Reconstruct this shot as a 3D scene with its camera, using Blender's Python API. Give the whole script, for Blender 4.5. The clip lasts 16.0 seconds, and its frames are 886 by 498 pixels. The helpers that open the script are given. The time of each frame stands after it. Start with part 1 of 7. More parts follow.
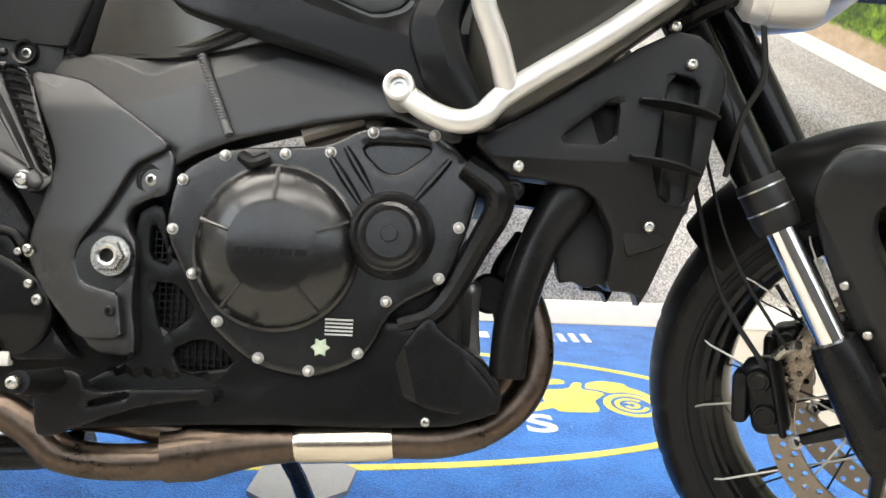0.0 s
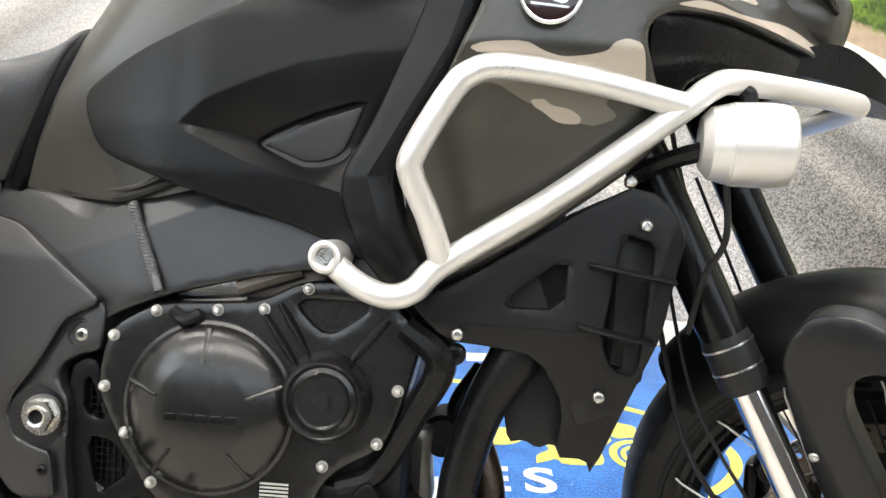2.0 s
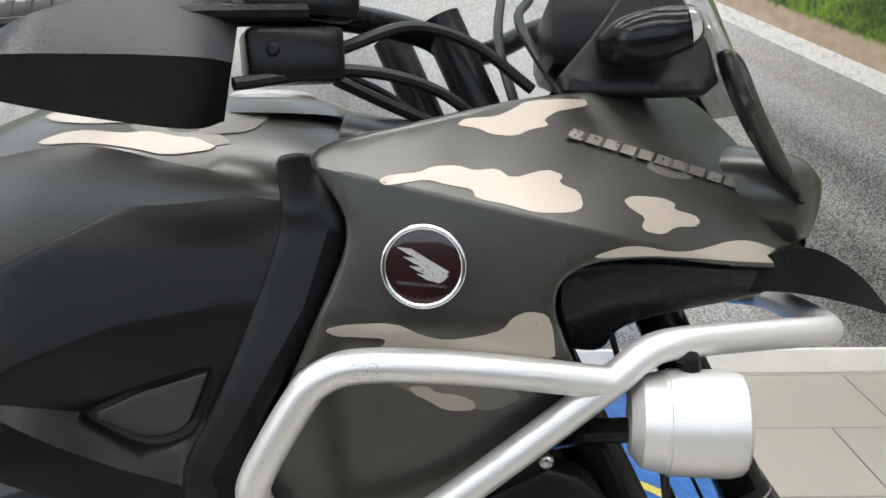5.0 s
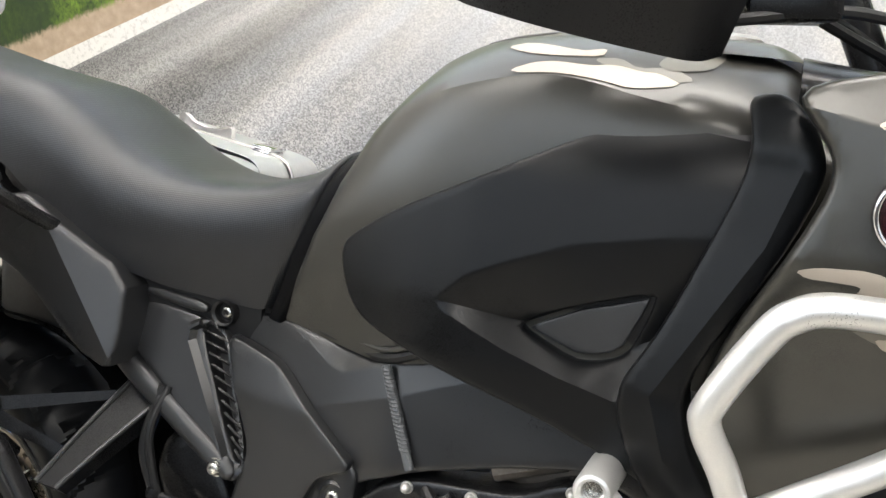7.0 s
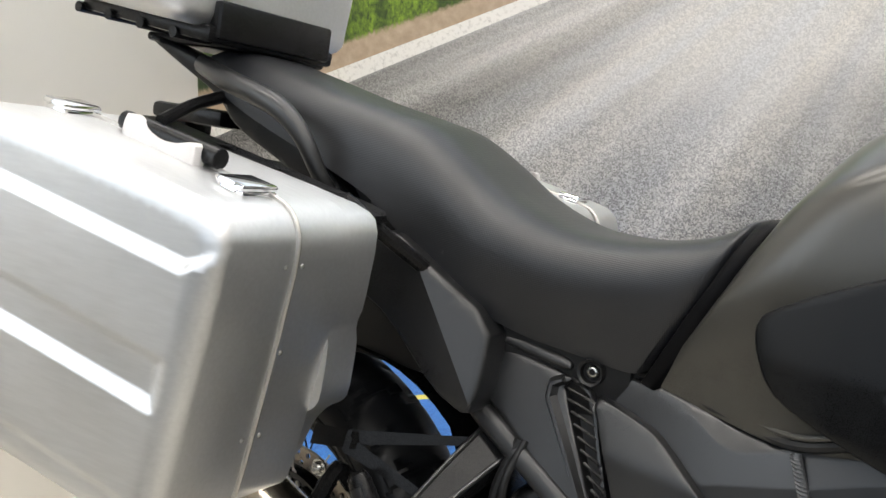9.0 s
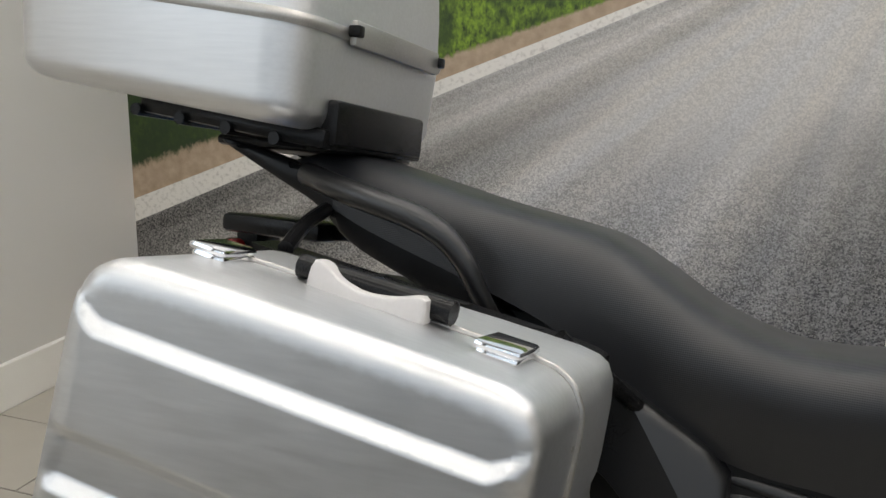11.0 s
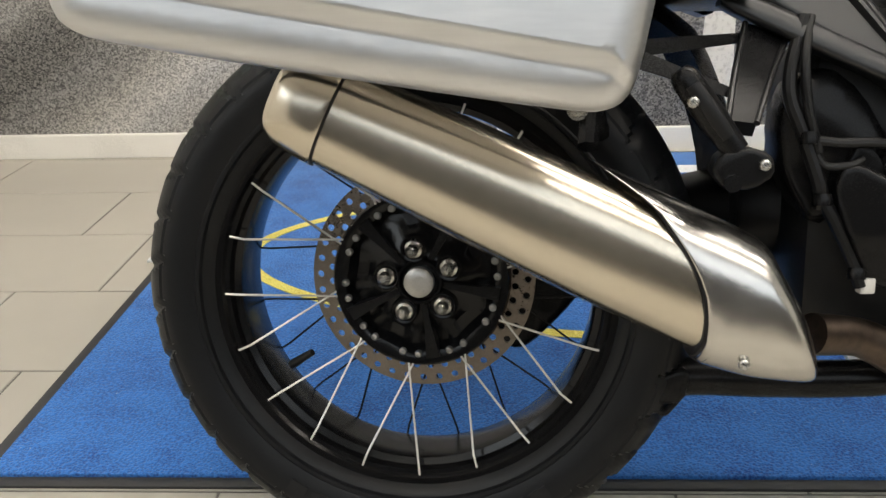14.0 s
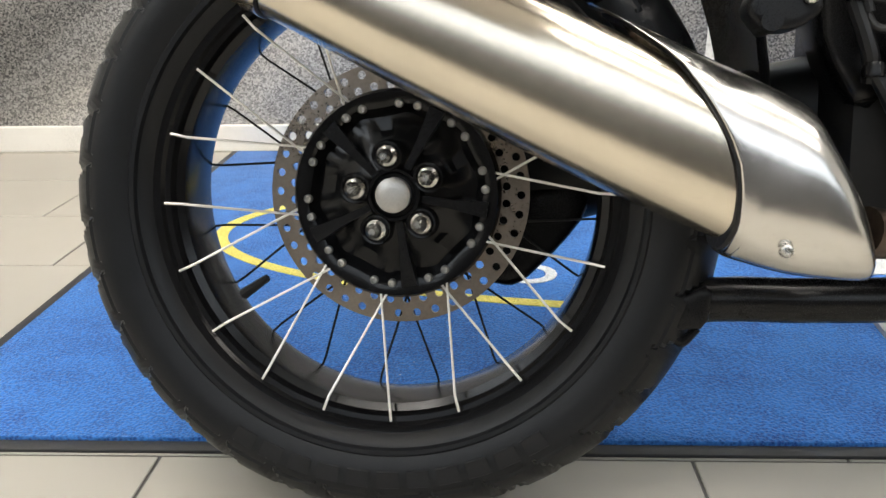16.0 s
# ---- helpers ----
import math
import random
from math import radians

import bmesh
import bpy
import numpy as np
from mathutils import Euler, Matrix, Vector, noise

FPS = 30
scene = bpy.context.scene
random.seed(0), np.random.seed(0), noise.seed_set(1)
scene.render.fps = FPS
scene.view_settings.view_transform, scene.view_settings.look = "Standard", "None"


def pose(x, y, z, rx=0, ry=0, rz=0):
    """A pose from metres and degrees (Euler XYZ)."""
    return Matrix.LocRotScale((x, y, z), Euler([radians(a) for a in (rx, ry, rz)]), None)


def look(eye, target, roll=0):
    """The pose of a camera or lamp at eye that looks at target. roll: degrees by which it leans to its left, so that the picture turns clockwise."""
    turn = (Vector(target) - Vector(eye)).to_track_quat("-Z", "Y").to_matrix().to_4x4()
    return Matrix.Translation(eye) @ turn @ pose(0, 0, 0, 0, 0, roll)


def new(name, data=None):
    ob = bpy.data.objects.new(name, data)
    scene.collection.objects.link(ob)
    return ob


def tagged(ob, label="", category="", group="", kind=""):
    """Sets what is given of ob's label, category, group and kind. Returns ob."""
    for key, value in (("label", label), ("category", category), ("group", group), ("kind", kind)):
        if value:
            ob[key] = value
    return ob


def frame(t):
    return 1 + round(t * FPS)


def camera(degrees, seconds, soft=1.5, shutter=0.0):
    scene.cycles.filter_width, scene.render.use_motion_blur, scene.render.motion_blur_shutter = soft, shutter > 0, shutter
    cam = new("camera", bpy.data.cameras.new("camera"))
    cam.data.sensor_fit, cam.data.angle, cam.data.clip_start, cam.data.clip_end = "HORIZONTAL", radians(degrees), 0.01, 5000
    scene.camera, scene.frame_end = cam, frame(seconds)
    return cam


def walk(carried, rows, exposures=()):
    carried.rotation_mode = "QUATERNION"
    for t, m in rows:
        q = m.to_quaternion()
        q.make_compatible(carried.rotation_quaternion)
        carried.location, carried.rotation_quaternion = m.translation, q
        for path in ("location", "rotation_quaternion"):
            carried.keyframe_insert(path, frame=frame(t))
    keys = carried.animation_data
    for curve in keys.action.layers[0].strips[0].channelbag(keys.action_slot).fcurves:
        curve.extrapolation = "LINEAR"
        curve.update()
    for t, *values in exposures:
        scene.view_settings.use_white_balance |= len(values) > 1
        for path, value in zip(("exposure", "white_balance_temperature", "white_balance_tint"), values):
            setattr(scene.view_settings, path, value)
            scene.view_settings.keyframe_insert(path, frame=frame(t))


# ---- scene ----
cam = camera(52.2, 16.0)
PATH = [
    (0, (0.911, -1.247, 0.669), (1.022, 0.728, 0.369), 2.7),
    (0.5, (0.897, -1.239, 0.675), (0.953, 0.74, 0.39), 2.8),
    (1, (0.911, -1.221, 0.709), (0.954, 0.752, 0.381), 3.0),
    (1.5, (0.962, -1.184, 0.798), (0.959, 0.779, 0.412), 2.4),
    (2, (1.027, -1.151, 0.891), (1.02, 0.803, 0.465), 2.3),
    (2.5, (1.054, -1.143, 0.969), (1.106, 0.795, 0.479), 2.3),
    (3, (1.035, -1.094, 1.035), (1.203, 0.826, 0.499), 1.8),
    (3.2, (1.034, -1.064, 1.058), (1.254, 0.851, 0.528), 1.1),
    (5.3, (1.123, -0.891, 1.134), (1.057, 1.027, 0.573), -0.2),
    (5.5, (1.109, -0.895, 1.131), (0.969, 1.022, 0.578), -0.1),
    (6, (1.062, -0.904, 1.133), (0.76, 0.989, 0.563), 0.2),
    (6.5, (1.025, -0.923, 1.129), (0.601, 0.936, 0.527), 0.4),
    (7, (0.984, -0.947, 1.118), (0.412, 0.858, 0.474), 0.7),
    (7.5, (0.939, -0.969, 1.1), (0.236, 0.78, 0.431), 1.1),
    (8, (0.899, -0.975, 1.108), (0.103, 0.725, 0.417), 1.0),
    (8.5, (0.834, -0.99, 1.113), (-0.018, 0.696, 0.457), 1.8),
    (9, (0.737, -1.012, 1.131), (-0.148, 0.684, 0.547), 2.8),
    (9.5, (0.638, -1.002, 1.164), (-0.276, 0.707, 0.673), 2.3),
    (9.7, (0.599, -0.968, 1.175), (-0.338, 0.738, 0.715), 2.0),
    (11.8, (0.222, -1.069, 1.171), (-0.123, 0.828, 0.64), -0.3),
    (12, (0.197, -1.104, 1.156), (-0.088, 0.797, 0.604), -0.7),
    (12.5, (0.113, -1.126, 1.093), (-0.021, 0.768, 0.464), -0.9),
    (13, (0.07, -1.131, 0.998), (0.02, 0.742, 0.298), -1.3),
    (13.5, (0.085, -1.111, 0.869), (0.032, 0.75, 0.14), -1.2),
    (14, (0.081, -1.092, 0.754), (-0.012, 0.767, 0.022), -1.5),
    (14.5, (0.077, -1.062, 0.644), (-0.049, 0.802, -0.068), -1.4),
    (15, (0.085, -1.018, 0.577), (-0.03, 0.867, -0.083), -1.1),
    (15.5, (0.086, -0.995, 0.558), (-0.024, 0.9, -0.073), -1.3),
    (16, (0.093, -0.993, 0.558), (0.005, 0.904, -0.069), -0.9),
]
EXPOSURES = [(0, 1.50, 6850, 11), (2, 1.48, 6700, 11), (3.2, 1.08, 6600, 11), (5.5, 0.67, 6200, 11), (6.5, 0.90, 6400, 11), (7.5, 1.44, 6600, 11), (8, 1.52, 6600, 11), (8.5, 1.06, 6600, 11), (9, 0.74, 6600, 11), (9.6, 0.30, 6550, 11), (12, -0.08, 6700, 11), (13, 0.05, 6900, 11), (13.5, 0.35, 7100, 11), (14, 0.63, 7000, 11), (15, 1.12, 6850, 11), (16, 1.12, 6750, 11)]
walk(cam, [(t, look(eye, target, roll)) for t, eye, target, roll in PATH], EXPOSURES)

# World, room light and exposure
world = bpy.data.worlds.new("sky")
scene.world = world
world.use_nodes = True
_n = world.node_tree.nodes
_sky = _n.new("ShaderNodeTexSky")
_sky.sky_type, _sky.sun_disc = "NISHITA", False
_sky.sun_elevation, _sky.sun_rotation = radians(50), radians(0)
world.node_tree.links.new(_sky.outputs[0], _n["Background"].inputs[0])
_n["Background"].inputs[1].default_value = 0.04
sun = new("sun", bpy.data.lights.new("sun", "SUN"))
sun.data.energy, sun.data.angle, sun.data.color = 2.0, radians(0.5), (1, 0.95, 0.88)
sun.matrix_world = look((3, 9, 8), (1, 4, 0))
PANEL_WATTS, WINDOW_WATTS, SIDE_WATTS = 5.0, 23.0, 12.0


# ---------------------------------------------------------------- materials
def nodes_of(name):
    m = bpy.data.materials.new(name)
    m.use_nodes = True
    t = m.node_tree
    return m, t, t.nodes["Principled BSDF"]


def node(t, kind, **given):
    n = t.nodes.new(kind)
    for k, v in given.items():
        n.inputs[k].default_value = v
    return n


def math_node(t, op, a, b=None, c=None):
    n = t.nodes.new("ShaderNodeMath")
    n.operation = op
    for i, v in enumerate((a, b, c)):
        if v is None:
            continue
        if isinstance(v, (int, float)):
            n.inputs[i].default_value = v
        else:
            t.links.new(v, n.inputs[i])
    return n.outputs[0]


def mix_col(t, fac, a, b):
    n = t.nodes.new("ShaderNodeMix")
    n.data_type = "RGBA"
    for s, v in ((n.inputs[0], fac), (n.inputs[6], a), (n.inputs[7], b)):
        if isinstance(v, (int, float)):
            s.default_value = v
        elif isinstance(v, tuple):
            s.default_value = (*v, 1)
        else:
            t.links.new(v, s)
    return n.outputs[2]


def ramp(t, fac, lo, hi):
    n = t.nodes.new("ShaderNodeMapRange")
    n.inputs[1].default_value, n.inputs[2].default_value = lo, hi
    t.links.new(fac, n.inputs[0])
    return n.outputs[0]


def surface(name, base, rough, metal=0.0, vary=0.25, coarse=6.0, fine=240.0, bump=0.15, rough_vary=0.12, stretch=(1, 1, 1), coat=0.0, dust=0.0, spec=0.5):
    """A painted, moulded or metal surface with blotches, grain, and fine relief."""
    m, t, p = nodes_of(name)
    at = t.nodes.new("ShaderNodeTexCoord").outputs["Object"]
    big = node(t, "ShaderNodeTexNoise", Scale=coarse, Detail=4.0)
    t.links.new(at, big.inputs["Vector"])
    map_ = t.nodes.new("ShaderNodeMapping")
    map_.inputs["Scale"].default_value = stretch
    t.links.new(at, map_.inputs["Vector"])
    small = node(t, "ShaderNodeTexNoise", Scale=fine, Detail=3.0)
    t.links.new(map_.outputs[0], small.inputs["Vector"])
    both = math_node(t, "ADD", math_node(t, "MULTIPLY", big.outputs[0], 0.6), math_node(t, "MULTIPLY", small.outputs[0], 0.4))
    shade = ramp(t, both, 0.3, 0.7)
    dark = tuple(c * (1 - vary) for c in base)
    light = tuple(min(1.0, c * (1 + vary)) for c in base)
    col = mix_col(t, shade, dark, light)
    if dust:
        spots = ramp(t, small.outputs[0], 0.6, 0.75)
        col = mix_col(t, math_node(t, "MULTIPLY", spots, dust), col, (0.35, 0.33, 0.3))
    t.links.new(col, p.inputs["Base Color"])
    t.links.new(math_node(t, "ADD", math_node(t, "MULTIPLY", math_node(t, "SUBTRACT", shade, 0.5), 2 * rough_vary), rough), p.inputs["Roughness"])
    p.inputs["Metallic"].default_value = metal
    p.inputs["Specular IOR Level"].default_value = spec
    p.inputs["Coat Weight"].default_value, p.inputs["Coat Roughness"].default_value = coat, 0.26
    if bump:
        b = node(t, "ShaderNodeBump", Strength=bump, Distance=0.12 / fine)
        t.links.new(small.outputs[0], b.inputs["Height"])
        t.links.new(b.outputs[0], p.inputs["Normal"])
    return m


BLACK = surface("black_plastic", (0.0068, 0.0068, 0.0073), 0.28, bump=0.16, fine=900, dust=0.006, spec=0.20)
SATIN = surface("satin_black_panel", (0.0040, 0.0043, 0.0048), 0.34, bump=0.07, fine=1200, dust=0.003, spec=0.22)
MATTE = surface("matt_black_mudguard", (0.009, 0.009, 0.0095), 0.36, bump=0.03, fine=1200, spec=0.36)
RIBBED = surface("rough_black_plastic", (0.0085, 0.0085, 0.009), 0.38, bump=0.4, fine=700, spec=0.22)
ENGINE = surface("black_engine_paint", (0.0060, 0.0060, 0.0065), 0.25, metal=0.0, bump=0.15, fine=1500, spec=0.62)
FRAME = surface("charcoal_frame_paint", (0.012, 0.0123, 0.0132), 0.33, metal=0.20, bump=0.06, fine=1200, spec=0.75)
OLIVE = surface("olive_grey_lacquer", (0.043, 0.041, 0.035), 0.3, metal=0.35, vary=0.12, fine=2500, bump=0.05, rough_vary=0.05, coat=0.42)
BEIGE = surface("beige_camouflage_film", (0.41, 0.355, 0.295), 0.32, metal=0.2, vary=0.1, fine=2500, bump=0.05, rough_vary=0.05)
GREYC = surface("mid_grey_camouflage_film", (0.15, 0.14, 0.12), 0.32, metal=0.3, vary=0.1, fine=2500, bump=0.05, rough_vary=0.05)
SILVER = surface("silver_powder_coat", (0.68, 0.67, 0.65), 0.38, metal=0.65, vary=0.08, fine=700, bump=0.03)
ALU = surface("brushed_aluminium", (0.67, 0.675, 0.68), 0.44, metal=1.0, vary=0.1, coarse=4, fine=220, stretch=(0.06, 1, 1), bump=0.08, rough_vary=0.07)
STEEL = surface("brushed_stainless_steel", (0.68, 0.615, 0.51), 0.22, metal=1.0, vary=0.06, coarse=5, fine=260, bump=0.03, rough_vary=0.03)
POLISH = surface("polished_heat_shield", (0.62, 0.60, 0.57), 0.22, metal=1.0, vary=0.08, coarse=12, fine=300, bump=0.03, rough_vary=0.06)
CHROME = surface("chrome", (0.85, 0.85, 0.86), 0.08, metal=1.0, vary=0.04, bump=0.0, rough_vary=0.02)
ZINC = surface("zinc_plated_steel", (0.52, 0.51, 0.48), 0.26, metal=1.0, vary=0.15, fine=900, bump=0.2)
DULLZINC = surface("dull_zinc", (0.52, 0.51, 0.49), 0.36, metal=0.6, vary=0.1, fine=900, bump=0.1)
BRONZE = surface("heat_tinted_exhaust_steel", (0.105, 0.080, 0.064), 0.36, metal=1.0, vary=0.45, coarse=14, fine=120, bump=0.1, rough_vary=0.15)
RUBBER = surface("tyre_rubber", (0.0075, 0.0082, 0.0095), 0.42, vary=0.35, fine=500, bump=0.3, spec=0.24)
SIDEBAR = surface("raised_sidewall_rubber", (0.0095, 0.0102, 0.0115), 0.46, vary=0.3, bump=0.2, spec=0.27)
# Black rubber; also the black put into gaps that are only shade.
HOSEGAP = surface("black_rubber_and_gap_fill", (0.007, 0.007, 0.0075), 0.48, bump=0.1, spec=0.35)
GLOSS = surface("gloss_black_paint", (0.005, 0.005, 0.0055), 0.18, vary=0.15, bump=0.03, rough_vary=0.04, spec=0.26)
DISC = surface("ground_brake_steel", (0.24, 0.205, 0.17), 0.33, metal=1.0, vary=0.2, fine=300, bump=0.1)
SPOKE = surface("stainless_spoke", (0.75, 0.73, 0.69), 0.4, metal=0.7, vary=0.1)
SPRINGM = surface("grey_spring_sleeve", (0.085, 0.088, 0.092), 0.40, metal=0.3, bump=0.05)
NOSE = surface("black_seat_nose_rubber", (0.0035, 0.0035, 0.004), 0.5, bump=0.3, fine=500, spec=0.08)
GREYP = surface("grey_plastic_inlay", (0.030, 0.031, 0.033), 0.40, bump=0.3, fine=900, spec=0.4)
# Near-black for inner machinery; also the painted shade of the far spokes.
DARKIN = surface("dark_machinery_shaded_spokes", (0.008, 0.008, 0.008), 0.5, vary=0.4, coarse=25, bump=0.4, fine=300, spec=0.3)
CASTDARK = surface("stained_cast_aluminium", (0.16, 0.14, 0.12), 0.5, metal=0.8, vary=0.4, coarse=30, bump=0.4, fine=400)
BARE = surface("bare_cast_aluminium", (0.45, 0.44, 0.42), 0.42, metal=0.9, vary=0.2, bump=0.4, fine=400)
RED = surface("dark_red_enamel", (0.018, 0.002, 0.003), 0.08, vary=0.2, bump=0.0, coat=0.6)
REDLENS = surface("red_reflector", (0.25, 0.01, 0.01), 0.15, vary=0.2, bump=0.0)
LENS = surface("smoked_lens", (0.02, 0.018, 0.016), 0.08, vary=0.3, bump=0.0)
LIGHTBAR = surface("silver_lettering", (0.30, 0.27, 0.24), 0.28, metal=0.7, vary=0.1, bump=0.0)
GREYBAR = surface("pale_grey_print", (0.42, 0.42, 0.40), 0.5, vary=0.1, bump=0.0)
GREENTAG = surface("pale_green_label", (0.45, 0.52, 0.40), 0.5, vary=0.2, bump=0.0)
BOX = surface("cream_white_paint", (0.66, 0.64, 0.60), 0.5, vary=0.03, coarse=2, fine=600, bump=0.1)
PLATEW = surface("dull_white_plastic", (0.58, 0.56, 0.55), 0.4, vary=0.05, coarse=8, bump=0.05)
TRIM = surface("white_gloss_trim", (0.82, 0.80, 0.75), 0.3, vary=0.04, coarse=5, bump=0.05)
CEIL = surface("white_ceiling_paint", (0.82, 0.82, 0.80), 0.7, vary=0.03, bump=0.1)
EDGE = surface("black_rubber_edge", (0.03, 0.03, 0.032), 0.55, bump=0.3)
GROUT = surface("grey_grout", (0.16, 0.15, 0.14), 0.8, bump=0.3)
STANDPLATE = surface("grey_painted_plate", (0.30, 0.31, 0.32), 0.5, bump=0.2)


def seat_vinyl():
    """Vinyl with a fine embossed grain of rows."""
    m, t, p = nodes_of("grained_seat_vinyl")
    at = t.nodes.new("ShaderNodeTexCoord").outputs["Object"]
    sep = t.nodes.new("ShaderNodeSeparateXYZ")
    t.links.new(at, sep.inputs[0])
    a = math_node(t, "SINE", math_node(t, "MULTIPLY", math_node(t, "ADD", sep.outputs[0], sep.outputs[2]), 1500))
    b = math_node(t, "SINE", math_node(t, "MULTIPLY", math_node(t, "SUBTRACT", sep.outputs[0], sep.outputs[2]), 1500))
    dots = math_node(t, "MULTIPLY", a, b)
    n = node(t, "ShaderNodeTexNoise", Scale=9.0, Detail=5.0)
    t.links.new(at, n.inputs["Vector"])
    t.links.new(mix_col(t, n.outputs[0], (0.0100, 0.0106, 0.0124), (0.0152, 0.0160, 0.0184)), p.inputs["Base Color"])
    t.links.new(math_node(t, "ADD", math_node(t, "MULTIPLY", n.outputs[0], 0.12), 0.35), p.inputs["Roughness"])
    p.inputs["Specular IOR Level"].default_value = 0.54
    bp_ = node(t, "ShaderNodeBump", Strength=0.3, Distance=0.0003)
    t.links.new(dots, bp_.inputs["Height"])
    t.links.new(bp_.outputs[0], p.inputs["Normal"])
    return m


SEATM = seat_vinyl()


def tile_mat():
    m, t, p = nodes_of("beige_porcelain_tile")
    at = t.nodes.new("ShaderNodeTexCoord").outputs["Object"]
    rnd = t.nodes.new("ShaderNodeObjectInfo").outputs["Random"]
    far_off = t.nodes.new("ShaderNodeCombineXYZ")
    t.links.new(math_node(t, "MULTIPLY", rnd, 37.0), far_off.inputs[0])
    moved = t.nodes.new("ShaderNodeVectorMath")
    t.links.new(at, moved.inputs[0])
    t.links.new(far_off.outputs[0], moved.inputs[1])
    n = node(t, "ShaderNodeTexNoise", Scale=7.0, Detail=6.0)
    t.links.new(moved.outputs[0], n.inputs["Vector"])
    col = mix_col(t, n.outputs[0], (0.42, 0.39, 0.338), (0.46, 0.43, 0.372))
    col = mix_col(t, math_node(t, "MULTIPLY", rnd, 0.3), col, (0.38, 0.36, 0.32))
    t.links.new(col, p.inputs["Base Color"])
    p.inputs["Roughness"].default_value = 0.48
    return m


TILE = tile_mat()


def carpet(name, lo, hi):
    """Cut-pile mat: tufts as grain and relief, with trodden patches and flecks of lint."""
    m, t, p = nodes_of(name)
    at = t.nodes.new("ShaderNodeTexCoord").outputs["Object"]
    big = node(t, "ShaderNodeTexNoise", Scale=11.0, Detail=5.0)
    tuft = node(t, "ShaderNodeTexVoronoi", Scale=240.0)
    lint = node(t, "ShaderNodeTexNoise", Scale=120.0, Detail=1.0)
    for n in (big, tuft, lint):
        t.links.new(at, n.inputs["Vector"])
    fac = math_node(t, "ADD", math_node(t, "MULTIPLY", tuft.outputs[0], 0.75), math_node(t, "MULTIPLY", big.outputs[0], 0.7))
    col = mix_col(t, ramp(t, fac, 0.42, 0.86), lo, hi)
    col = mix_col(t, math_node(t, "MULTIPLY", ramp(t, lint.outputs[0], 0.78, 0.8), 0.5), col, (0.6, 0.62, 0.65))
    t.links.new(col, p.inputs["Base Color"])
    p.inputs["Roughness"].default_value = 0.95
    p.inputs["Sheen Weight"].default_value = 0.15
    b = node(t, "ShaderNodeBump", Strength=0.8, Distance=0.003)
    t.links.new(tuft.outputs[0], b.inputs["Height"])
    t.links.new(b.outputs[0], p.inputs["Normal"])
    return m


BLUE = carpet("blue_carpet_pile", (0.005, 0.060, 0.27), (0.030, 0.190, 0.58))
YELLOW = carpet("yellow_carpet_pile", (0.55, 0.45, 0.05), (0.80, 0.70, 0.16))
WHITEP = carpet("white_carpet_pile", (0.55, 0.57, 0.60), (0.80, 0.82, 0.84))


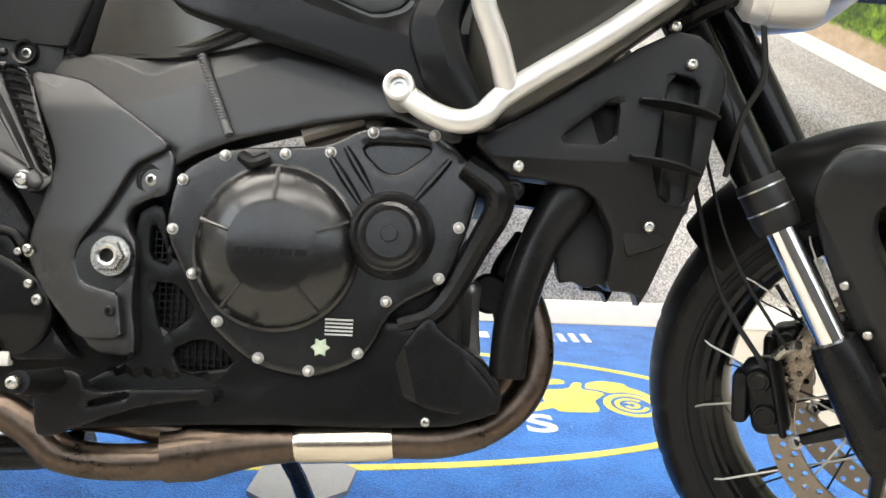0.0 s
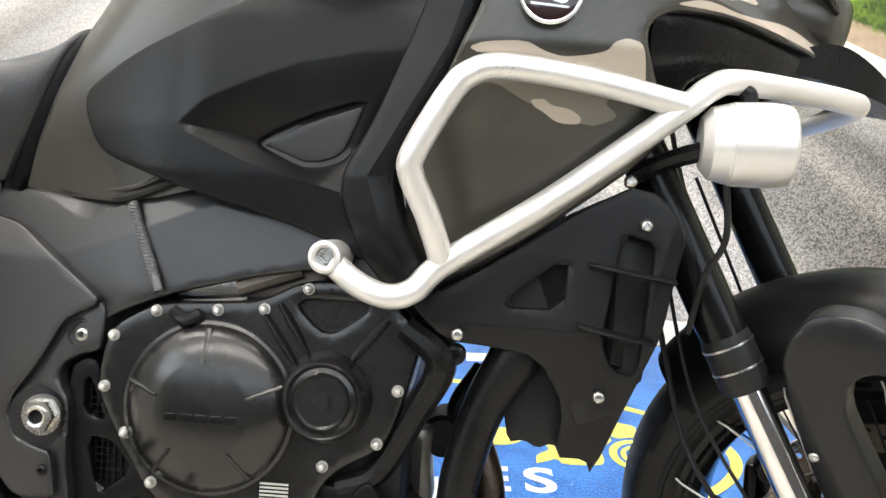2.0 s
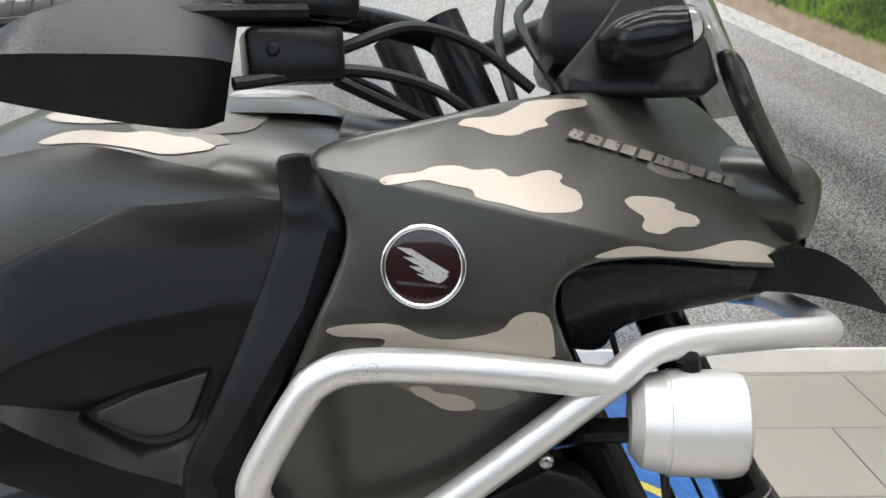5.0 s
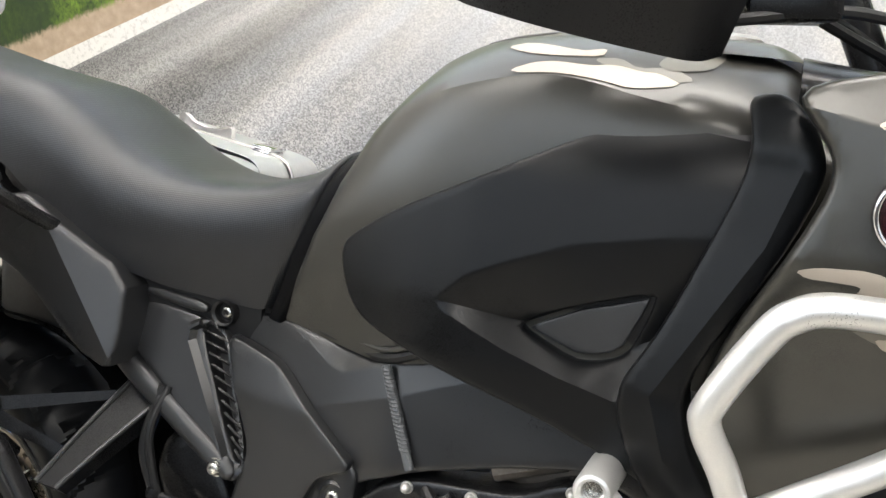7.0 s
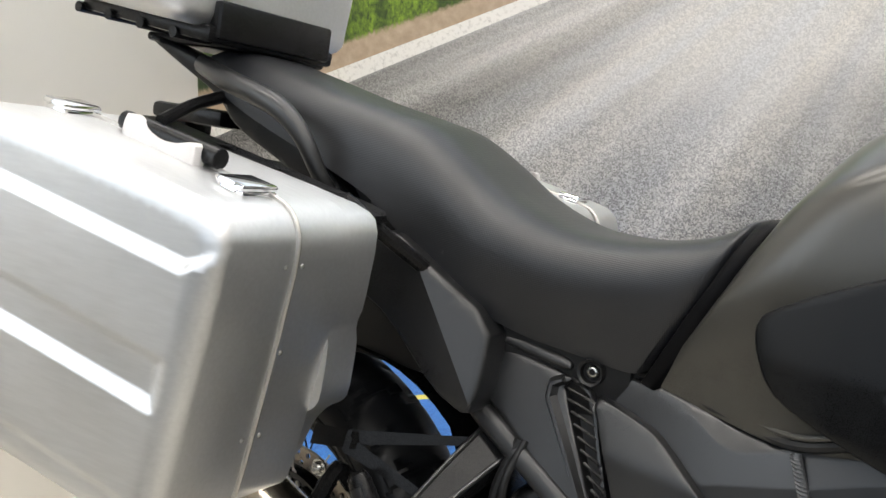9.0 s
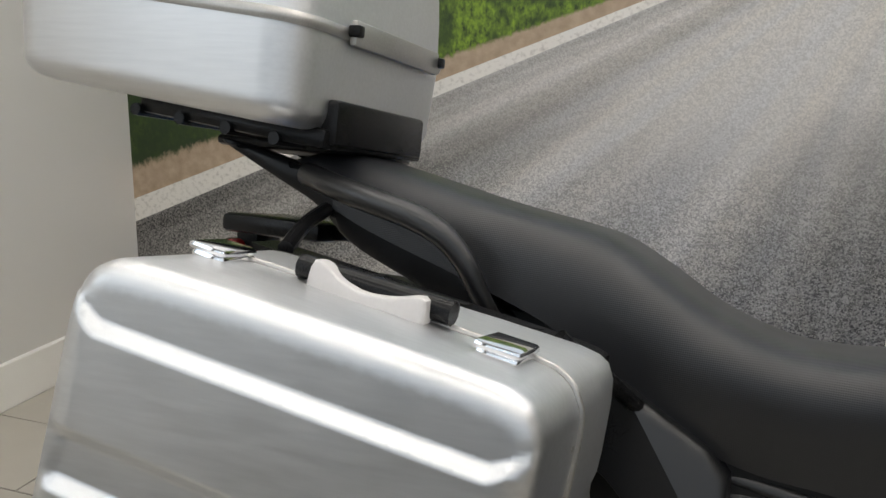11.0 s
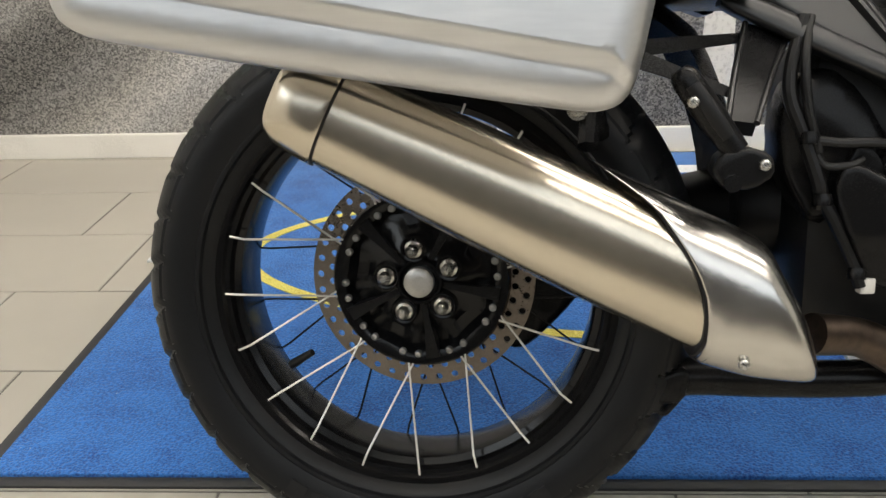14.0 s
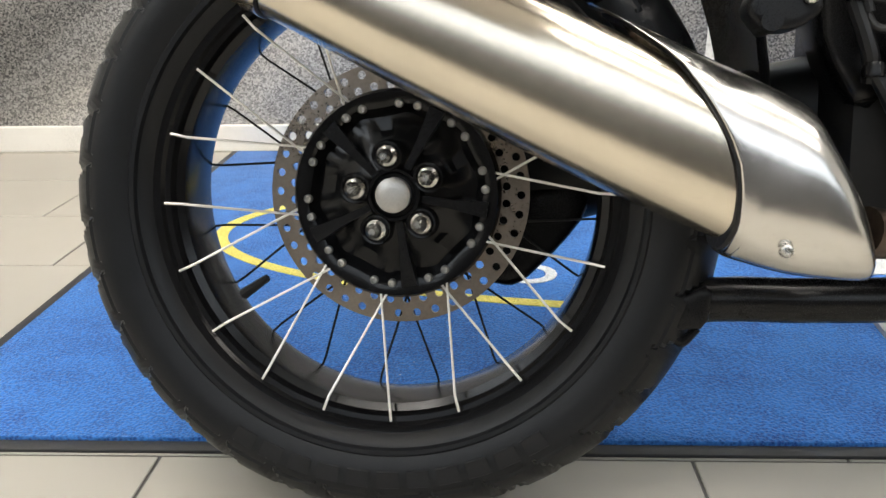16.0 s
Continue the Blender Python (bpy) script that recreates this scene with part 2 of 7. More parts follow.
def mural():
    """A printed photo of a country road seen down its middle: asphalt, edge lines, centre dashes, verge and grass."""
    m, t, p = nodes_of("road_photo_wallpaper")
    at = t.nodes.new("ShaderNodeTexCoord").outputs["Object"]
    sep = t.nodes.new("ShaderNodeSeparateXYZ")
    t.links.new(at, sep.inputs[0])
    drop = math_node(t, "MAXIMUM", math_node(t, "SUBTRACT", 1.542, sep.outputs[2]), 0.01)
    s = math_node(t, "DIVIDE", math_node(t, "SUBTRACT", sep.outputs[0], 0.772), drop)
    far = math_node(t, "DIVIDE", 1.0, drop)
    edge = math_node(t, "ABSOLUTE", s)
    ground = t.nodes.new("ShaderNodeCombineXYZ")
    t.links.new(s, ground.inputs[0])
    t.links.new(far, ground.inputs[1])
    flat = t.nodes.new("ShaderNodeCombineXYZ")
    t.links.new(sep.outputs[0], flat.inputs[0])
    t.links.new(sep.outputs[2], flat.inputs[1])

    def tex(vec, scale, detail=3.0, rough=0.6):
        n = node(t, "ShaderNodeTexNoise", Scale=scale, Detail=detail, Roughness=rough)
        t.links.new(vec, n.inputs["Vector"])
        return n.outputs[0]

    grain = tex(flat.outputs[0], 130.0, 5.0, 0.8)
    chips = tex(ground.outputs[0], 110.0, 3.0, 0.7)
    lane = t.nodes.new("ShaderNodeCombineXYZ")
    t.links.new(s, lane.inputs[0])
    streaks = tex(lane.outputs[0], 1.9, 3.0, 0.5)
    blot = tex(ground.outputs[0], 2.2, 4.0)
    stones = node(t, "ShaderNodeTexVoronoi", Scale=240.0)
    t.links.new(flat.outputs[0], stones.inputs["Vector"])
    tone_of = t.nodes.new("ShaderNodeSeparateColor")
    t.links.new(stones.outputs["Color"], tone_of.inputs[0])
    speck = math_node(t, "ADD", math_node(t, "MULTIPLY", tone_of.outputs[0], 0.38), math_node(t, "ADD", math_node(t, "MULTIPLY", grain, 0.5), math_node(t, "MULTIPLY", chips, 0.12)))
    track = math_node(t, "MAXIMUM", math_node(t, "SUBTRACT", 1.0, math_node(t, "DIVIDE", math_node(t, "ABSOLUTE", math_node(t, "SUBTRACT", edge, 0.85)), 0.75)), 0.0)
    haze = ramp(t, far, 0.75, 1.9)
    tone = math_node(t, "ADD", math_node(t, "ADD", math_node(t, "MULTIPLY", track, 0.42), math_node(t, "MULTIPLY", haze, 0.50)), math_node(t, "ADD", math_node(t, "SUBTRACT", math_node(t, "MULTIPLY", streaks, 1.7), 0.55), math_node(t, "MULTIPLY", blot, 0.3)))
    crisp = math_node(t, "SUBTRACT", 1.0, math_node(t, "MULTIPLY", ramp(t, far, 0.88, 1.40), 0.66))
    stone = math_node(t, "ADD", 0.5, math_node(t, "MULTIPLY", math_node(t, "SUBTRACT", ramp(t, speck, 0.34, 0.67), 0.5), crisp))
    dark_road = mix_col(t, stone, (0.010, 0.010, 0.011), (0.235, 0.228, 0.215))
    tint = ramp(t, tex(lane.outputs[0], 3.1, 2.0, 0.5), 0.4, 0.6)
    pale_road = mix_col(t, stone, (0.30, 0.29, 0.28), mix_col(t, tint, (0.82, 0.77, 0.69), (0.76, 0.755, 0.745)))
    road = mix_col(t, ramp(t, tone, 0.42, 1.12), dark_road, pale_road)
    worn = ramp(t, tex(flat.outputs[0], 60.0, 4.0), 0.25, 0.5)
    paint = mix_col(t, worn, (0.45, 0.43, 0.39), (0.72, 0.70, 0.65))
    verge = mix_col(t, tex(flat.outputs[0], 30.0, 5.0), (0.24, 0.17, 0.11), (0.55, 0.43, 0.31))
    blades = t.nodes.new("ShaderNodeMapping")
    blades.inputs["Scale"].default_value = (1.0, 0.55, 1.0)
    t.links.new(flat.outputs[0], blades.inputs["Vector"])
    g1 = tex(blades.outputs[0], 55.0, 5.0, 0.75)
    g2 = tex(flat.outputs[0], 9.0, 3.0)
    grass = mix_col(t, ramp(t, g1, 0.35, 0.65), (0.015, 0.035, 0.008), (0.24, 0.38, 0.03))
    grass = mix_col(t, math_node(t, "MULTIPLY", ramp(t, g2, 0.42, 0.60), 0.8), grass, (0.014, 0.034, 0.008))
    # Shade towards the left end is put into the grass colour.
    left_shade = math_node(t, "MULTIPLY", ramp(t, math_node(t, "MULTIPLY", sep.outputs[0], -1.0), 0.98, 1.32), 0.86)
    grass = mix_col(t, left_shade, grass, (0.012, 0.03, 0.008))
    wob = math_node(t, "MULTIPLY", math_node(t, "SUBTRACT", g1, 0.5), 0.25)
    e2 = math_node(t, "ADD", edge, wob)
    col = mix_col(t, math_node(t, "GREATER_THAN", edge, 2.30), road, paint)
    col = mix_col(t, math_node(t, "GREATER_THAN", edge, 2.49), col, verge)
    col = mix_col(t, ramp(t, e2, 2.76, 2.84), col, grass)
    near = math_node(t, "LESS_THAN", far, 1.222)
    beyond = math_node(t, "MULTIPLY", math_node(t, "GREATER_THAN", far, 2.06), math_node(t, "LESS_THAN", far, 3.4))
    dash = math_node(t, "MULTIPLY", math_node(t, "LESS_THAN", edge, 0.039), math_node(t, "ADD", near, beyond))
    col = mix_col(t, dash, col, paint)
    # Out of view: trees and a pale sky added to whiten reflections on upper surfaces.
    sky_ = math_node(t, "GREATER_THAN", sep.outputs[2], 1.53)
    trees = mix_col(t, tex(flat.outputs[0], 6.0, 6.0), (0.03, 0.06, 0.02), (0.20, 0.28, 0.12))
    skyline = math_node(t, "ADD", sep.outputs[2], math_node(t, "MULTIPLY", tex(flat.outputs[0], 5.0, 5.0), 0.25))
    trees = mix_col(t, ramp(t, skyline, 1.80, 1.84), trees, mix_col(t, tex(flat.outputs[0], 1.6, 4.0), (0.55, 0.70, 0.88), (0.88, 0.90, 0.92)))
    col = mix_col(t, sky_, col, trees)
    t.links.new(col, p.inputs["Base Color"])
    p.inputs["Roughness"].default_value = 0.42
    return m


MURAL = mural()


def glow(name, col, strength):
    m, t, p = nodes_of(name)
    p.inputs["Emission Color"].default_value = (*col, 1)
    p.inputs["Emission Strength"].default_value = strength
    p.inputs["Base Color"].default_value = (0.8, 0.8, 0.8, 1)
    return m


DRAWN = ()


# ---------------------------------------------------------------- mesh helpers
def mesh_ob(name, bm, material, smooth=35):
    bmesh.ops.recalc_face_normals(bm, faces=bm.faces)
    me = bpy.data.meshes.new(name)
    bm.to_mesh(me)
    bm.free()
    me.materials.append(material)
    if smooth:
        me.polygons.foreach_set("use_smooth", [True] * len(me.polygons))
        me.set_sharp_from_angle(angle=radians(smooth))
    return new(name, me)


def on_flank(co):
    """From the flat side drawing to the flank: shrinks the drawing a little where the bodywork stands out towards the viewer's side."""
    u, v, w = co
    out = 0.035 * u + 0.0175 * w
    ahead = min(1.0, max(0.0, (u - 0.40) / 0.15))
    high = min(1.0, max(0.0, (w - 0.66) / 0.10))
    cu = 0.08 * (1 - ahead) + ahead * (0.91 + 0.14 * high)
    cw = w * (1 - ahead) + ahead * (0.66 + 0.44 * high)
    k = out / (1.05 - 0.2 * high)
    return Vector((u - (u - cu) * k - 0.035 * v, v, w - (w - cw) * k - 0.0175 * v))


def part(name, bm, material, parent, label="", smooth=35, drawn=None):
    if drawn or (drawn is None and parent is not None and parent.name.split(".")[0] in DRAWN):
        for v in bm.verts:
            v.co = on_flank(v.co)
    ob = mesh_ob(name, bm, material, smooth)
    ob.parent = parent
    if label:
        ob["label"] = label
    return ob


def share(name, me, parent, m):
    ob = new(name, me)
    ob.parent = parent
    ob.matrix_local = m
    return ob


def add_box(bm, lo, hi, bevel=0.0, seg=2):
    m = Matrix.LocRotScale([(a + b) / 2 for a, b in zip(lo, hi)], None, [b - a for a, b in zip(lo, hi)])
    got = bmesh.ops.create_cube(bm, size=1, matrix=m)
    if bevel:
        es = {e for v in got["verts"] for e in v.link_edges}
        bmesh.ops.bevel(bm, geom=list(es), offset=bevel, segments=seg, affect="EDGES", profile=0.5)
    return bm


def box(lo, hi, bevel=0.0, seg=2):
    return add_box(bmesh.new(), lo, hi, bevel, seg)


def rounded(pts, times=2):
    """Corner cutting on a closed outline."""
    for _ in range(times):
        out = []
        for i, a in enumerate(pts):
            b = pts[(i + 1) % len(pts)]
            out += [tuple(0.8 * p + 0.2 * q for p, q in zip(a, b)), tuple(0.2 * p + 0.8 * q for p, q in zip(a, b))]
        pts = out
    return pts


def flowing(pts, sub=6):
    """A smooth curve through points (Catmull-Rom)."""
    p = [np.array(q, float) for q in pts]
    p = [2 * p[0] - p[1]] + p + [2 * p[-1] - p[-2]]
    out = []
    for i in range(1, len(p) - 2):
        for k in range(sub):
            t = k / sub
            out.append(0.5 * (2 * p[i] + (p[i + 1] - p[i - 1]) * t + (2 * p[i - 1] - 5 * p[i] + 4 * p[i + 1] - p[i + 2]) * t * t
                              + (3 * p[i] - p[i - 1] - 3 * p[i + 1] + p[i + 2]) * t ** 3))
    return out + [p[-2]]


def inside(poly, x, y):
    px, py = poly[:, 0], poly[:, 1]
    qx, qy = np.roll(px, -1), np.roll(py, -1)
    cross = ((py > y) != (qy > y)) & (x < (qx - px) * (y - py) / np.where(qy == py, 1e-12, qy - py) + px)
    return bool(cross.sum() % 2)


def gap_to(poly, x, y):
    a, b = poly, np.roll(poly, -1, 0)
    d, r = b - a, np.array([x, y]) - a
    k = np.clip((r * d).sum(1) / np.maximum((d * d).sum(1), 1e-12), 0, 1)
    return float(np.sqrt(((r - k[:, None] * d) ** 2).sum(1).min()))


def even(loop, step):
    """The outline with points at most 0.7 steps apart and none closer than 1.5 mm."""
    out, last = [], None
    for i, a in enumerate(loop):
        b = loop[(i + 1) % len(loop)]
        n = max(1, int(np.hypot(*(b - a)) / (0.7 * step)))
        for k in range(n):
            q = a + (b - a) * k / n
            if last is None or np.hypot(*(q - last)) > 0.0015:
                out.append(q)
                last = q
    return np.array(out)


from mathutils.bvhtree import BVHTree
from mathutils.geometry import delaunay_2d_cdt


def add_skin(bm, outline, depth, thick=0.02, edge=0.006, step=0.014, times=2, holes=(), back=None, closed=False, creases=()):
    """A shell over an outline in the bike's side plane (u, w). Its face lies at depth(u, w), its rim is rounded by edge, and
    its sides run back by thick (or to the depth back)."""
    fun = depth if callable(depth) else (lambda u, w: depth)
    loop = np.array(rounded(list(outline), times))
    rings = [np.array(rounded(list(h), times)) for h in holes]
    loop, rings = even(loop, step), [even(r, step) for r in rings]
    pts, edges = [], []
    for r in [loop, *rings]:
        n0 = len(pts)
        pts += [Vector(q) for q in r]
        edges += [(n0 + i, n0 + (i + 1) % len(r)) for i in range(len(r))]
    (x0, y0), (x1, y1) = loop.min(0), loop.max(0)

    def off(x, y):
        return min(gap_to(r, x, y) for r in [loop, *rings])

    def within_(x, y):
        return inside(loop, x, y) and not any(inside(r, x, y) for r in rings)

    fold_pts = []
    for line in creases:
        for (a0, b0), (a1, b1) in zip(line, line[1:]):
            a, b = np.array((a0, b0)), np.array((a1, b1))
            n = max(2, int(np.hypot(*(b - a)) / (0.6 * step)))
            nrm = np.array((-(b - a)[1], (b - a)[0])) / max(np.hypot(*(b - a)), 1e-9)
            row = []
            for k in range(n + 1):
                q = a + (b - a) * k / n
                if within_(*q) and off(*q) > 0.002:
                    row.append(len(pts))
                    pts.append(Vector(q))
                    fold_pts.append(q)
                    for sgn in (0.0022, -0.0022):
                        if within_(*(q + sgn * nrm)) and off(*(q + sgn * nrm)) > 0.002:
                            pts.append(Vector(q + sgn * nrm))
                elif row:
                    edges += list(zip(row, row[1:]))
                    row = []
            edges += list(zip(row, row[1:]))
    fold_pts = np.array(fold_pts) if fold_pts else None
    if edge:
        for r in [loop, *rings]:
            a, b = np.roll(r, 1, 0), np.roll(r, -1, 0)
            d = b - a
            nrm = np.stack([-d[:, 1], d[:, 0]], 1) / np.maximum(np.hypot(*d.T), 1e-9)[:, None]
            for f_ in (0.12, 0.4, 1.0):
                for sgn in (1, -1):
                    for q in r + sgn * f_ * edge * nrm:
                        if within_(*q) and off(*q) > 0.8 * f_ * edge:
                            pts.append(Vector(q))
    for i, x in enumerate(np.arange(x0, x1, step)):
        for y in np.arange(y0 + (step / 2 if i % 2 else 0), y1, step):
            if fold_pts is not None and np.hypot(*(fold_pts - (x, y)).T).min() < 0.45 * step:
                continue
            if within_(x, y) and off(x, y) > max(edge * 1.3, step * 0.4):
                pts.append(Vector((x, y)))
    vs, _, fs, *_ = delaunay_2d_cdt(pts, edges, [], 0, 1e-6)
    made = []
    for q in vs:
        d = off(*q)
        lift = edge * (1 - math.sqrt(max(0.0, 1 - (1 - min(d / edge, 1)) ** 2))) if edge else 0
        made.append(bm.verts.new((q[0], fun(q[0], q[1]) + lift, q[1])))
    rim = {}
    for tri in fs:
        c = sum((Vector(vs[i]) for i in tri), Vector((0, 0))) / 3
        p0, p1, p2 = (vs[i] for i in tri)
        if abs((p1[0] - p0[0]) * (p2[1] - p0[1]) - (p1[1] - p0[1]) * (p2[0] - p0[0])) < 6e-8:
            continue
        if within_(*c):
            bm.faces.new([made[i] for i in tri])
            for i in range(3):
                k = (tri[i], tri[(i + 1) % 3])
                if (k[1], k[0]) in rim:
                    rim.pop((k[1], k[0]))
                else:
                    rim[k] = 1
    behind = {}
    for a, b in rim:
        for i in (a, b):
            if i not in behind:
                co = made[i].co
                behind[i] = bm.verts.new((co.x, back if back is not None else co.y + thick, co.z))
        bm.faces.new((made[b], made[a], behind[a], behind[b]))
    if closed:
        bmesh.ops.holes_fill(bm, edges=[e for e in bm.edges if e.is_boundary])
    for v in [v for v in made if not v.link_faces]:
        bm.verts.remove(v)
    return bm


def beyond(u, w, a, b):
    """Distance by which a point of the side plane lies to the left of the line from a to b, and 0 on its right."""
    du, dw = b[0] - a[0], b[1] - a[1]
    return max(0.0, (du * (w - a[1]) - dw * (u - a[0])) / math.hypot(du, dw))


def tent(u, w, a, b, half):
    """1 on the line from a to b, falling to 0 at half away from it."""
    du, dw = b[0] - a[0], b[1] - a[1]
    k = min(1, max(0, ((u - a[0]) * du + (w - a[1]) * dw) / max(du * du + dw * dw, 1e-9)))
    return max(0.0, 1 - math.hypot(u - a[0] - k * du, w - a[1] - k * dw) / half)


def heights(line):
    """A broken line as a function of u."""
    us, ws = zip(*line)
    return lambda u: float(np.interp(u, us, ws))


def true_line(pts, v):
    return [(q.x, q.z) for q in (on_flank((u, v, w)) for u, w in pts)]


def rib(line, half, height, depth):
    """A sharp raised rib along a line of the side plane, standing on the given depth."""
    bm = bmesh.new()
    pts = [np.array(q) for q in line]
    path = []
    for a, b in zip(pts, pts[1:]):
        path += [a + (b - a) * k / 6 for k in range(6)]
    path.append(pts[-1])
    rows = []
    for i, q in enumerate(path):
        d = path[min(i + 1, len(path) - 1)] - path[max(i - 1, 0)]
        n = np.array((-d[1], d[0])) / np.hypot(*d)
        k = i / (len(path) - 1)
        wide = half * (0.35 + 0.65 * math.sin(math.pi * min(1.0, 0.15 + 0.8 * k)))
        row = []
        for side, up in ((1, 0.0), (0.25, 1.0), (-0.25, 1.0), (-1, 0.0)):
            u, w = q + n * wide * side
            row.append(bm.verts.new((u, depth(u, w) + 0.001 - (height + 0.001) * up, w)))
        rows.append(row)
    for a, b in zip(rows, rows[1:]):
        for j in range(3):
            bm.faces.new((a[j], a[j + 1], b[j + 1], b[j]))
    bm.faces.new(rows[0])
    bm.faces.new(rows[-1])
    return bm


def skin(*a, **k):
    return add_skin(bmesh.new(), *a, **k)


def add_tube(bm, pts, radius, n=12, sub=6, caps=True):
    """A round bar along a smooth line; radius may be one number or one for each given point."""
    line = flowing(pts, sub) if len(pts) > 2 and sub else [np.array(q, float) for q in pts]
    rad = radius if isinstance(radius, (list, tuple)) else [radius] * len(pts)
    rs = np.interp(np.linspace(0, len(pts) - 1, len(line)), range(len(pts)), rad)
    prev, rings = None, []
    for i, q in enumerate(line):
        d = line[min(i + 1, len(line) - 1)] - line[max(i - 1, 0)]
        d = Vector(d).normalized()
        if prev is None:
            prev = d.orthogonal().normalized()
        prev = (prev - d * prev.dot(d)).normalized()
        side = d.cross(prev)
        rings.append([bm.verts.new(Vector(q) + float(rs[i]) * (math.cos(2 * math.pi * k / n) * prev + math.sin(2 * math.pi * k / n) * side)) for k in range(n)])
    for a, b in zip(rings, rings[1:]):
        for k in range(n):
            bm.faces.new((a[k], a[(k + 1) % n], b[(k + 1) % n], b[k]))
    if caps:
        bm.faces.new(rings[0])
        bm.faces.new(rings[-1])
    return bm


def tube(*a, **k):
    return add_tube(bmesh.new(), *a, **k)


def add_lathe(bm, profile, n=48, m=Matrix(), start=0.0, turn=360.0, warp=None):
    """Turns a profile of (radius, along y) about the y axis."""
    full = abs(turn - 360) < 1e-6
    steps = n if full else n + 1
    rings = []
    for k in range(steps):
        a = radians(start + turn * k / n)
        row = []
        for j, (r, y) in enumerate(profile):
            rr = r + (warp(a, j, r, y) if warp else 0)
            row.append(bm.verts.new(m @ Vector((rr * math.cos(a), y, rr * math.sin(a)))))
        rings.append(row)
    for k in range(n if full else n):
        a, b = rings[k], rings[(k + 1) % steps]
        for j in range(len(profile) - 1):
            bm.faces.new((a[j], a[j + 1], b[j + 1], b[j]))
    bmesh.ops.remove_doubles(bm, verts=[v for r in rings for v in r], dist=1e-5)
    return bm


def lathe(*a, **k):
    return add_lathe(bmesh.new(), *a, **k)


def add_loft(bm, rings, sub=4, caps=True):
    """A closed hull through rings of equal point count."""
    cols = [flowing(c, sub) for c in zip(*rings)]
    rows = list(zip(*cols))
    made = [[bm.verts.new(q) for q in row] for row in rows]
    n = len(made[0])
    for a, b in zip(made, made[1:]):
        for k in range(n):
            bm.faces.new((a[k], a[(k + 1) % n], b[(k + 1) % n], b[k]))
    if caps:
        bm.faces.new(made[0])
        bm.faces.new(made[-1])
    return bm


def loft(*a, **k):
    return add_loft(bmesh.new(), *a, **k)


def hump(u, top, bottom, half, power=3.0, shear=0.0, n=28, mid=0.0):
    """One cross section of a saddle shape: flat below, rounded above, leaning by shear."""
    ring = []
    for k in range(n):
        a = math.pi * k / (n - 1)
        c, s = math.cos(a), math.sin(a)
        y = -half * math.copysign(abs(c) ** (2 / power), c)
        z = bottom + (top - bottom) * abs(s) ** (2 / power)
        ring.append((u + shear * (z - top), mid + y, z))
    return ring


def prism(poly, y0, y1, m):
    """A flat plate over a polygon of the side plane."""
    bm = bmesh.new()
    a, b = ([bm.verts.new(m @ Vector((u, y, w))) for u, w in poly] for y in (y0, y1))
    bm.faces.new(a)
    bm.faces.new(b)
    for i in range(len(poly)):
        j = (i + 1) % len(poly)
        bm.faces.new((a[i], a[j], b[j], b[i]))
    return bm


def oval(centre, along, a, b, n=32, power=2.4, up=(0, 0, 1)):
    """A ring of superellipse form across a direction."""
    d = Vector(along).normalized()
    side = Vector(up).cross(d).normalized()
    top = d.cross(side)
    out = []
    for k in range(n):
        t = 2 * math.pi * k / n
        c, s = math.cos(t), math.sin(t)
        out.append(tuple(Vector(centre) + a * math.copysign(abs(c) ** (2 / power), c) * side + b * math.copysign(abs(s) ** (2 / power), s) * top))
    return out


# ---------------------------------------------------------------- the room
# Near-black base puts the dark of an unlit room into the wall.
DARKW = surface("dark_unlit_wall_paint", (0.05, 0.05, 0.052), 0.6, vary=0.05, coarse=2, bump=0.1)
WALL_Y, LEFT_X, RIGHT_X, FRONT_Y, HIGH = 1.64, -1.745, 5.2, -2.8, 3.0


def setting(name, bm, material, label, category, smooth=0):
    ob = mesh_ob(name, bm, material, smooth)
    return tagged(ob, label, category, kind="structure")


setting("wall_north", box((LEFT_X - 0.15, WALL_Y, -0.1), (RIGHT_X + 0.15, WALL_Y + 0.15, HIGH)), MURAL, "wall papered with a road photo mural", "wall")
# The opening south of y -1.1 is made for an added, unseen window.
bm = box((LEFT_X - 0.15, -1.1, -0.1), (LEFT_X, WALL_Y, HIGH))
add_box(bm, (LEFT_X - 0.15, FRONT_Y, -0.1), (LEFT_X, -2.65, HIGH))
add_box(bm, (LEFT_X - 0.15, -2.65, -0.1), (LEFT_X, -1.1, 1.35))
add_box(bm, (LEFT_X - 0.15, -2.65, 2.75), (LEFT_X, -1.1, HIGH))
setting("wall_west", bm, BOX, "plain cream white painted wall", "wall")
# Unseen wall, kept pale to brighten the faces that are turned east.
setting("wall_east_unseen", box((RIGHT_X, FRONT_Y, -0.1), (RIGHT_X + 0.15, WALL_Y, HIGH)), BOX, "plain cream white painted wall", "wall")
# Unseen wall, set close and dark so that the flanks reflect little.
bm = box((LEFT_X - 0.15, FRONT_Y - 0.2, -0.1), (-1.6, FRONT_Y, HIGH))
add_box(bm, (4.4, FRONT_Y - 0.2, -0.1), (RIGHT_X + 0.15, FRONT_Y, HIGH))
add_box(bm, (-1.6, FRONT_Y - 0.2, 2.7), (4.4, FRONT_Y, HIGH))
add_box(bm, (-1.6, FRONT_Y - 0.2, -0.1), (4.4, FRONT_Y, 1.3))
setting("wall_south_unseen", bm, DARKW, "unseen dark front wall with an added window", "wall")
setting("ceiling", box((LEFT_X - 0.15, FRONT_Y - 0.2, HIGH), (RIGHT_X + 0.15, WALL_Y + 0.15, HIGH + 0.1)), CEIL, "plain white ceiling", "ceiling")
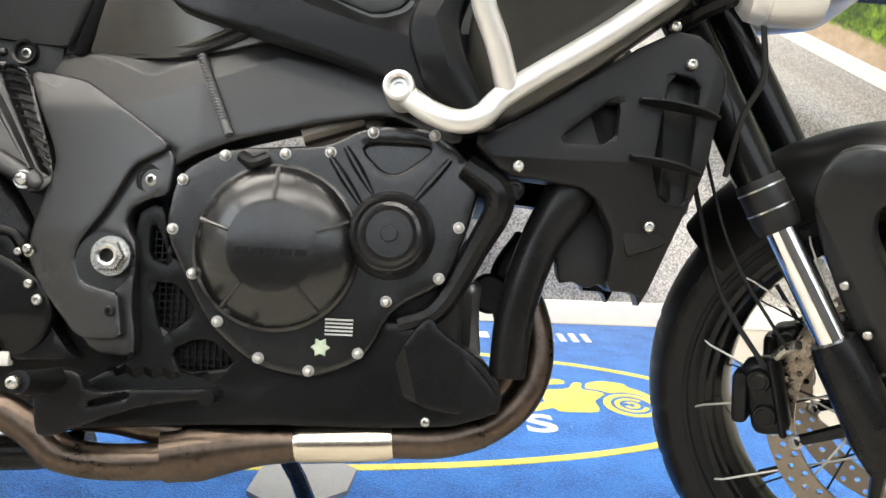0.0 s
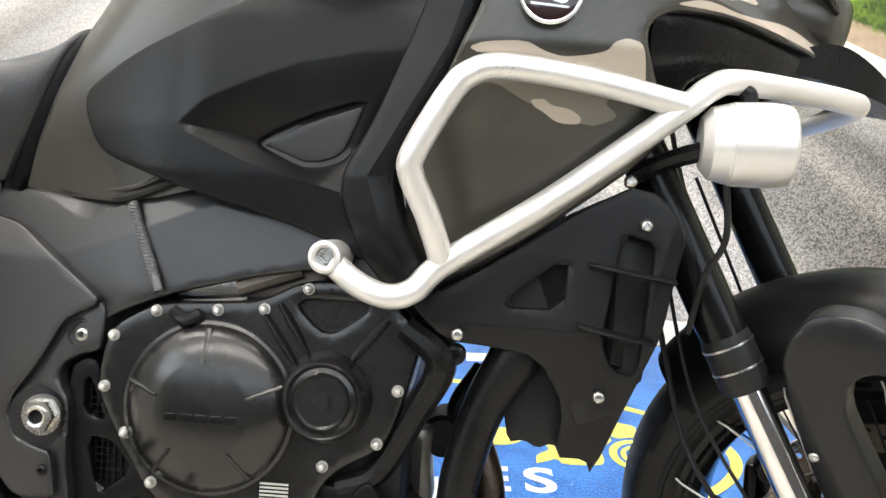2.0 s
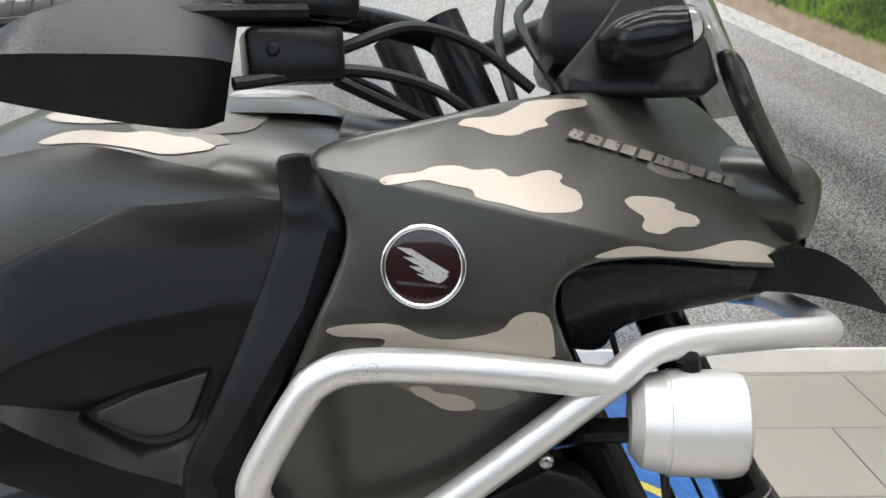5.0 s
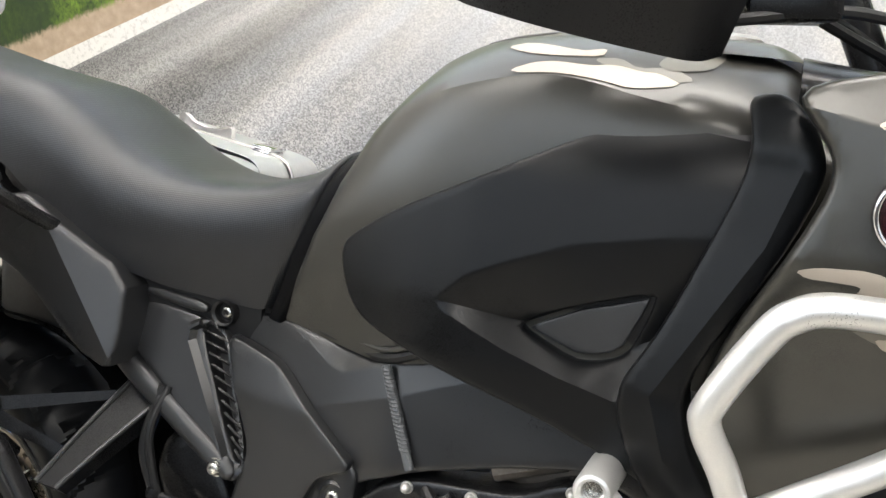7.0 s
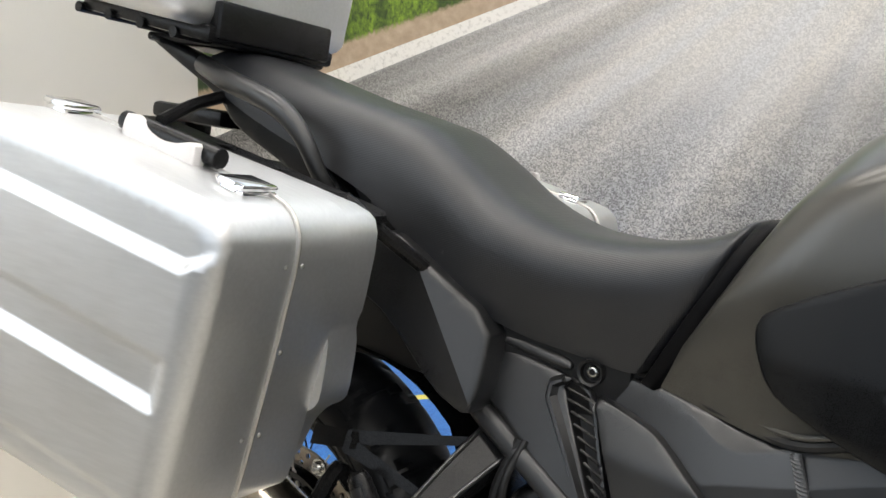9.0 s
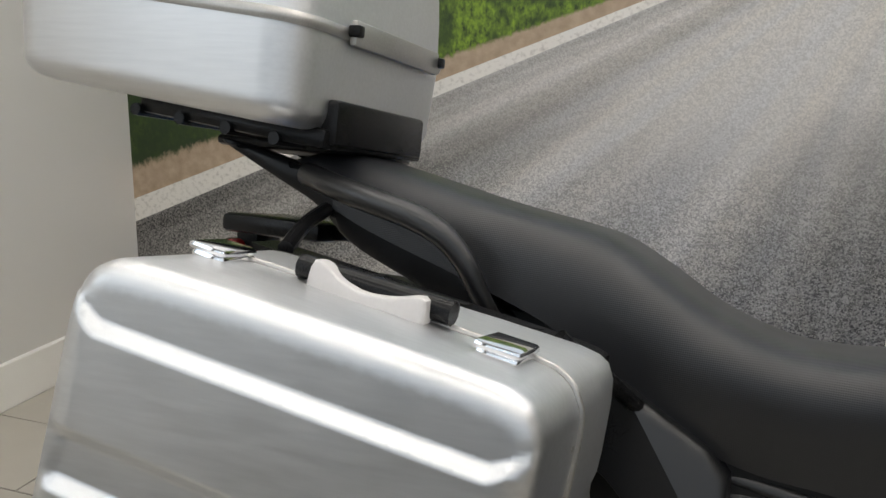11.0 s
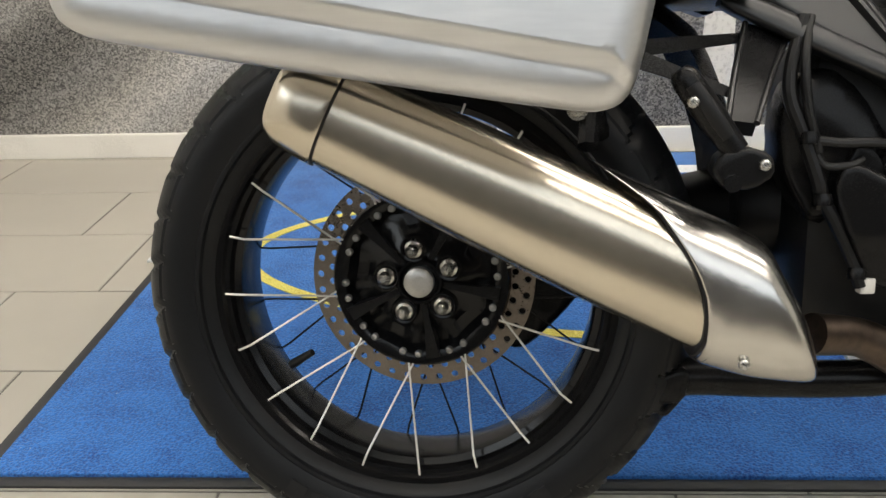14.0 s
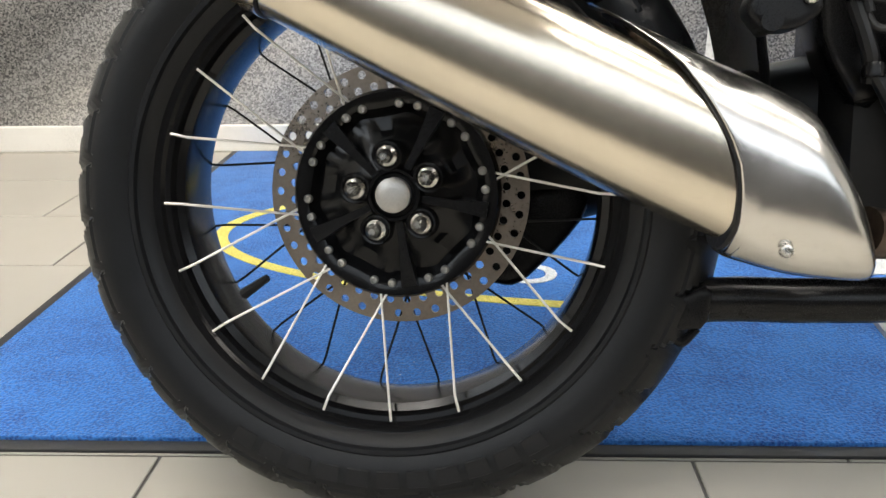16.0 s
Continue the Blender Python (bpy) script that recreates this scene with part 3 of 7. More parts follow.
setting("baseboard", box((LEFT_X, WALL_Y - 0.016, 0.0), (RIGHT_X, WALL_Y, 0.078), 0.004), TRIM, "low white gloss skirting board", "baseboard")
setting("baseboard_west", box((LEFT_X, FRONT_Y, 0.0), (LEFT_X + 0.02, WALL_Y - 0.016, 0.145), 0.004), TRIM, "tall white skirting board", "baseboard")

glass, _, gp = nodes_of("clear_window_glass")
gp.inputs["Transmission Weight"].default_value, gp.inputs["Roughness"].default_value, gp.inputs["IOR"].default_value = 1.0, 0.0, 1.45


def added_window(name, label, wide, low, high, count, watts, place, turn):
    """An added, unseen row of panes between slim mullions with an area lamp for daylight; built along x, looking to +y.
    """
    window = tagged(new(name), label, "window", kind="structure")
    window.matrix_world = pose(*place, 0, 0, turn)
    step = wide / count
    for k in range(count + 1):
        x = -wide / 2 + step * k
        part("mullion", box((x - 0.025, -0.11, low), (x + 0.025, -0.05, high)), EDGE, window, smooth=0)
    for k in range(count):
        x = -wide / 2 + step * k
        pane = part("pane", box((x + 0.025, -0.086, low), (x + step - 0.025, -0.08, high)), glass, window, smooth=0)
        pane.visible_shadow = False
    lamp = new("window_daylight", bpy.data.lights.new("window_daylight", "AREA"))
    lamp.data.shape, lamp.data.size, lamp.data.size_y, lamp.data.energy, lamp.data.color = "RECTANGLE", wide - 0.1, high - low - 0.05, watts, (0.84, 0.93, 1.0)
    mid = window.matrix_world @ Vector((0, 0.02, (low + high) / 2))
    lamp.matrix_world = look(mid, window.matrix_world @ Vector((0, 1.0, (low + high) / 2)))


# Both windows are out of view, added to light and reflect in the flank.
added_window("added_window_1", "unseen wide high window with slim dark mullions", 6.0, 1.3, 2.7, 3, WINDOW_WATTS, (1.4, FRONT_Y, 0), 0)
added_window("added_window_2", "unseen side window with slim dark mullions", 1.55, 1.35, 2.75, 1, SIDE_WATTS, (LEFT_X, -1.875, 0), -90)

PANEL_GLOW = glow("lit_diffuser", (1.0, 0.97, 0.92), 5.2)


def ceiling_light(x, y):
    c = tagged(new("ceiling_light"), "long white fluorescent ceiling light panel", "ceiling light", group="ceiling lights")
    c.location = (x, y, HIGH)
    part("frame", box((-0.77, -0.16, -0.05), (0.77, 0.16, -0.001), 0.006), TRIM, c)
    part("diffuser", box((-0.75, -0.14, -0.056), (0.75, 0.14, -0.0505)), PANEL_GLOW, c, smooth=0)
    li = new("panel_lamp", bpy.data.lights.new("panel_lamp", "AREA"))
    li.data.shape, li.data.size, li.data.size_y, li.data.energy, li.data.color = "RECTANGLE", 1.5, 0.28, PANEL_WATTS, (1.0, 0.96, 0.91)
    li.parent, li.location = c, (0, 0, -0.06)


for x in (-0.75, 0.9, 2.55):
    for y in (0.72, -0.38, -1.8):
        ceiling_light(x, y)

# Outside: pavement so that the window looks onto something
tagged(mesh_ob("ground", box((-60, -80, -0.4), (60, 60, -0.11)), surface("outdoor_paving", (0.2, 0.2, 0.19), 0.8, coarse=2, fine=40), 0), "grey paved ground outside the shop", "ground", kind="structure")


# ---------------------------------------------------------------- carpet mat
mat_x0, mat_x1, mat_y0, mat_y1 = -0.645, 1.915, -0.072, 1.605
carpet_mat = tagged(new("floor_mat"), "large blue printed carpet mat with black rubber edge", "floor mat")


def flat_piece(outline, z0, z1, times=0):
    bm = bmesh.new()
    loop = rounded(outline, times) if times else outline
    top = [bm.verts.new((x, y, z1)) for x, y in loop]
    low = [bm.verts.new((x, y, z0)) for x, y in loop]
    bm.faces.new(top)
    for i in range(len(loop)):
        j = (i + 1) % len(loop)
        bm.faces.new((top[i], low[i], low[j], top[j]))
    bmesh.ops.triangulate(bm, faces=[f for f in bm.faces if len(f.verts) > 4])
    return bm


def ring_piece(cx, cy, a, b, width, z0, z1, n=160, start=0.0, turn=360.0):
    bm = bmesh.new()
    rows = []
    for k in range(n + 1):
        t = radians(start + turn * k / n)
        c, s = math.cos(t), math.sin(t)
        o, i = (cx + a * c, cy + b * s), (cx + (a - width) * c, cy + (b - width) * s)
        rows.append([bm.verts.new((*q, z)) for q, z in ((o, z0), (o, z1), (i, z1), (i, z0))])
    for p_, q_ in zip(rows, rows[1:]):
        for j in range(3):
            bm.faces.new((p_[j], p_[j + 1], q_[j + 1], q_[j]))
    return bm


part("carpet", box((mat_x0 + 0.022, mat_y0 + 0.022, 0.0), (mat_x1 - 0.022, mat_y1 - 0.022, 0.0095), 0.002), BLUE, carpet_mat)
bm = bmesh.new()
for lo, hi in (((mat_x0, mat_y0), (mat_x1, mat_y0 + 0.0215)), ((mat_x0, mat_y1 - 0.0215), (mat_x1, mat_y1)),
               ((mat_x0, mat_y0 + 0.0215), (mat_x0 + 0.0215, mat_y1 - 0.0215)), ((mat_x1 - 0.0215, mat_y0 + 0.0215), (mat_x1, mat_y1 - 0.0215))):
    add_box(bm, (*lo, 0.0), (*hi, 0.005), 0.0015)
part("border", bm, EDGE, carpet_mat, "black rubber edging")
part("oval_line", ring_piece(0.63, 0.79, 1.09, 0.46, 0.028, 0.005, 0.0108), YELLOW, carpet_mat, "yellow oval outline", smooth=0)
# the printed rider and machine: a spoked spiral wheel, a body and a tail
WHEEL_AT = (1.484, 0.767)
part("printed_wheel", ring_piece(*WHEEL_AT, 0.066, 0.083, 0.018, 0.005, 0.0108), YELLOW, carpet_mat, "yellow printed wheel", smooth=0)
part("printed_wheel", ring_piece(*WHEEL_AT, 0.040, 0.050, 0.012, 0.005, 0.0108, start=40, turn=300), YELLOW, carpet_mat, smooth=0)
part("printed_wheel", ring_piece(*WHEEL_AT, 0.020, 0.024, 0.012, 0.005, 0.0108, start=200, turn=290), YELLOW, carpet_mat, smooth=0)
for piece in ([(1.284, 0.869), (1.354, 0.879), (1.377, 0.938), (1.40, 0.935), (1.385, 0.88), (1.42, 0.87), (1.44, 0.85), (1.42, 0.82), (1.40, 0.79), (1.402, 0.733), (1.39, 0.708), (1.305, 0.705), (1.294, 0.735), (1.263, 0.715), (1.245, 0.705), (1.25, 0.75), (1.285, 0.78), (1.27, 0.82)],
              [(1.408, 0.930), (1.428, 0.945), (1.455, 0.957), (1.506, 0.937), (1.508, 0.910), (1.535, 0.878), (1.558, 0.826), (1.545, 0.818), (1.52, 0.852), (1.485, 0.868), (1.452, 0.856), (1.43, 0.880), (1.397, 0.890)],
              [(1.23, 0.945), (1.297, 0.957), (1.344, 0.962), (1.358, 0.940), (1.350, 0.922), (1.289, 0.907), (1.235, 0.91)], [(1.13, 0.79), (1.2, 0.80), (1.235, 0.84), (1.22, 0.90), (1.16, 0.89)]):
    part("printed_body", flat_piece(piece, 0.005, 0.0106, 1), YELLOW, carpet_mat, "yellow printed motorbike", smooth=0)
part("printed_body", flat_piece([(0.30, 0.80), (0.5, 0.76), (0.8, 0.80), (1.0, 0.78), (1.1, 0.84), (1.0, 0.95), (0.7, 0.98), (0.45, 0.92)], 0.005, 0.0107, 2), YELLOW, carpet_mat, smooth=0)


def printed_word(words, x, y, size, spread=1.0):
    cu = bpy.data.curves.new("lettering", "FONT")
    cu.body, cu.size, cu.extrude, cu.space_character, cu.offset = words, size, 0.0006, spread, size * 0.025
    tmp = bpy.data.objects.new("lettering", cu)
    me = bpy.data.meshes.new_from_object(tmp)
    bpy.data.objects.remove(tmp)
    me.materials.append(WHITEP)
    ob = new("lettering", me)
    ob.parent = carpet_mat
    ob.location = (x, y, 0.0105)
    ob["label"] = "white printed letters"
    return ob


printed_word("E S", 1.105, 0.572, 0.155, 0.9)
printed_word("mill", 1.30, 1.352, 0.14, 1.1)
printed_word("O", 0.12, 0.48, 0.13)
for x in (0.72, 0.92):
    part("lettering", box((x, 0.52, 0.005), (x + 0.11, 0.62, 0.0107)), WHITEP, carpet_mat, smooth=0)
for x in (0.46, 0.62, 0.78, 0.94, 1.10):
    part("lettering", box((x, 1.37, 0.005), (x + 0.11, 1.44, 0.0107)), WHITEP, carpet_mat, smooth=0)
part("edge_tag", box((-0.675, 0.752, 0.001), (-0.655, 0.775, 0.006)), WHITEP, carpet_mat, "small white tag", smooth=0)

plate = tagged(new("stand_plate"), "grey painted plate under the side stand", "stand plate")
part("plate", flat_piece([(0.675, 0.19), (0.692, 0.36), (0.865, 0.36), (0.845, 0.2)], 0.0095, 0.018, 1), STANDPLATE, plate)
# ---------------------------------------------------------------- the motorcycle
# Built upright (x ahead, y to its left, z up, rear wheel's foot at the origin), then leant on its stand.
BIKE = Matrix.Translation((0, -0.12, 0)) @ pose(0, 0, 0, 0, 0, -5) @ pose(0, 0, 0, -11, 0, 0)
bike = tagged(new("motorcycle"), "black and olive camouflage adventure touring motorcycle on its side stand", "motorcycle")
bike.matrix_world = BIKE
DRAWN = ("motorcycle",)
# the handlebar is turned to the right
STEER = Matrix.Translation((1.36, 0, 0.6)) @ Matrix.Rotation(radians(-33), 4, Vector((-0.454, 0, 0.891))) @ Matrix.Translation((-1.36, 0, -0.6))
REAR, FRONT = Vector((0, -0.04, 0.319)), Vector((1.555, 0, 0.337))


def bolt_mesh(name, r, h, material, hollow=0.45, washer=0.0):
    """A round head with a socket, along -y."""
    prof = [(0.0, -0.45 * h), (hollow * r, -0.45 * h), (hollow * r, -h), (0.62 * r, -0.98 * h), (0.85 * r, -0.85 * h), (r, -0.55 * h), (r, 0)]
    if washer:
        prof += [(r, 0.0), (r + washer, 0.0), (r + washer, 0.002)]
    bm = lathe(prof, 16)
    ob = mesh_ob(name, bm, material)
    me = ob.data
    bpy.data.objects.remove(ob)
    return me


BOLT = bolt_mesh("bolt", 0.0067, 0.009, ZINC)
def dome_mesh(name, r, h, material):
    bm = lathe([(0.0, -h), (0.35 * r, -0.97 * h), (0.7 * r, -0.8 * h), (0.93 * r, -0.5 * h), (r, -0.2 * h), (r, 0), (1.25 * r, 0.0), (1.25 * r, 0.002)], 16)
    ob = mesh_ob(name, bm, material, 60)
    me = ob.data
    bpy.data.objects.remove(ob)
    return me


DOME = dome_mesh("dome_bolt", 0.0051, 0.008, DULLZINC)
TINY = bolt_mesh("tiny_bolt", 0.0042, 0.005, ZINC)
BUTTON = bolt_mesh("disc_button", 0.009, 0.004, BARE, 0.6)
SMALL = bolt_mesh("small_bolt", 0.0055, 0.006, ZINC)
BIG = bolt_mesh("flange_bolt", 0.0078, 0.008, ZINC, 0.5, 0.003)


def bolts(points, me, name="bolt", parent=None, m=Matrix()):
    for q in points:
        q = on_flank(q) if parent is None else Vector(q)
        share(name, me, parent or bike, m @ Matrix.Translation(q))


# ---- wheels
def tyre_bm(R, rim, half, blocks, cut):
    """Bead, protector ridge, smooth sidewall and a round crown cut by slanting grooves that run over the shoulder."""
    prof = [(rim - 0.002, half * 0.70), (rim + 0.004, half * 0.80), (rim + 0.010, half * 0.84), (rim + 0.012, half * 0.90), (rim + 0.016, half * 0.91), (rim + 0.018, half * 0.895), (rim + 0.030, half * 0.975), (rim + 0.045, half),
            (R - 0.040, half * 0.985), (R - 0.0365, half * 0.955), (R - 0.033, half * 0.955), (R - 0.027, half * 0.90), (R - 0.020, half * 0.80), (R - 0.012, half * 0.64), (R - 0.006, half * 0.45), (R - 0.001, half * 0.2), (R, 0.0)]
    prof = prof + [(r, -y) for r, y in reversed(prof[:-1])]

    n = blocks * 12

    def warp(a, j, r, y):
        if r < R - 0.037:
            return 0.0
        k = round(a / (2 * math.pi) * n) + (6 if y > 0 else 0)
        skew = round(8 * abs(y) / half)
        long_cut = (k + skew) % 12 in (0, 1) and abs(y) > 0.25 * half
        short_cut = (k + 6 - skew) % 24 in (0, 1) and abs(y) < 0.7 * half
        return -cut if long_cut or short_cut else 0.0

    return lathe(prof, n, warp=warp)


def rim_bm(rim, half, lip=0.012):
    """A wide spoked rim: outer lips, bead wells and an inner barrel."""
    side = [(rim - 0.034, 0.0), (rim - 0.033, half * 0.40), (rim - 0.031, half * 0.62), (rim - 0.024, half * 0.70), (rim - 0.021, half * 0.84), (rim - 0.016, half * 0.865), (rim - 0.013, half * 0.94), (rim - 0.004, half * 0.955), (rim - 0.001, half * 0.99), (rim + lip - 0.004, half * 1.0), (rim + lip - 0.003, half * 0.93), (rim - 0.006, half * 0.80)]
    prof = [(r, -y) for r, y in reversed(side[1:])] + side
    return lathe(prof, 128)


def disc_bm(inner, outer, holes, y, thick=0.005, wave=0.0):
    bm = bmesh.new()
    n = 96
    for yy in (y - thick / 2, y + thick / 2):
        o = [((outer + wave * math.cos(10 * 2 * math.pi * k / n)) * math.cos(2 * math.pi * k / n), (outer + wave * math.cos(10 * 2 * math.pi * k / n)) * math.sin(2 * math.pi * k / n)) for k in range(n)]
        i = [(inner * math.cos(2 * math.pi * k / n), inner * math.sin(2 * math.pi * k / n)) for k in range(n)]
        hs = [[(cx + r * math.cos(2 * math.pi * k / 10), cy + r * math.sin(2 * math.pi * k / 10)) for k in range(10)] for cx, cy, r in holes]
        pts, es = [], []
        for loop in [o, i, *hs]:
            n0 = len(pts)
            pts += [Vector(q) for q in loop]
            es += [(n0 + a, n0 + (a + 1) % len(loop)) for a in range(len(loop))]
        vs, _, fs, *_ = delaunay_2d_cdt(pts, es, [], 0, 1e-7)
        made = [bm.verts.new((q[0], yy, q[1])) for q in vs]
        for tri in fs:
            c = sum((Vector(vs[a]) for a in tri), Vector((0, 0))) / 3
            if inner < c.length < outer + wave and not any(math.hypot(c.x - cx, c.y - cy) < r * 0.93 for cx, cy, r in holes):
                if wave and not inside(np.array(o), c.x, c.y):
                    continue
                bm.faces.new([made[a] for a in tri])
    add_lathe(bm, [(outer, y - thick / 2), (outer, y + thick / 2)], n)
    add_lathe(bm, [(inner, y - thick / 2), (inner, y + thick / 2)], n)
    for cx, cy, r in holes:
        add_lathe(bm, [(r, y - thick / 2), (r, y + thick / 2)], 10, Matrix.Translation((cx, 0, cy)))
    return bm


def hole_rings(spec):
    out = []
    for n, r, size, off in spec:
        out += [(r * math.cos(2 * math.pi * (k + off) / n), r * math.sin(2 * math.pi * (k + off) / n), size) for k in range(n)]
    return out


def wheel(name, label, R, rim, half, m, spokes, hub_r, hub_y, blocks, twist, phase=0.0, sunk=0.0):
    w = new(name)
    w.parent, w.matrix_local = bike, m
    w["label"] = label
    part("tyre", tyre_bm(R, rim - 0.004, half, blocks, 0.006 if sunk else 0.0025), RUBBER, w, "black road and trail tyre with slanting grooves", 32)
    for k in range(11):
        a0 = radians(238 + 6.3 * k)
        bm = bmesh.new()
        rows = []
        for j in range(4):
            a = a0 + radians(4.6) * j / 3
            rows.append([bm.verts.new((r * math.cos(a), y, r * math.sin(a))) for r, y in ((R - 0.062, -half * 0.99), (R - 0.061, -half * 1.008), (R - 0.045, -half * 1.004), (R - 0.044, -half * 0.98))])
        for a, b in zip(rows, rows[1:]):
            for j in range(3):
                bm.faces.new((a[j], a[j + 1], b[j + 1], b[j]))
        part("sidewall_bar", bm, SIDEBAR, w)
    part("rim", rim_bm(rim, half * 0.74), GLOSS, w, "gloss black spoked rim")
    for k in range(spokes):
        a = 2 * math.pi * (k + 0.5) / spokes + phase
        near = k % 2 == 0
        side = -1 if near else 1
        lean = twist if (k // 2) % 2 else -twist
        lip = rim + 0.004 - sunk
        p0 = (lip * math.cos(a), side * half * 0.755, lip * math.sin(a))
        p1 = ((lip - 0.016) * math.cos(a + 0.03 * lean), side * half * 0.742, (lip - 0.016) * math.sin(a + 0.03 * lean))
        b = a + lean
        p2 = (hub_r * math.cos(b), (hub_y[0] if near else hub_y[1]), hub_r * math.sin(b))
        # Far-side spokes are near-black: their shade is put into the colour.
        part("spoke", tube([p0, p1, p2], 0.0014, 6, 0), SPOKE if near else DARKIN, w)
    part("valve", tube([((rim - 0.05) * math.cos(radians(214)), -0.012, (rim - 0.05) * math.sin(radians(214))), ((rim - 0.085) * math.cos(radians(214)), -0.02, (rim - 0.085) * math.sin(radians(214)))], [0.006, 0.004], 8, 0), HOSEGAP, w)
    return w


# rear: the hub is a dished black casting with five bright nuts
rear = wheel("rear_wheel", "spoked rear wheel with black hub", 0.328, 0.240, 0.076, Matrix.Translation(REAR), 40, 0.105, (0.012, 0.06), 34, -0.19, radians(-2.3), 0.023)
HUB = Matrix.Translation((0, 0.034, 0))
hub = [(0.0, -0.030), (0.022, -0.030), (0.024, -0.036), (0.027, -0.036), (0.031, -0.026), (0.060, -0.018), (0.072, -0.010), (0.086, -0.008), (0.091, -0.012), (0.095, -0.022), (0.098, -0.0245), (0.106, -0.0245), (0.109, -0.019), (0.109, 0.008), (0.06, 0.05), (0.0, 0.06)]
part("hub", lathe(hub, 90, HUB, warp=lambda a, j, r, y: -0.005 * abs(math.sin(5 * a - 0.87)) if 6 <= j <= 9 else 0.0), GLOSS, rear, "gloss black dished hub")
for k in range(5):
    a = radians(99.5 + 72 * k)
    c, s = math.cos(a), math.sin(a)
    wedge = [(0.026, -0.0035), (0.060, -0.0045), (0.097, -0.0085), (0.097, 0.0085), (0.060, 0.0045), (0.026, 0.0035)]
    turn_ = HUB @ Matrix.Rotation(-(a + radians(36)), 4, "Y")
    part("hub_rib", prism(wedge, -0.0300, -0.005, turn_), BLACK, rear, "flat black hub rib", 20)
    cup = lathe([(0.0115, -0.028), (0.0125, -0.0365), (0.0150, -0.0372), (0.0165, -0.0355), (0.0170, -0.010)], 28, HUB @ Matrix.Translation((0.0405 * c, 0, 0.0405 * s)))
    part("nut_cup", cup, GLOSS, rear)
    bm = lathe([(0.0, -0.058), (0.0035, -0.058), (0.0045, -0.0565), (0.0070, -0.055), (0.0078, -0.053), (0.0078, -0.040), (0.0105, -0.038), (0.0113, -0.035), (0.0113, -0.03)], 24, HUB @ Matrix.Translation((0.0405 * c, 0, 0.0405 * s)), warp=lambda a_, j, r, y: -0.0007 * abs(math.sin(3 * a_)) if 0.006 < r < 0.008 else 0.0)
    part("wheel_nut", bm, ZINC, rear)
part("axle_cap", lathe([(0.0, -0.044), (0.006, -0.044), (0.014, -0.0435), (0.018, -0.041), (0.018, -0.03)], 32, HUB), BARE, rear, "pale grey axle cap")
bolts([(0.0935 * math.cos(radians(a + d)), -0.021, 0.0935 * math.sin(radians(a + d))) for a in range(10, 370, 36) for d in (-6, 6)], bolt_mesh("rim_bolt", 0.0046, 0.006, BARE, 0.55), "rim_bolt", rear, HUB)
part("brake_disc", disc_bm(0.082, 0.138, hole_rings([(40, 0.129, 0.0045, 0), (40, 0.114, 0.0045, 0.5)]), 0.031, 0.005), DISC, rear, "drilled steel rear brake disc")

# front: two drilled discs on a small hub, seen past the fork
front = wheel("front_wheel", "spoked front wheel with twin brake discs", 0.322, 0.250, 0.056, STEER @ Matrix.Translation(FRONT), 32, 0.045, (-0.025, 0.03), 30, 0.75)
part("hub", lathe([(0.0, -0.055), (0.04, -0.055), (0.048, -0.045), (0.042, -0.03), (0.034, -0.02), (0.034, 0.02), (0.042, 0.03), (0.048, 0.045), (0.04, 0.055), (0.0, 0.055)], 40), GLOSS, front, "gloss black hub")
for y in (-0.062, 0.062):
    part("brake_disc", disc_bm(0.120, 0.155, hole_rings([(30, 0.148, 0.004, 0), (30, 0.138, 0.004, 0.5), (30, 0.128, 0.004, 0.0)]), y, 0.0045), DISC, front, "drilled steel front brake disc")
    for k in range(6):
        a = 2 * math.pi * k / 6
        part("carrier_arm", tube([(0.04 * math.cos(a), y, 0.04 * math.sin(a)), (0.122 * math.cos(a + 0.3), y, 0.122 * math.sin(a + 0.3))], [0.010, 0.007], 8, 0), GLOSS, front, "black disc carrier arm")
        share("disc_button", BUTTON, front, Matrix.Translation((0.122 * math.cos(a + 0.3), y - 0.003, 0.122 * math.sin(a + 0.3))))
part("axle", lathe([(0.0, -0.135), (0.008, -0.135), (0.012, -0.128), (0.0165, -0.124), (0.0165, 0.12), (0.0, 0.12)], 24), ZINC, front, "bright axle end")

# ---- fork
FX = math.tan(radians(27))


def leg_at(z, y):
    return (1.400 + (0.6 - z) * FX, y, z)


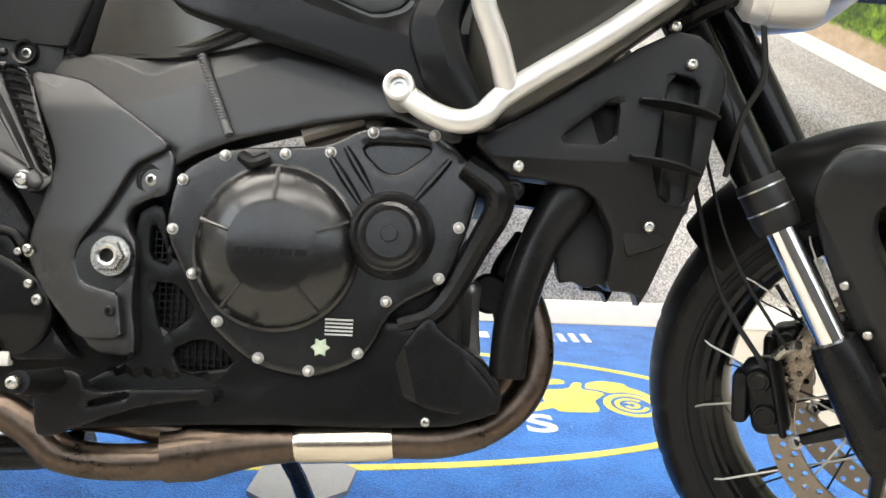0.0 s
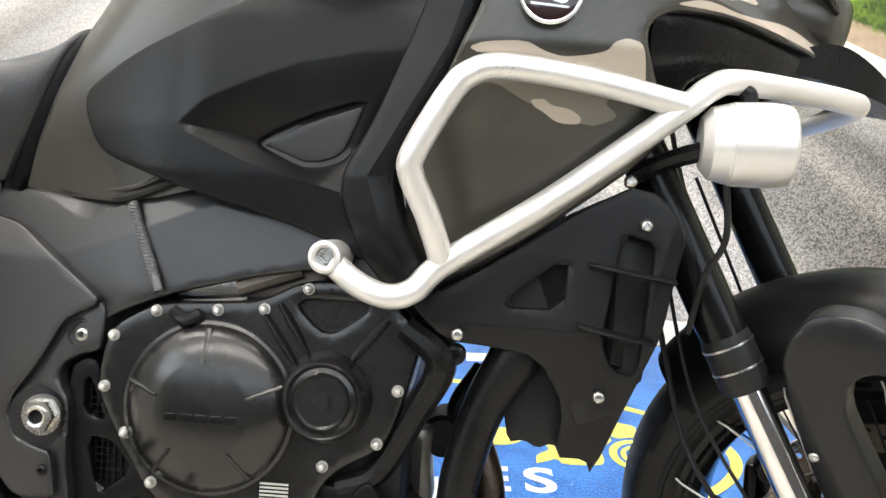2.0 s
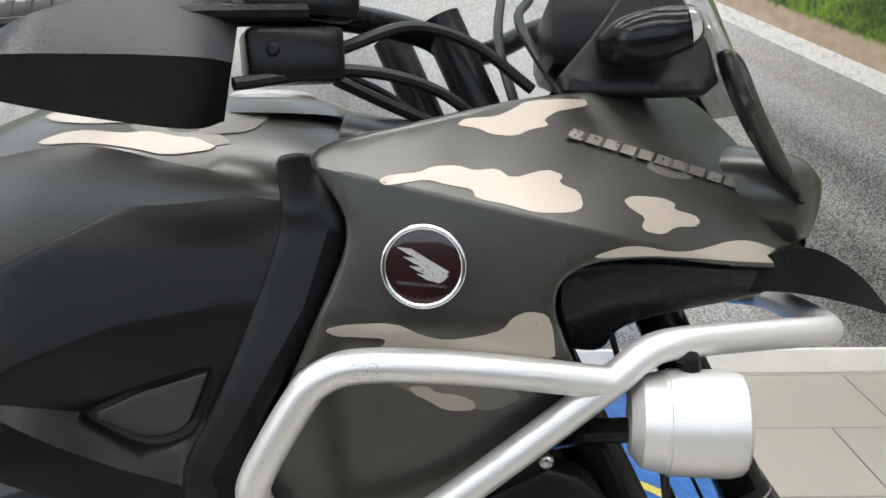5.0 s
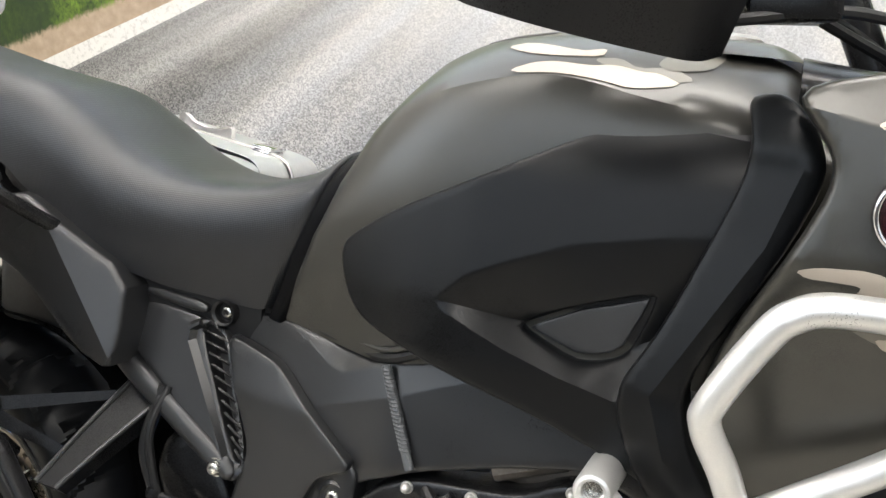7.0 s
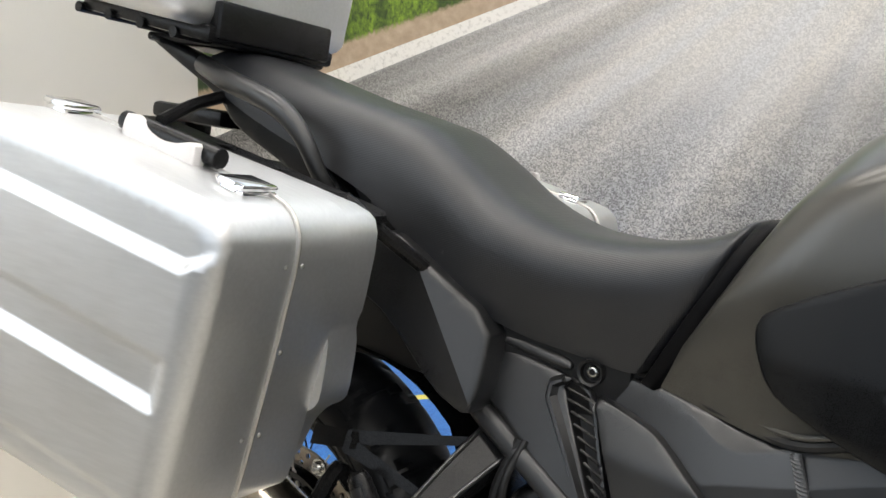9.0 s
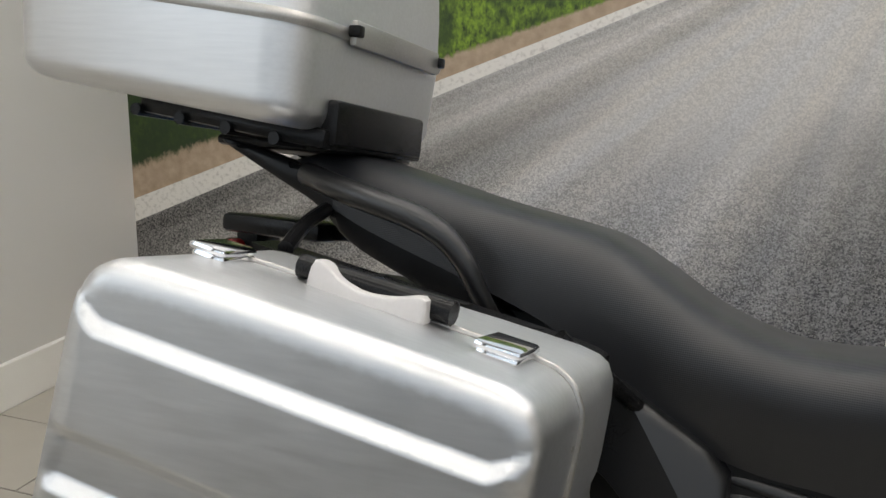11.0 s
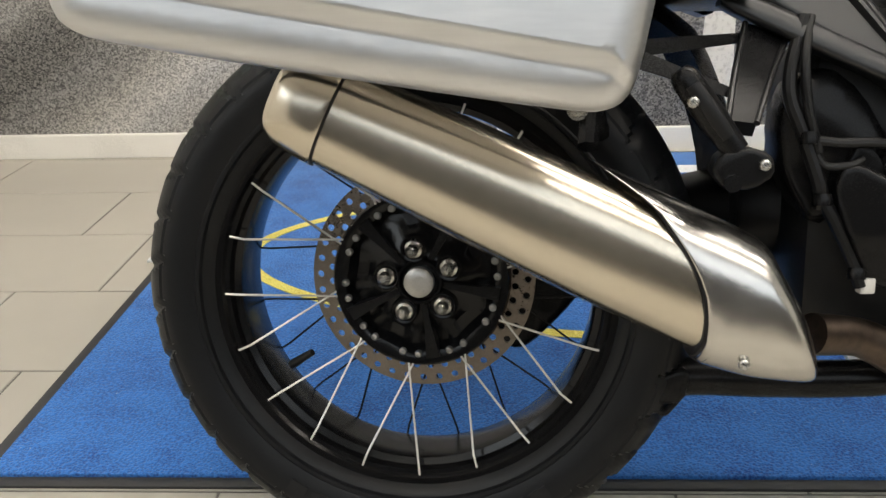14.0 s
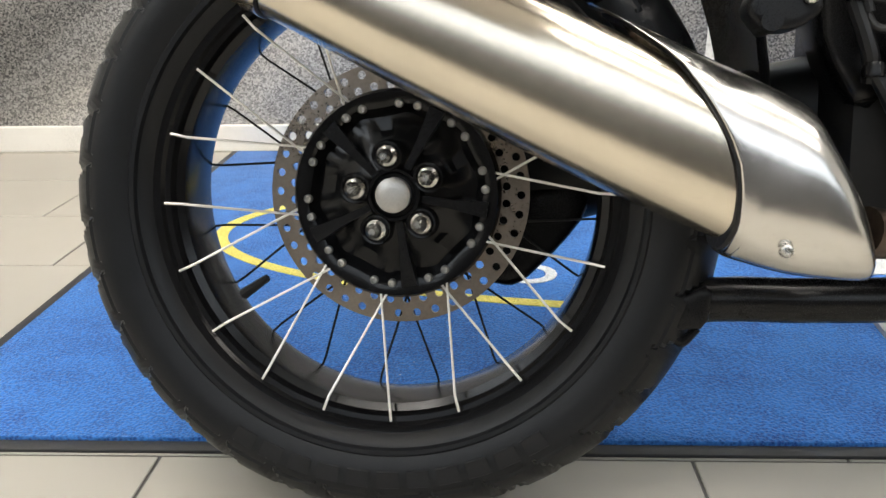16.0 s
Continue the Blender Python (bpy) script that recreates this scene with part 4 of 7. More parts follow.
for y in (-0.105, 0.105):
    bm = tube([leg_at(1.00, y), leg_at(0.585, y)], 0.0255, 24, 0)
    leg = part("fork_tube", bm, GLOSS, bike, "gloss black upper fork tube", drawn=False)
    leg.matrix_local = STEER
    bm = tube([leg_at(0.628, y), leg_at(0.622, y), leg_at(0.583, y), leg_at(0.572, y)], [0.0260, 0.0272, 0.0272, 0.024], 24, 0)
    part("fork_seal", bm, HOSEGAP, bike, drawn=False).matrix_local = STEER
    for z in (0.619, 0.596):
        part("seal_ring", tube([leg_at(z, y), leg_at(z - 0.002, y)], 0.0279, 24, 0), ZINC, bike, "thin bright ring", drawn=False).matrix_local = STEER
    part("fork_slider", tube([leg_at(0.58, y), leg_at(0.40, y)], 0.0182, 24, 0), CHROME, bike, "chrome fork slider", drawn=False).matrix_local = STEER
    bm = tube([leg_at(0.448, y), leg_at(0.43, y), leg_at(0.34, y), leg_at(0.31, y)], [0.026, 0.029, 0.031, 0.026], 24, 0)
    add_tube(bm, [(1.552, y - 0.03, 0.337), (1.552, y + 0.03, 0.337)], 0.03, 20, 0)
    part("fork_foot", bm, BLACK, bike, "black cast fork foot", drawn=False).matrix_local = STEER
    s = -1 if y < 0 else 1
    at = Matrix.Translation((1.404, y * 0.80, 0.362)) @ pose(0, 0, 0, 0, 78, 0)
    bm = box((-0.048, -0.016, -0.022), (0.048, 0.022, 0.024), 0.014, 3)
    bm.transform(at)
    caliper = part("brake_caliper", bm, SATIN, bike, "black two-piston brake caliper", drawn=False)
    caliper.matrix_local = STEER
    for k in (-0.024, 0.020):
        bm = lathe([(0.0, -0.024), (0.009, -0.024), (0.0105, -0.0225), (0.013, -0.0225), (0.0155, -0.012)], 24, Matrix.Translation((k, 0, 0.0)))
        bm.transform(at)
        part("piston_cap", bm, SATIN, caliper)
    bm = box((-0.050, -0.019, 0.012), (0.050, -0.013, 0.021), 0.003, 1)
    bm.transform(at)
    part("caliper_bridge", bm, SATIN, caliper)
    part("caliper_lug", box((1.366, y * 0.80 - 0.018, 0.325), (1.386, y * 0.80 + 0.020, 0.392), 0.008), BLACK, caliper)
    part("bleed_screw", tube([(1.412, y * 0.8, 0.412), (1.425, y * 0.8, 0.425), (1.440, y * 0.9, 0.435)], 0.006, 8, 0), ZINC, caliper)
    part("brake_hose", tube([(1.405, y, 0.405), (1.352, y * 1.05, 0.49), (1.315, y * 0.9, 0.60), (1.27, y * 0.6, 0.76), (1.24, y * 0.4, 0.95)], 0.0034, 8), HOSEGAP, bike, drawn=False).matrix_local = STEER
    part("sensor_wire", tube([(1.43, y, 0.43), (1.37, y * 1.1, 0.53), (1.335, y, 0.62), (1.29, y * 0.6, 0.76)], 0.0022, 8), HOSEGAP, bike, drawn=False).matrix_local = STEER

# front mudguard: an arched shell with deep skirts behind the fork, and a folded side plate on each fork leg
guard_r = heights([(14, 0.332), (60, 0.335), (80, 0.343), (98, 0.357), (120, 0.358), (142, 0.352)])
guard_drop = heights([(14, 0.050), (78, 0.052), (112, 0.088), (142, 0.080)])
bm = bmesh.new()
rows = []
for k in range(49):
    deg = 14 + (142 - 14) * k / 48
    a = radians(deg)
    wide = 0.076 if deg < 100 else 0.076 - 0.0004 * (deg - 100)
    row = []
    for j in range(17):
        b = math.pi * j / 16
        r = guard_r(deg) - guard_drop(deg) * (1 - abs(math.sin(b)) ** 0.9)
        row.append(bm.verts.new((FRONT.x + r * math.cos(a), -wide * math.cos(b), FRONT.z + r * math.sin(a))))
    rows.append(row)
for a, b in zip(rows, rows[1:]):
    for j in range(16):
        bm.faces.new((a[j], a[j + 1], b[j + 1], b[j]))
bmesh.ops.solidify(bm, geom=bm.faces[:], thickness=0.004)
part("front_mudguard", bm, MATTE, bike, "satin black front mudguard", 50, drawn=False).matrix_local = STEER
GUARD_PLATE = [(1.447, 0.607), (1.453, 0.636), (1.468, 0.660), (1.487, 0.668), (1.515, 0.668), (1.545, 0.656), (1.575, 0.632), (1.592, 0.606), (1.560, 0.612), (1.530, 0.612), (1.513, 0.600), (1.512, 0.57), (1.525, 0.54), (1.555, 0.48), (1.565, 0.42), (1.530, 0.41), (1.505, 0.445), (1.478, 0.50), (1.458, 0.555)]
GUARD_FOLD = [(1.447, 0.612), (1.500, 0.518), (1.545, 0.43)]
for s in (-1, 1):
    bm = skin(GUARD_PLATE, lambda u, w: -0.110 + 0.55 * beyond(u, w, GUARD_FOLD[2], GUARD_FOLD[0]) + 0.25 * max(0.0, u - 1.51) + 0.2 * max(0.0, w - 0.64), 0.035, 0.004, 0.009, 1, creases=(GUARD_FOLD,))
    if s > 0:
        bm.transform(Matrix.Translation((0, 0, -0.03)) @ Matrix.Diagonal((1, -1, 1, 1)))
    part("mudguard_side", bm, MATTE, bike, "black folded mudguard side plate", 24, drawn=False).matrix_local = STEER
    bolts([(1.487, s * 0.108, 0.515), (1.514, s * 0.108, 0.461)], SMALL, "bolt", bike, STEER)

# ---- engine
bm = box((0.64, -0.13, 0.33), (1.0, 0.13, 0.60), 0.02)
add_box(bm, (0.80, -0.12, 0.55), (1.05, 0.12, 0.68), 0.02)
add_box(bm, (0.66, -0.10, 0.28), (0.96, 0.10, 0.35), 0.02)
part("engine_block", bm, DARKIN, bike, "black engine block")
COVER = [(0.650, 0.496), (0.660, 0.562), (0.712, 0.594), (0.785, 0.599), (0.832, 0.603), (0.880, 0.629), (0.962, 0.629), (1.014, 0.574), (0.999, 0.51), (0.978, 0.449), (0.918, 0.418),
         (0.889, 0.357), (0.826, 0.333), (0.762, 0.346), (0.710, 0.388), (0.676, 0.444)]


VEE = [(0.872, 0.612), (0.913, 0.573), (0.957, 0.606), (0.952, 0.612)]
part("clutch_side_cover", skin(true_line(COVER, -0.158), -0.158, 0.05, 0.006, 0.010, holes=[VEE]), ENGINE, bike, "black crankcase side cover", 30, drawn=False)
part("cover_recess", skin([(0.862, 0.620), (0.913, 0.562), (0.966, 0.614), (0.958, 0.620)], -0.147, 0.01, 0.0, 0.02, 1), ENGINE, bike, drawn=False)
for line in ([(0.846, 0.594), (0.884, 0.540)], [(0.862, 0.606), (0.894, 0.556)], [(0.978, 0.597), (0.938, 0.547)]):
    part("cover_rib", rib(line, 0.006, 0.005, lambda u, w: -0.158), ENGINE, bike, drawn=False, smooth=20)
cl = Matrix.Translation((0.781, 0, 0.482))
prof = [(0.0, -0.190), (0.05, -0.190), (0.054, -0.1885), (0.062, -0.186), (0.080, -0.178), (0.089, -0.170), (0.092, -0.164), (0.096, -0.162), (0.097, -0.155)]
part("clutch_cover", lathe(prof, 96, cl), ENGINE, bike, "round black clutch cover")
for a in (90, 20, 162, 232, 306):
    c, s = math.cos(radians(a)), math.sin(radians(a))
    bm = tube([(0.781 + 0.052 * c, -0.1895, 0.482 + 0.052 * s), (0.781 + 0.088 * c, -0.172, 0.482 + 0.088 * s)], [0.0022, 0.004], 8, 0)
    part("cover_rib", bm, ENGINE, bike)
for k in range(5):
    part("badge_bar", box((0.742 + 0.0165 * k, -0.1915, 0.472), (0.755 + 0.0165 * k, -0.1895, 0.480), 0.0006, 1), BLACK, bike)
sm = Matrix.Translation((0.911, 0, 0.502))
prof = [(0.0, -0.190), (0.009, -0.190), (0.010, -0.186), (0.026, -0.186), (0.029, -0.189), (0.031, -0.186), (0.036, -0.184), (0.040, -0.188), (0.044, -0.184), (0.047, -0.17), (0.052, -0.155)]
part("pulser_cover", lathe(prof, 72, sm), ENGINE, bike, "small round black engine cover")
bolts([(u, -0.160, w) for u, w in ((0.669, 0.555), (0.716, 0.585), (0.785, 0.590), (0.837, 0.594), (0.885, 0.619), (0.956, 0.619), (1.004, 0.572), (0.989, 0.514),
                                    (0.969, 0.455), (0.910, 0.426), (0.881, 0.366), (0.826, 0.344), (0.768, 0.356), (0.719, 0.395), (0.687, 0.448), (0.661, 0.498))], DOME, "cover_bolt")
for k in range(5):
    part("caution_line", box((0.842, -0.1592, 0.402 - 0.0042 * k), (0.874, -0.1585, 0.4042 - 0.0042 * k)), GREYBAR, bike, smooth=0)
part("caution_tag", lathe([(0.0, -0.1595), (0.008, -0.1595), (0.0095, -0.158)], 12, Matrix.Translation((0.838, 0, 0.371)), warp=lambda a, j, r, y: 0.002 * math.cos(6 * a) if r > 0 else 0), GREENTAG, bike, "pale green round label")
# oil level filler and pipe on top of the clutch cover
bm = tube([(0.735, -0.155, 0.585), (0.75, -0.165, 0.577), (0.765, -0.16, 0.584)], 0.008, 10)
part("clutch_lever", bm, BLACK, bike)
bm = box((0.80, -0.13, 0.60), (0.90, -0.02, 0.66), 0.012)
add_tube(bm, [(0.80, -0.135, 0.615), (0.87, -0.13, 0.64)], 0.012, 10, 0)
part("cylinder_head", bm, CASTDARK, bike, "stained cast metal cylinder head")

# lower engine cover and sump guard
LOWER = [(0.627, 0.52), (0.645, 0.534), (0.660, 0.53), (0.668, 0.478), (0.705, 0.455), (0.760, 0.420), (0.850, 0.400), (0.90, 0.415), (0.935, 0.415), (1.0, 0.39), (1.046, 0.34), (1.04, 0.318), (0.983, 0.300), (0.756, 0.292), (0.60, 0.278), (0.53, 0.268), (0.523, 0.292), (0.60, 0.345), (0.632, 0.356), (0.629, 0.444)]
OPENINGS = [[(0.645, 0.508), (0.651, 0.512), (0.671, 0.463), (0.646, 0.472)], [(0.649, 0.446), (0.679, 0.444), (0.703, 0.412), (0.664, 0.384)], [(0.676, 0.370), (0.705, 0.384), (0.728, 0.381), (0.752, 0.356), (0.690, 0.345)]]
part("lower_cowl", skin(LOWER, lambda u, w: -0.146 - 0.010 * max(0, (u - 0.75)) + 0.10 * beyond(u, w, (0.762, 0.313), (0.800, 0.342)) * (1 if w < 0.345 else 0), 0.04, 0.004, 0.011, 1, holes=OPENINGS, creases=([(0.762, 0.313), (0.800, 0.342)],)), SATIN, bike, "black plastic lower engine cowl with openings", 24, drawn=False)
bm = bmesh.new()
for k in range(16):
    add_box(bm, (0.64 + 0.0075 * k, -0.134, 0.33), (0.6415 + 0.0075 * k, -0.128, 0.52))
for k in range(24):
    add_box(bm, (0.64, -0.133, 0.33 + 0.0078 * k), (0.762, -0.129, 0.3315 + 0.0078 * k))
part("cowl_mesh", bm, BLACK, bike, "black honeycomb mesh", 0, drawn=False)
SPOILER = [(0.922, 0.369), (0.953, 0.416), (0.966, 0.424), (0.978, 0.407), (1.024, 0.378), (1.050, 0.342), (1.045, 0.315), (0.98, 0.318), (0.925, 0.335)]
part("sump_guard", skin(SPOILER, lambda u, w: -0.155 + 0.25 * max(0, u - 0.98) + 0.5 * beyond(u, w, (0.955, 0.33), (0.935, 0.40)), 0.10, 0.003, 0.010, 1, creases=([(0.955, 0.33), (0.935, 0.40)],)), BLACK, bike, "black sump guard", 24, drawn=False)
bolts([(0.962, -0.152, 0.292)], SMALL)

# ---- frame
spar_crease = heights([(0.50, 0.600), (0.605, 0.640), (0.629, 0.650), (0.662, 0.661), (0.708, 0.677), (0.752, 0.695), (0.782, 0.706), (0.907, 0.685), (1.0, 0.65)])
spar_dent = heights([(0.40, 0.76), (0.560, 0.712), (0.578, 0.702), (0.617, 0.685), (0.635, 0.683), (0.672, 0.697), (0.70, 0.72), (1.0, 0.80)])


def pivot_depth(u, w):
    """Upright below; above the pivot it leans in towards the seat and back towards the tail."""
    return -0.176 + 0.10 * max(0.0, w - 0.5) + 0.35 * max(0.0, w - 0.64) + 0.2 * max(0.0, 0.66 - u)


def spar_depth(u, w):
    """A flank that leans in towards the tank, with a bevel above the crease, a dent below the tank and a waist at the seat."""
    return -0.160 + 0.12 * max(0.0, w - 0.61) + 0.20 * max(0.0, w - spar_crease(u)) + 0.35 * max(0.0, w - spar_dent(u)) + 0.22 * max(0.0, 0.70 - u)


CREASE = [(0.605, 0.640), (0.629, 0.650), (0.662, 0.661), (0.708, 0.677), (0.752, 0.695), (0.782, 0.706), (0.907, 0.685)]
DENT = [(0.578, 0.702), (0.617, 0.685), (0.635, 0.683), (0.672, 0.697)]
part("frame_spar", skin([(0.43, 0.68), (0.44, 0.712), (0.50, 0.716), (0.532, 0.717), (0.58, 0.711), (0.63, 0.705), (0.669, 0.704), (0.697, 0.709), (0.726, 0.721), (0.78, 0.745), (0.95, 0.70), (1.0, 0.64), (0.985, 0.612), (0.95, 0.628), (0.905, 0.646), (0.828, 0.632), (0.776, 0.618), (0.741, 0.609), (0.69, 0.588), (0.667, 0.575), (0.60, 0.57), (0.52, 0.63)],
                        spar_depth, 0.05, 0.004, 0.010, 1, creases=(CREASE, DENT)), FRAME, bike, "charcoal painted aluminium frame beam", 40, drawn=False)
PIVOT = [(0.48, 0.685), (0.546, 0.672), (0.61, 0.634), (0.660, 0.600), (0.671, 0.588), (0.670, 0.565), (0.668, 0.544), (0.646, 0.538), (0.625, 0.527), (0.620, 0.514), (0.625, 0.50), (0.635, 0.487), (0.634, 0.457), (0.634, 0.419), (0.641, 0.382), (0.640, 0.362), (0.590, 0.362), (0.560, 0.40), (0.515, 0.466), (0.535, 0.566), (0.512, 0.630)]
part("pivot_plate", skin(PIVOT, lambda u, w: pivot_depth(u, w) + 0.010, 0.05, 0.004, 0.010, 1, holes=[[(0.600 + 0.030 * math.cos(a), 0.466 + 0.030 * math.sin(a)) for a in np.linspace(0, 2 * math.pi, 20)[:-1]]]), FRAME, bike, "charcoal painted pivot plate", 40, drawn=False)
RAISED = [(0.469, 0.690), (0.509, 0.684), (0.546, 0.676), (0.561, 0.669), (0.608, 0.639), (0.656, 0.607), (0.665, 0.600), (0.663, 0.592), (0.648, 0.586), (0.626, 0.574), (0.609, 0.543), (0.591, 0.514), (0.570, 0.488), (0.565, 0.472), (0.569, 0.456), (0.580, 0.441), (0.601, 0.435), (0.620, 0.432), (0.625, 0.406), (0.629, 0.382), (0.589, 0.378),
          (0.571, 0.383), (0.548, 0.408), (0.521, 0.438), (0.506, 0.466), (0.507, 0.489), (0.518, 0.534), (0.530, 0.573), (0.525, 0.593), (0.501, 0.639)]
part("pivot_cover", skin(RAISED, pivot_depth, 0.012, 0.0025, 0.008, 1), FRAME, bike, "raised charcoal cover of the frame pivot", 40, drawn=False)
part("pivot_seat", lathe([(0.0, -0.158), (0.033, -0.158), (0.034, -0.14)], 32, Matrix.Translation((0.600, 0, 0.466))), FRAME, bike, drawn=False)
part("pivot_nut", lathe([(0.0, -0.172), (0.008, -0.172), (0.008, -0.184), (0.011, -0.185), (0.012, -0.181), (0.0170, -0.181), (0.0185, -0.178), (0.0185, -0.172), (0.0225, -0.172), (0.0225, -0.165)], 6 * 6, Matrix.Translation((0.597, 0, 0.4635)),
                        warp=lambda a, j, r, y: -0.0022 * abs(math.sin(3 * a)) if 0.0165 < r < 0.019 else 0), ZINC, bike, "large bright hexagon pivot nut")
# Black disc in the nut's hollow; the shade inside is painted.
part("nut_bore_shade", lathe([(0.0, -0.1745), (0.0078, -0.1745)], 20, Matrix.Translation((0.597, 0, 0.4635))), HOSEGAP, bike)
part("frame_boss", lathe([(0.0, -0.153), (0.010, -0.153), (0.014, -0.158), (0.018, -0.155), (0.020, -0.13)], 32, Matrix.Translation((0.646, 0, 0.559))), FRAME, bike, drawn=False)
bolts([(0.646, -0.153, 0.559)], BIG, "bolt", bike)
bolts([(0.599, -0.166, 0.402)], bolt_mesh("black_bolt", 0.0062, 0.005, BLACK))
bolts([(0.50, -0.15, 0.47), (0.505, -0.152, 0.43)], SMALL)
SPRING_A, SPRING_B = Vector((0.691, -0.148, 0.704)), Vector((0.733, -0.168, 0.612))
part("overflow_spring", tube([SPRING_A.lerp(SPRING_B, k / 6) for k in range(7)], 0.0050, 10), SPRINGM, bike, "grey sleeve of the overflow hose", drawn=False)
bm = bmesh.new()
add_tube(bm, [SPRING_A.lerp(SPRING_B, k / 180) + Vector((0.0052 * math.cos(k * 0.9), 0.0052 * math.sin(k * 0.9), 0)) for k in range(150)], 0.0013, 5, 0)
part("overflow_coil", bm, SPRINGM, bike, "grey coiled protective spring", drawn=False)

# black plastic side cover with slotted grille below the seat
SIDE = [(0.305, 0.716), (0.382, 0.707), (0.432, 0.701), (0.472, 0.690), (0.506, 0.614), (0.531, 0.555), (0.519, 0.541), (0.498, 0.539), (0.367, 0.636), (0.334, 0.653)]
STRIP_A, STRIP_B = [(0.433, 0.696), (0.421, 0.689), (0.422, 0.674), (0.467, 0.615), (0.504, 0.566)], [(0.367, 0.643), (0.499, 0.558)]


def side_lean(u, w):
    return -0.147 + 0.33 * (w - 0.553) + 0.05 * max(0.0, 0.49 - u)


def side_depth(u, w):
    """A panel that leans in towards the seat, folded along its lower edge."""
    return side_lean(u, w) + 0.4 * beyond(u, w, STRIP_B[1], STRIP_B[0])


GRILLE = [(0.433, 0.686), (0.439, 0.695), (0.467, 0.685), (0.525, 0.558), (0.511, 0.566)]
part("side_cover", skin(SIDE, side_depth, 0.03, 0.004, 0.010, 1, holes=[GRILLE], creases=(STRIP_A, STRIP_B)), FRAME, bike, "charcoal side cover with a grille", 24, drawn=False)
part("side_cover_rail", skin([(0.300, 0.724), (0.306, 0.732), (0.378, 0.726), (0.436, 0.719), (0.439, 0.705), (0.383, 0.710), (0.306, 0.719)], lambda u, w: side_lean(u, w) - 0.006, 0.03, 0.005, 0.006, 2), FRAME, bike, "charcoal rail under the seat edge", 50, drawn=False)
part("side_rib", rib(STRIP_A, 0.008, 0.008, side_depth), FRAME, bike, drawn=False, smooth=20)
part("side_cover_arm", skin([(0.335, 0.646), (0.363, 0.638), (0.411, 0.614), (0.489, 0.576), (0.512, 0.565), (0.522, 0.551), (0.514, 0.541), (0.493, 0.548), (0.382, 0.600), (0.338, 0.622), (0.318, 0.635)], lambda u, w: side_lean(u, w) - 0.006, 0.03, 0.008, 0.008, 1), FRAME, bike, "charcoal lower arm of the side cover", 40, drawn=False)
for k in range(11):
    ends = []
    for (u0, w0), (u1, w1) in (((0.434, 0.687), (0.513, 0.573)), ((0.474, 0.680), (0.528, 0.562))):
        u, w = u0 + (u1 - u0) * k / 10, w0 + (w1 - w0) * k / 10
        ends.append(Vector((u, side_lean(u, w) + 0.003, w)))
    a, b = ends
    part("grille_slat", tube([a, a.lerp(b, 0.5) + Vector((0, -0.002, 0.001)), b], 0.0019, 6, 3), BLACK, bike, drawn=False)
# Black sheet set behind the slats so that the openings look dark.
part("grille_back", skin([(0.429, 0.703), (0.478, 0.697), (0.536, 0.556), (0.511, 0.559)], lambda u, w: side_lean(u, w) + 0.020, 0.01, 0.0, 0.02, 1), HOSEGAP, bike, drawn=False)
part("seat_bolt_recess", lathe([(0.0, -0.086), (0.011, -0.086), (0.012, -0.098), (0.015, -0.100), (0.016, -0.08)], 28, Matrix.Translation((0.461, 0, 0.711))), HOSEGAP, bike, drawn=False)
bolts([(0.461, -0.086, 0.711), (0.497, -0.150, 0.5535)], BIG, "bolt", bike)
# ---- seat
def tuck(ring):
    """Draws the lower flank of the seat in towards the waist of the frame."""
    zs = [q[2] for q in ring]
    top, low = max(zs), min(zs)
    k = min(1.0, max(0.0, (ring[0][0] - 0.16) / 0.22))
    return [(x, y * (1 - 0.24 * k * ((top - z) / (top - low)) ** 2), z - 0.011 * k * ((top - z) / (top - low)) ** 2) for x, y, z in ring]


rings = [hump(-0.235, 1.005, 0.972, 0.075, 4.1, 0), hump(-0.17, 1.018, 0.955, 0.10, 4.1, 0), hump(-0.09, 1.005, 0.925, 0.112, 4.1, 0), hump(0.04, 0.978, 0.885, 0.118, 4.3, 0), hump(0.14, 0.962, 0.852, 0.124, 4.3, 0.0),
         hump(0.195, 0.950, 0.824, 0.130, 4.3, 0.05), hump(0.255, 0.920, 0.797, 0.136, 4.3, 0.1), hump(0.32, 0.884, 0.762, 0.138, 4.3, 0.2), hump(0.40, 0.860, 0.743, 0.132, 4.3, 0.3), hump(0.47, 0.856, 0.736, 0.128, 4.3, 0.42),
         hump(0.530, 0.870, 0.729, 0.124, 4.4, 0.42), hump(0.560, 0.887, 0.727, 0.122, 4.5, 0.42), hump(0.574, 0.898, 0.729, 0.119, 4.5, 0.42), hump(0.580, 0.893, 0.735, 0.111, 4.5, 0.42)]
rings = [tuck(r) for r in rings]
part("seat", loft(rings, 5), SEATM, bike, "long stepped black grained vinyl seat", 60)
rings = [hump(0.576, 0.886, 0.722, 0.108, 4.4, 0.42), hump(0.582, 0.899, 0.720, 0.1205, 4.4, 0.42), hump(0.598, 0.900, 0.716, 0.1215, 4.4, 0.42), hump(0.606, 0.888, 0.722, 0.110, 4.4, 0.42)]
rings = [tuck(r) for r in rings]
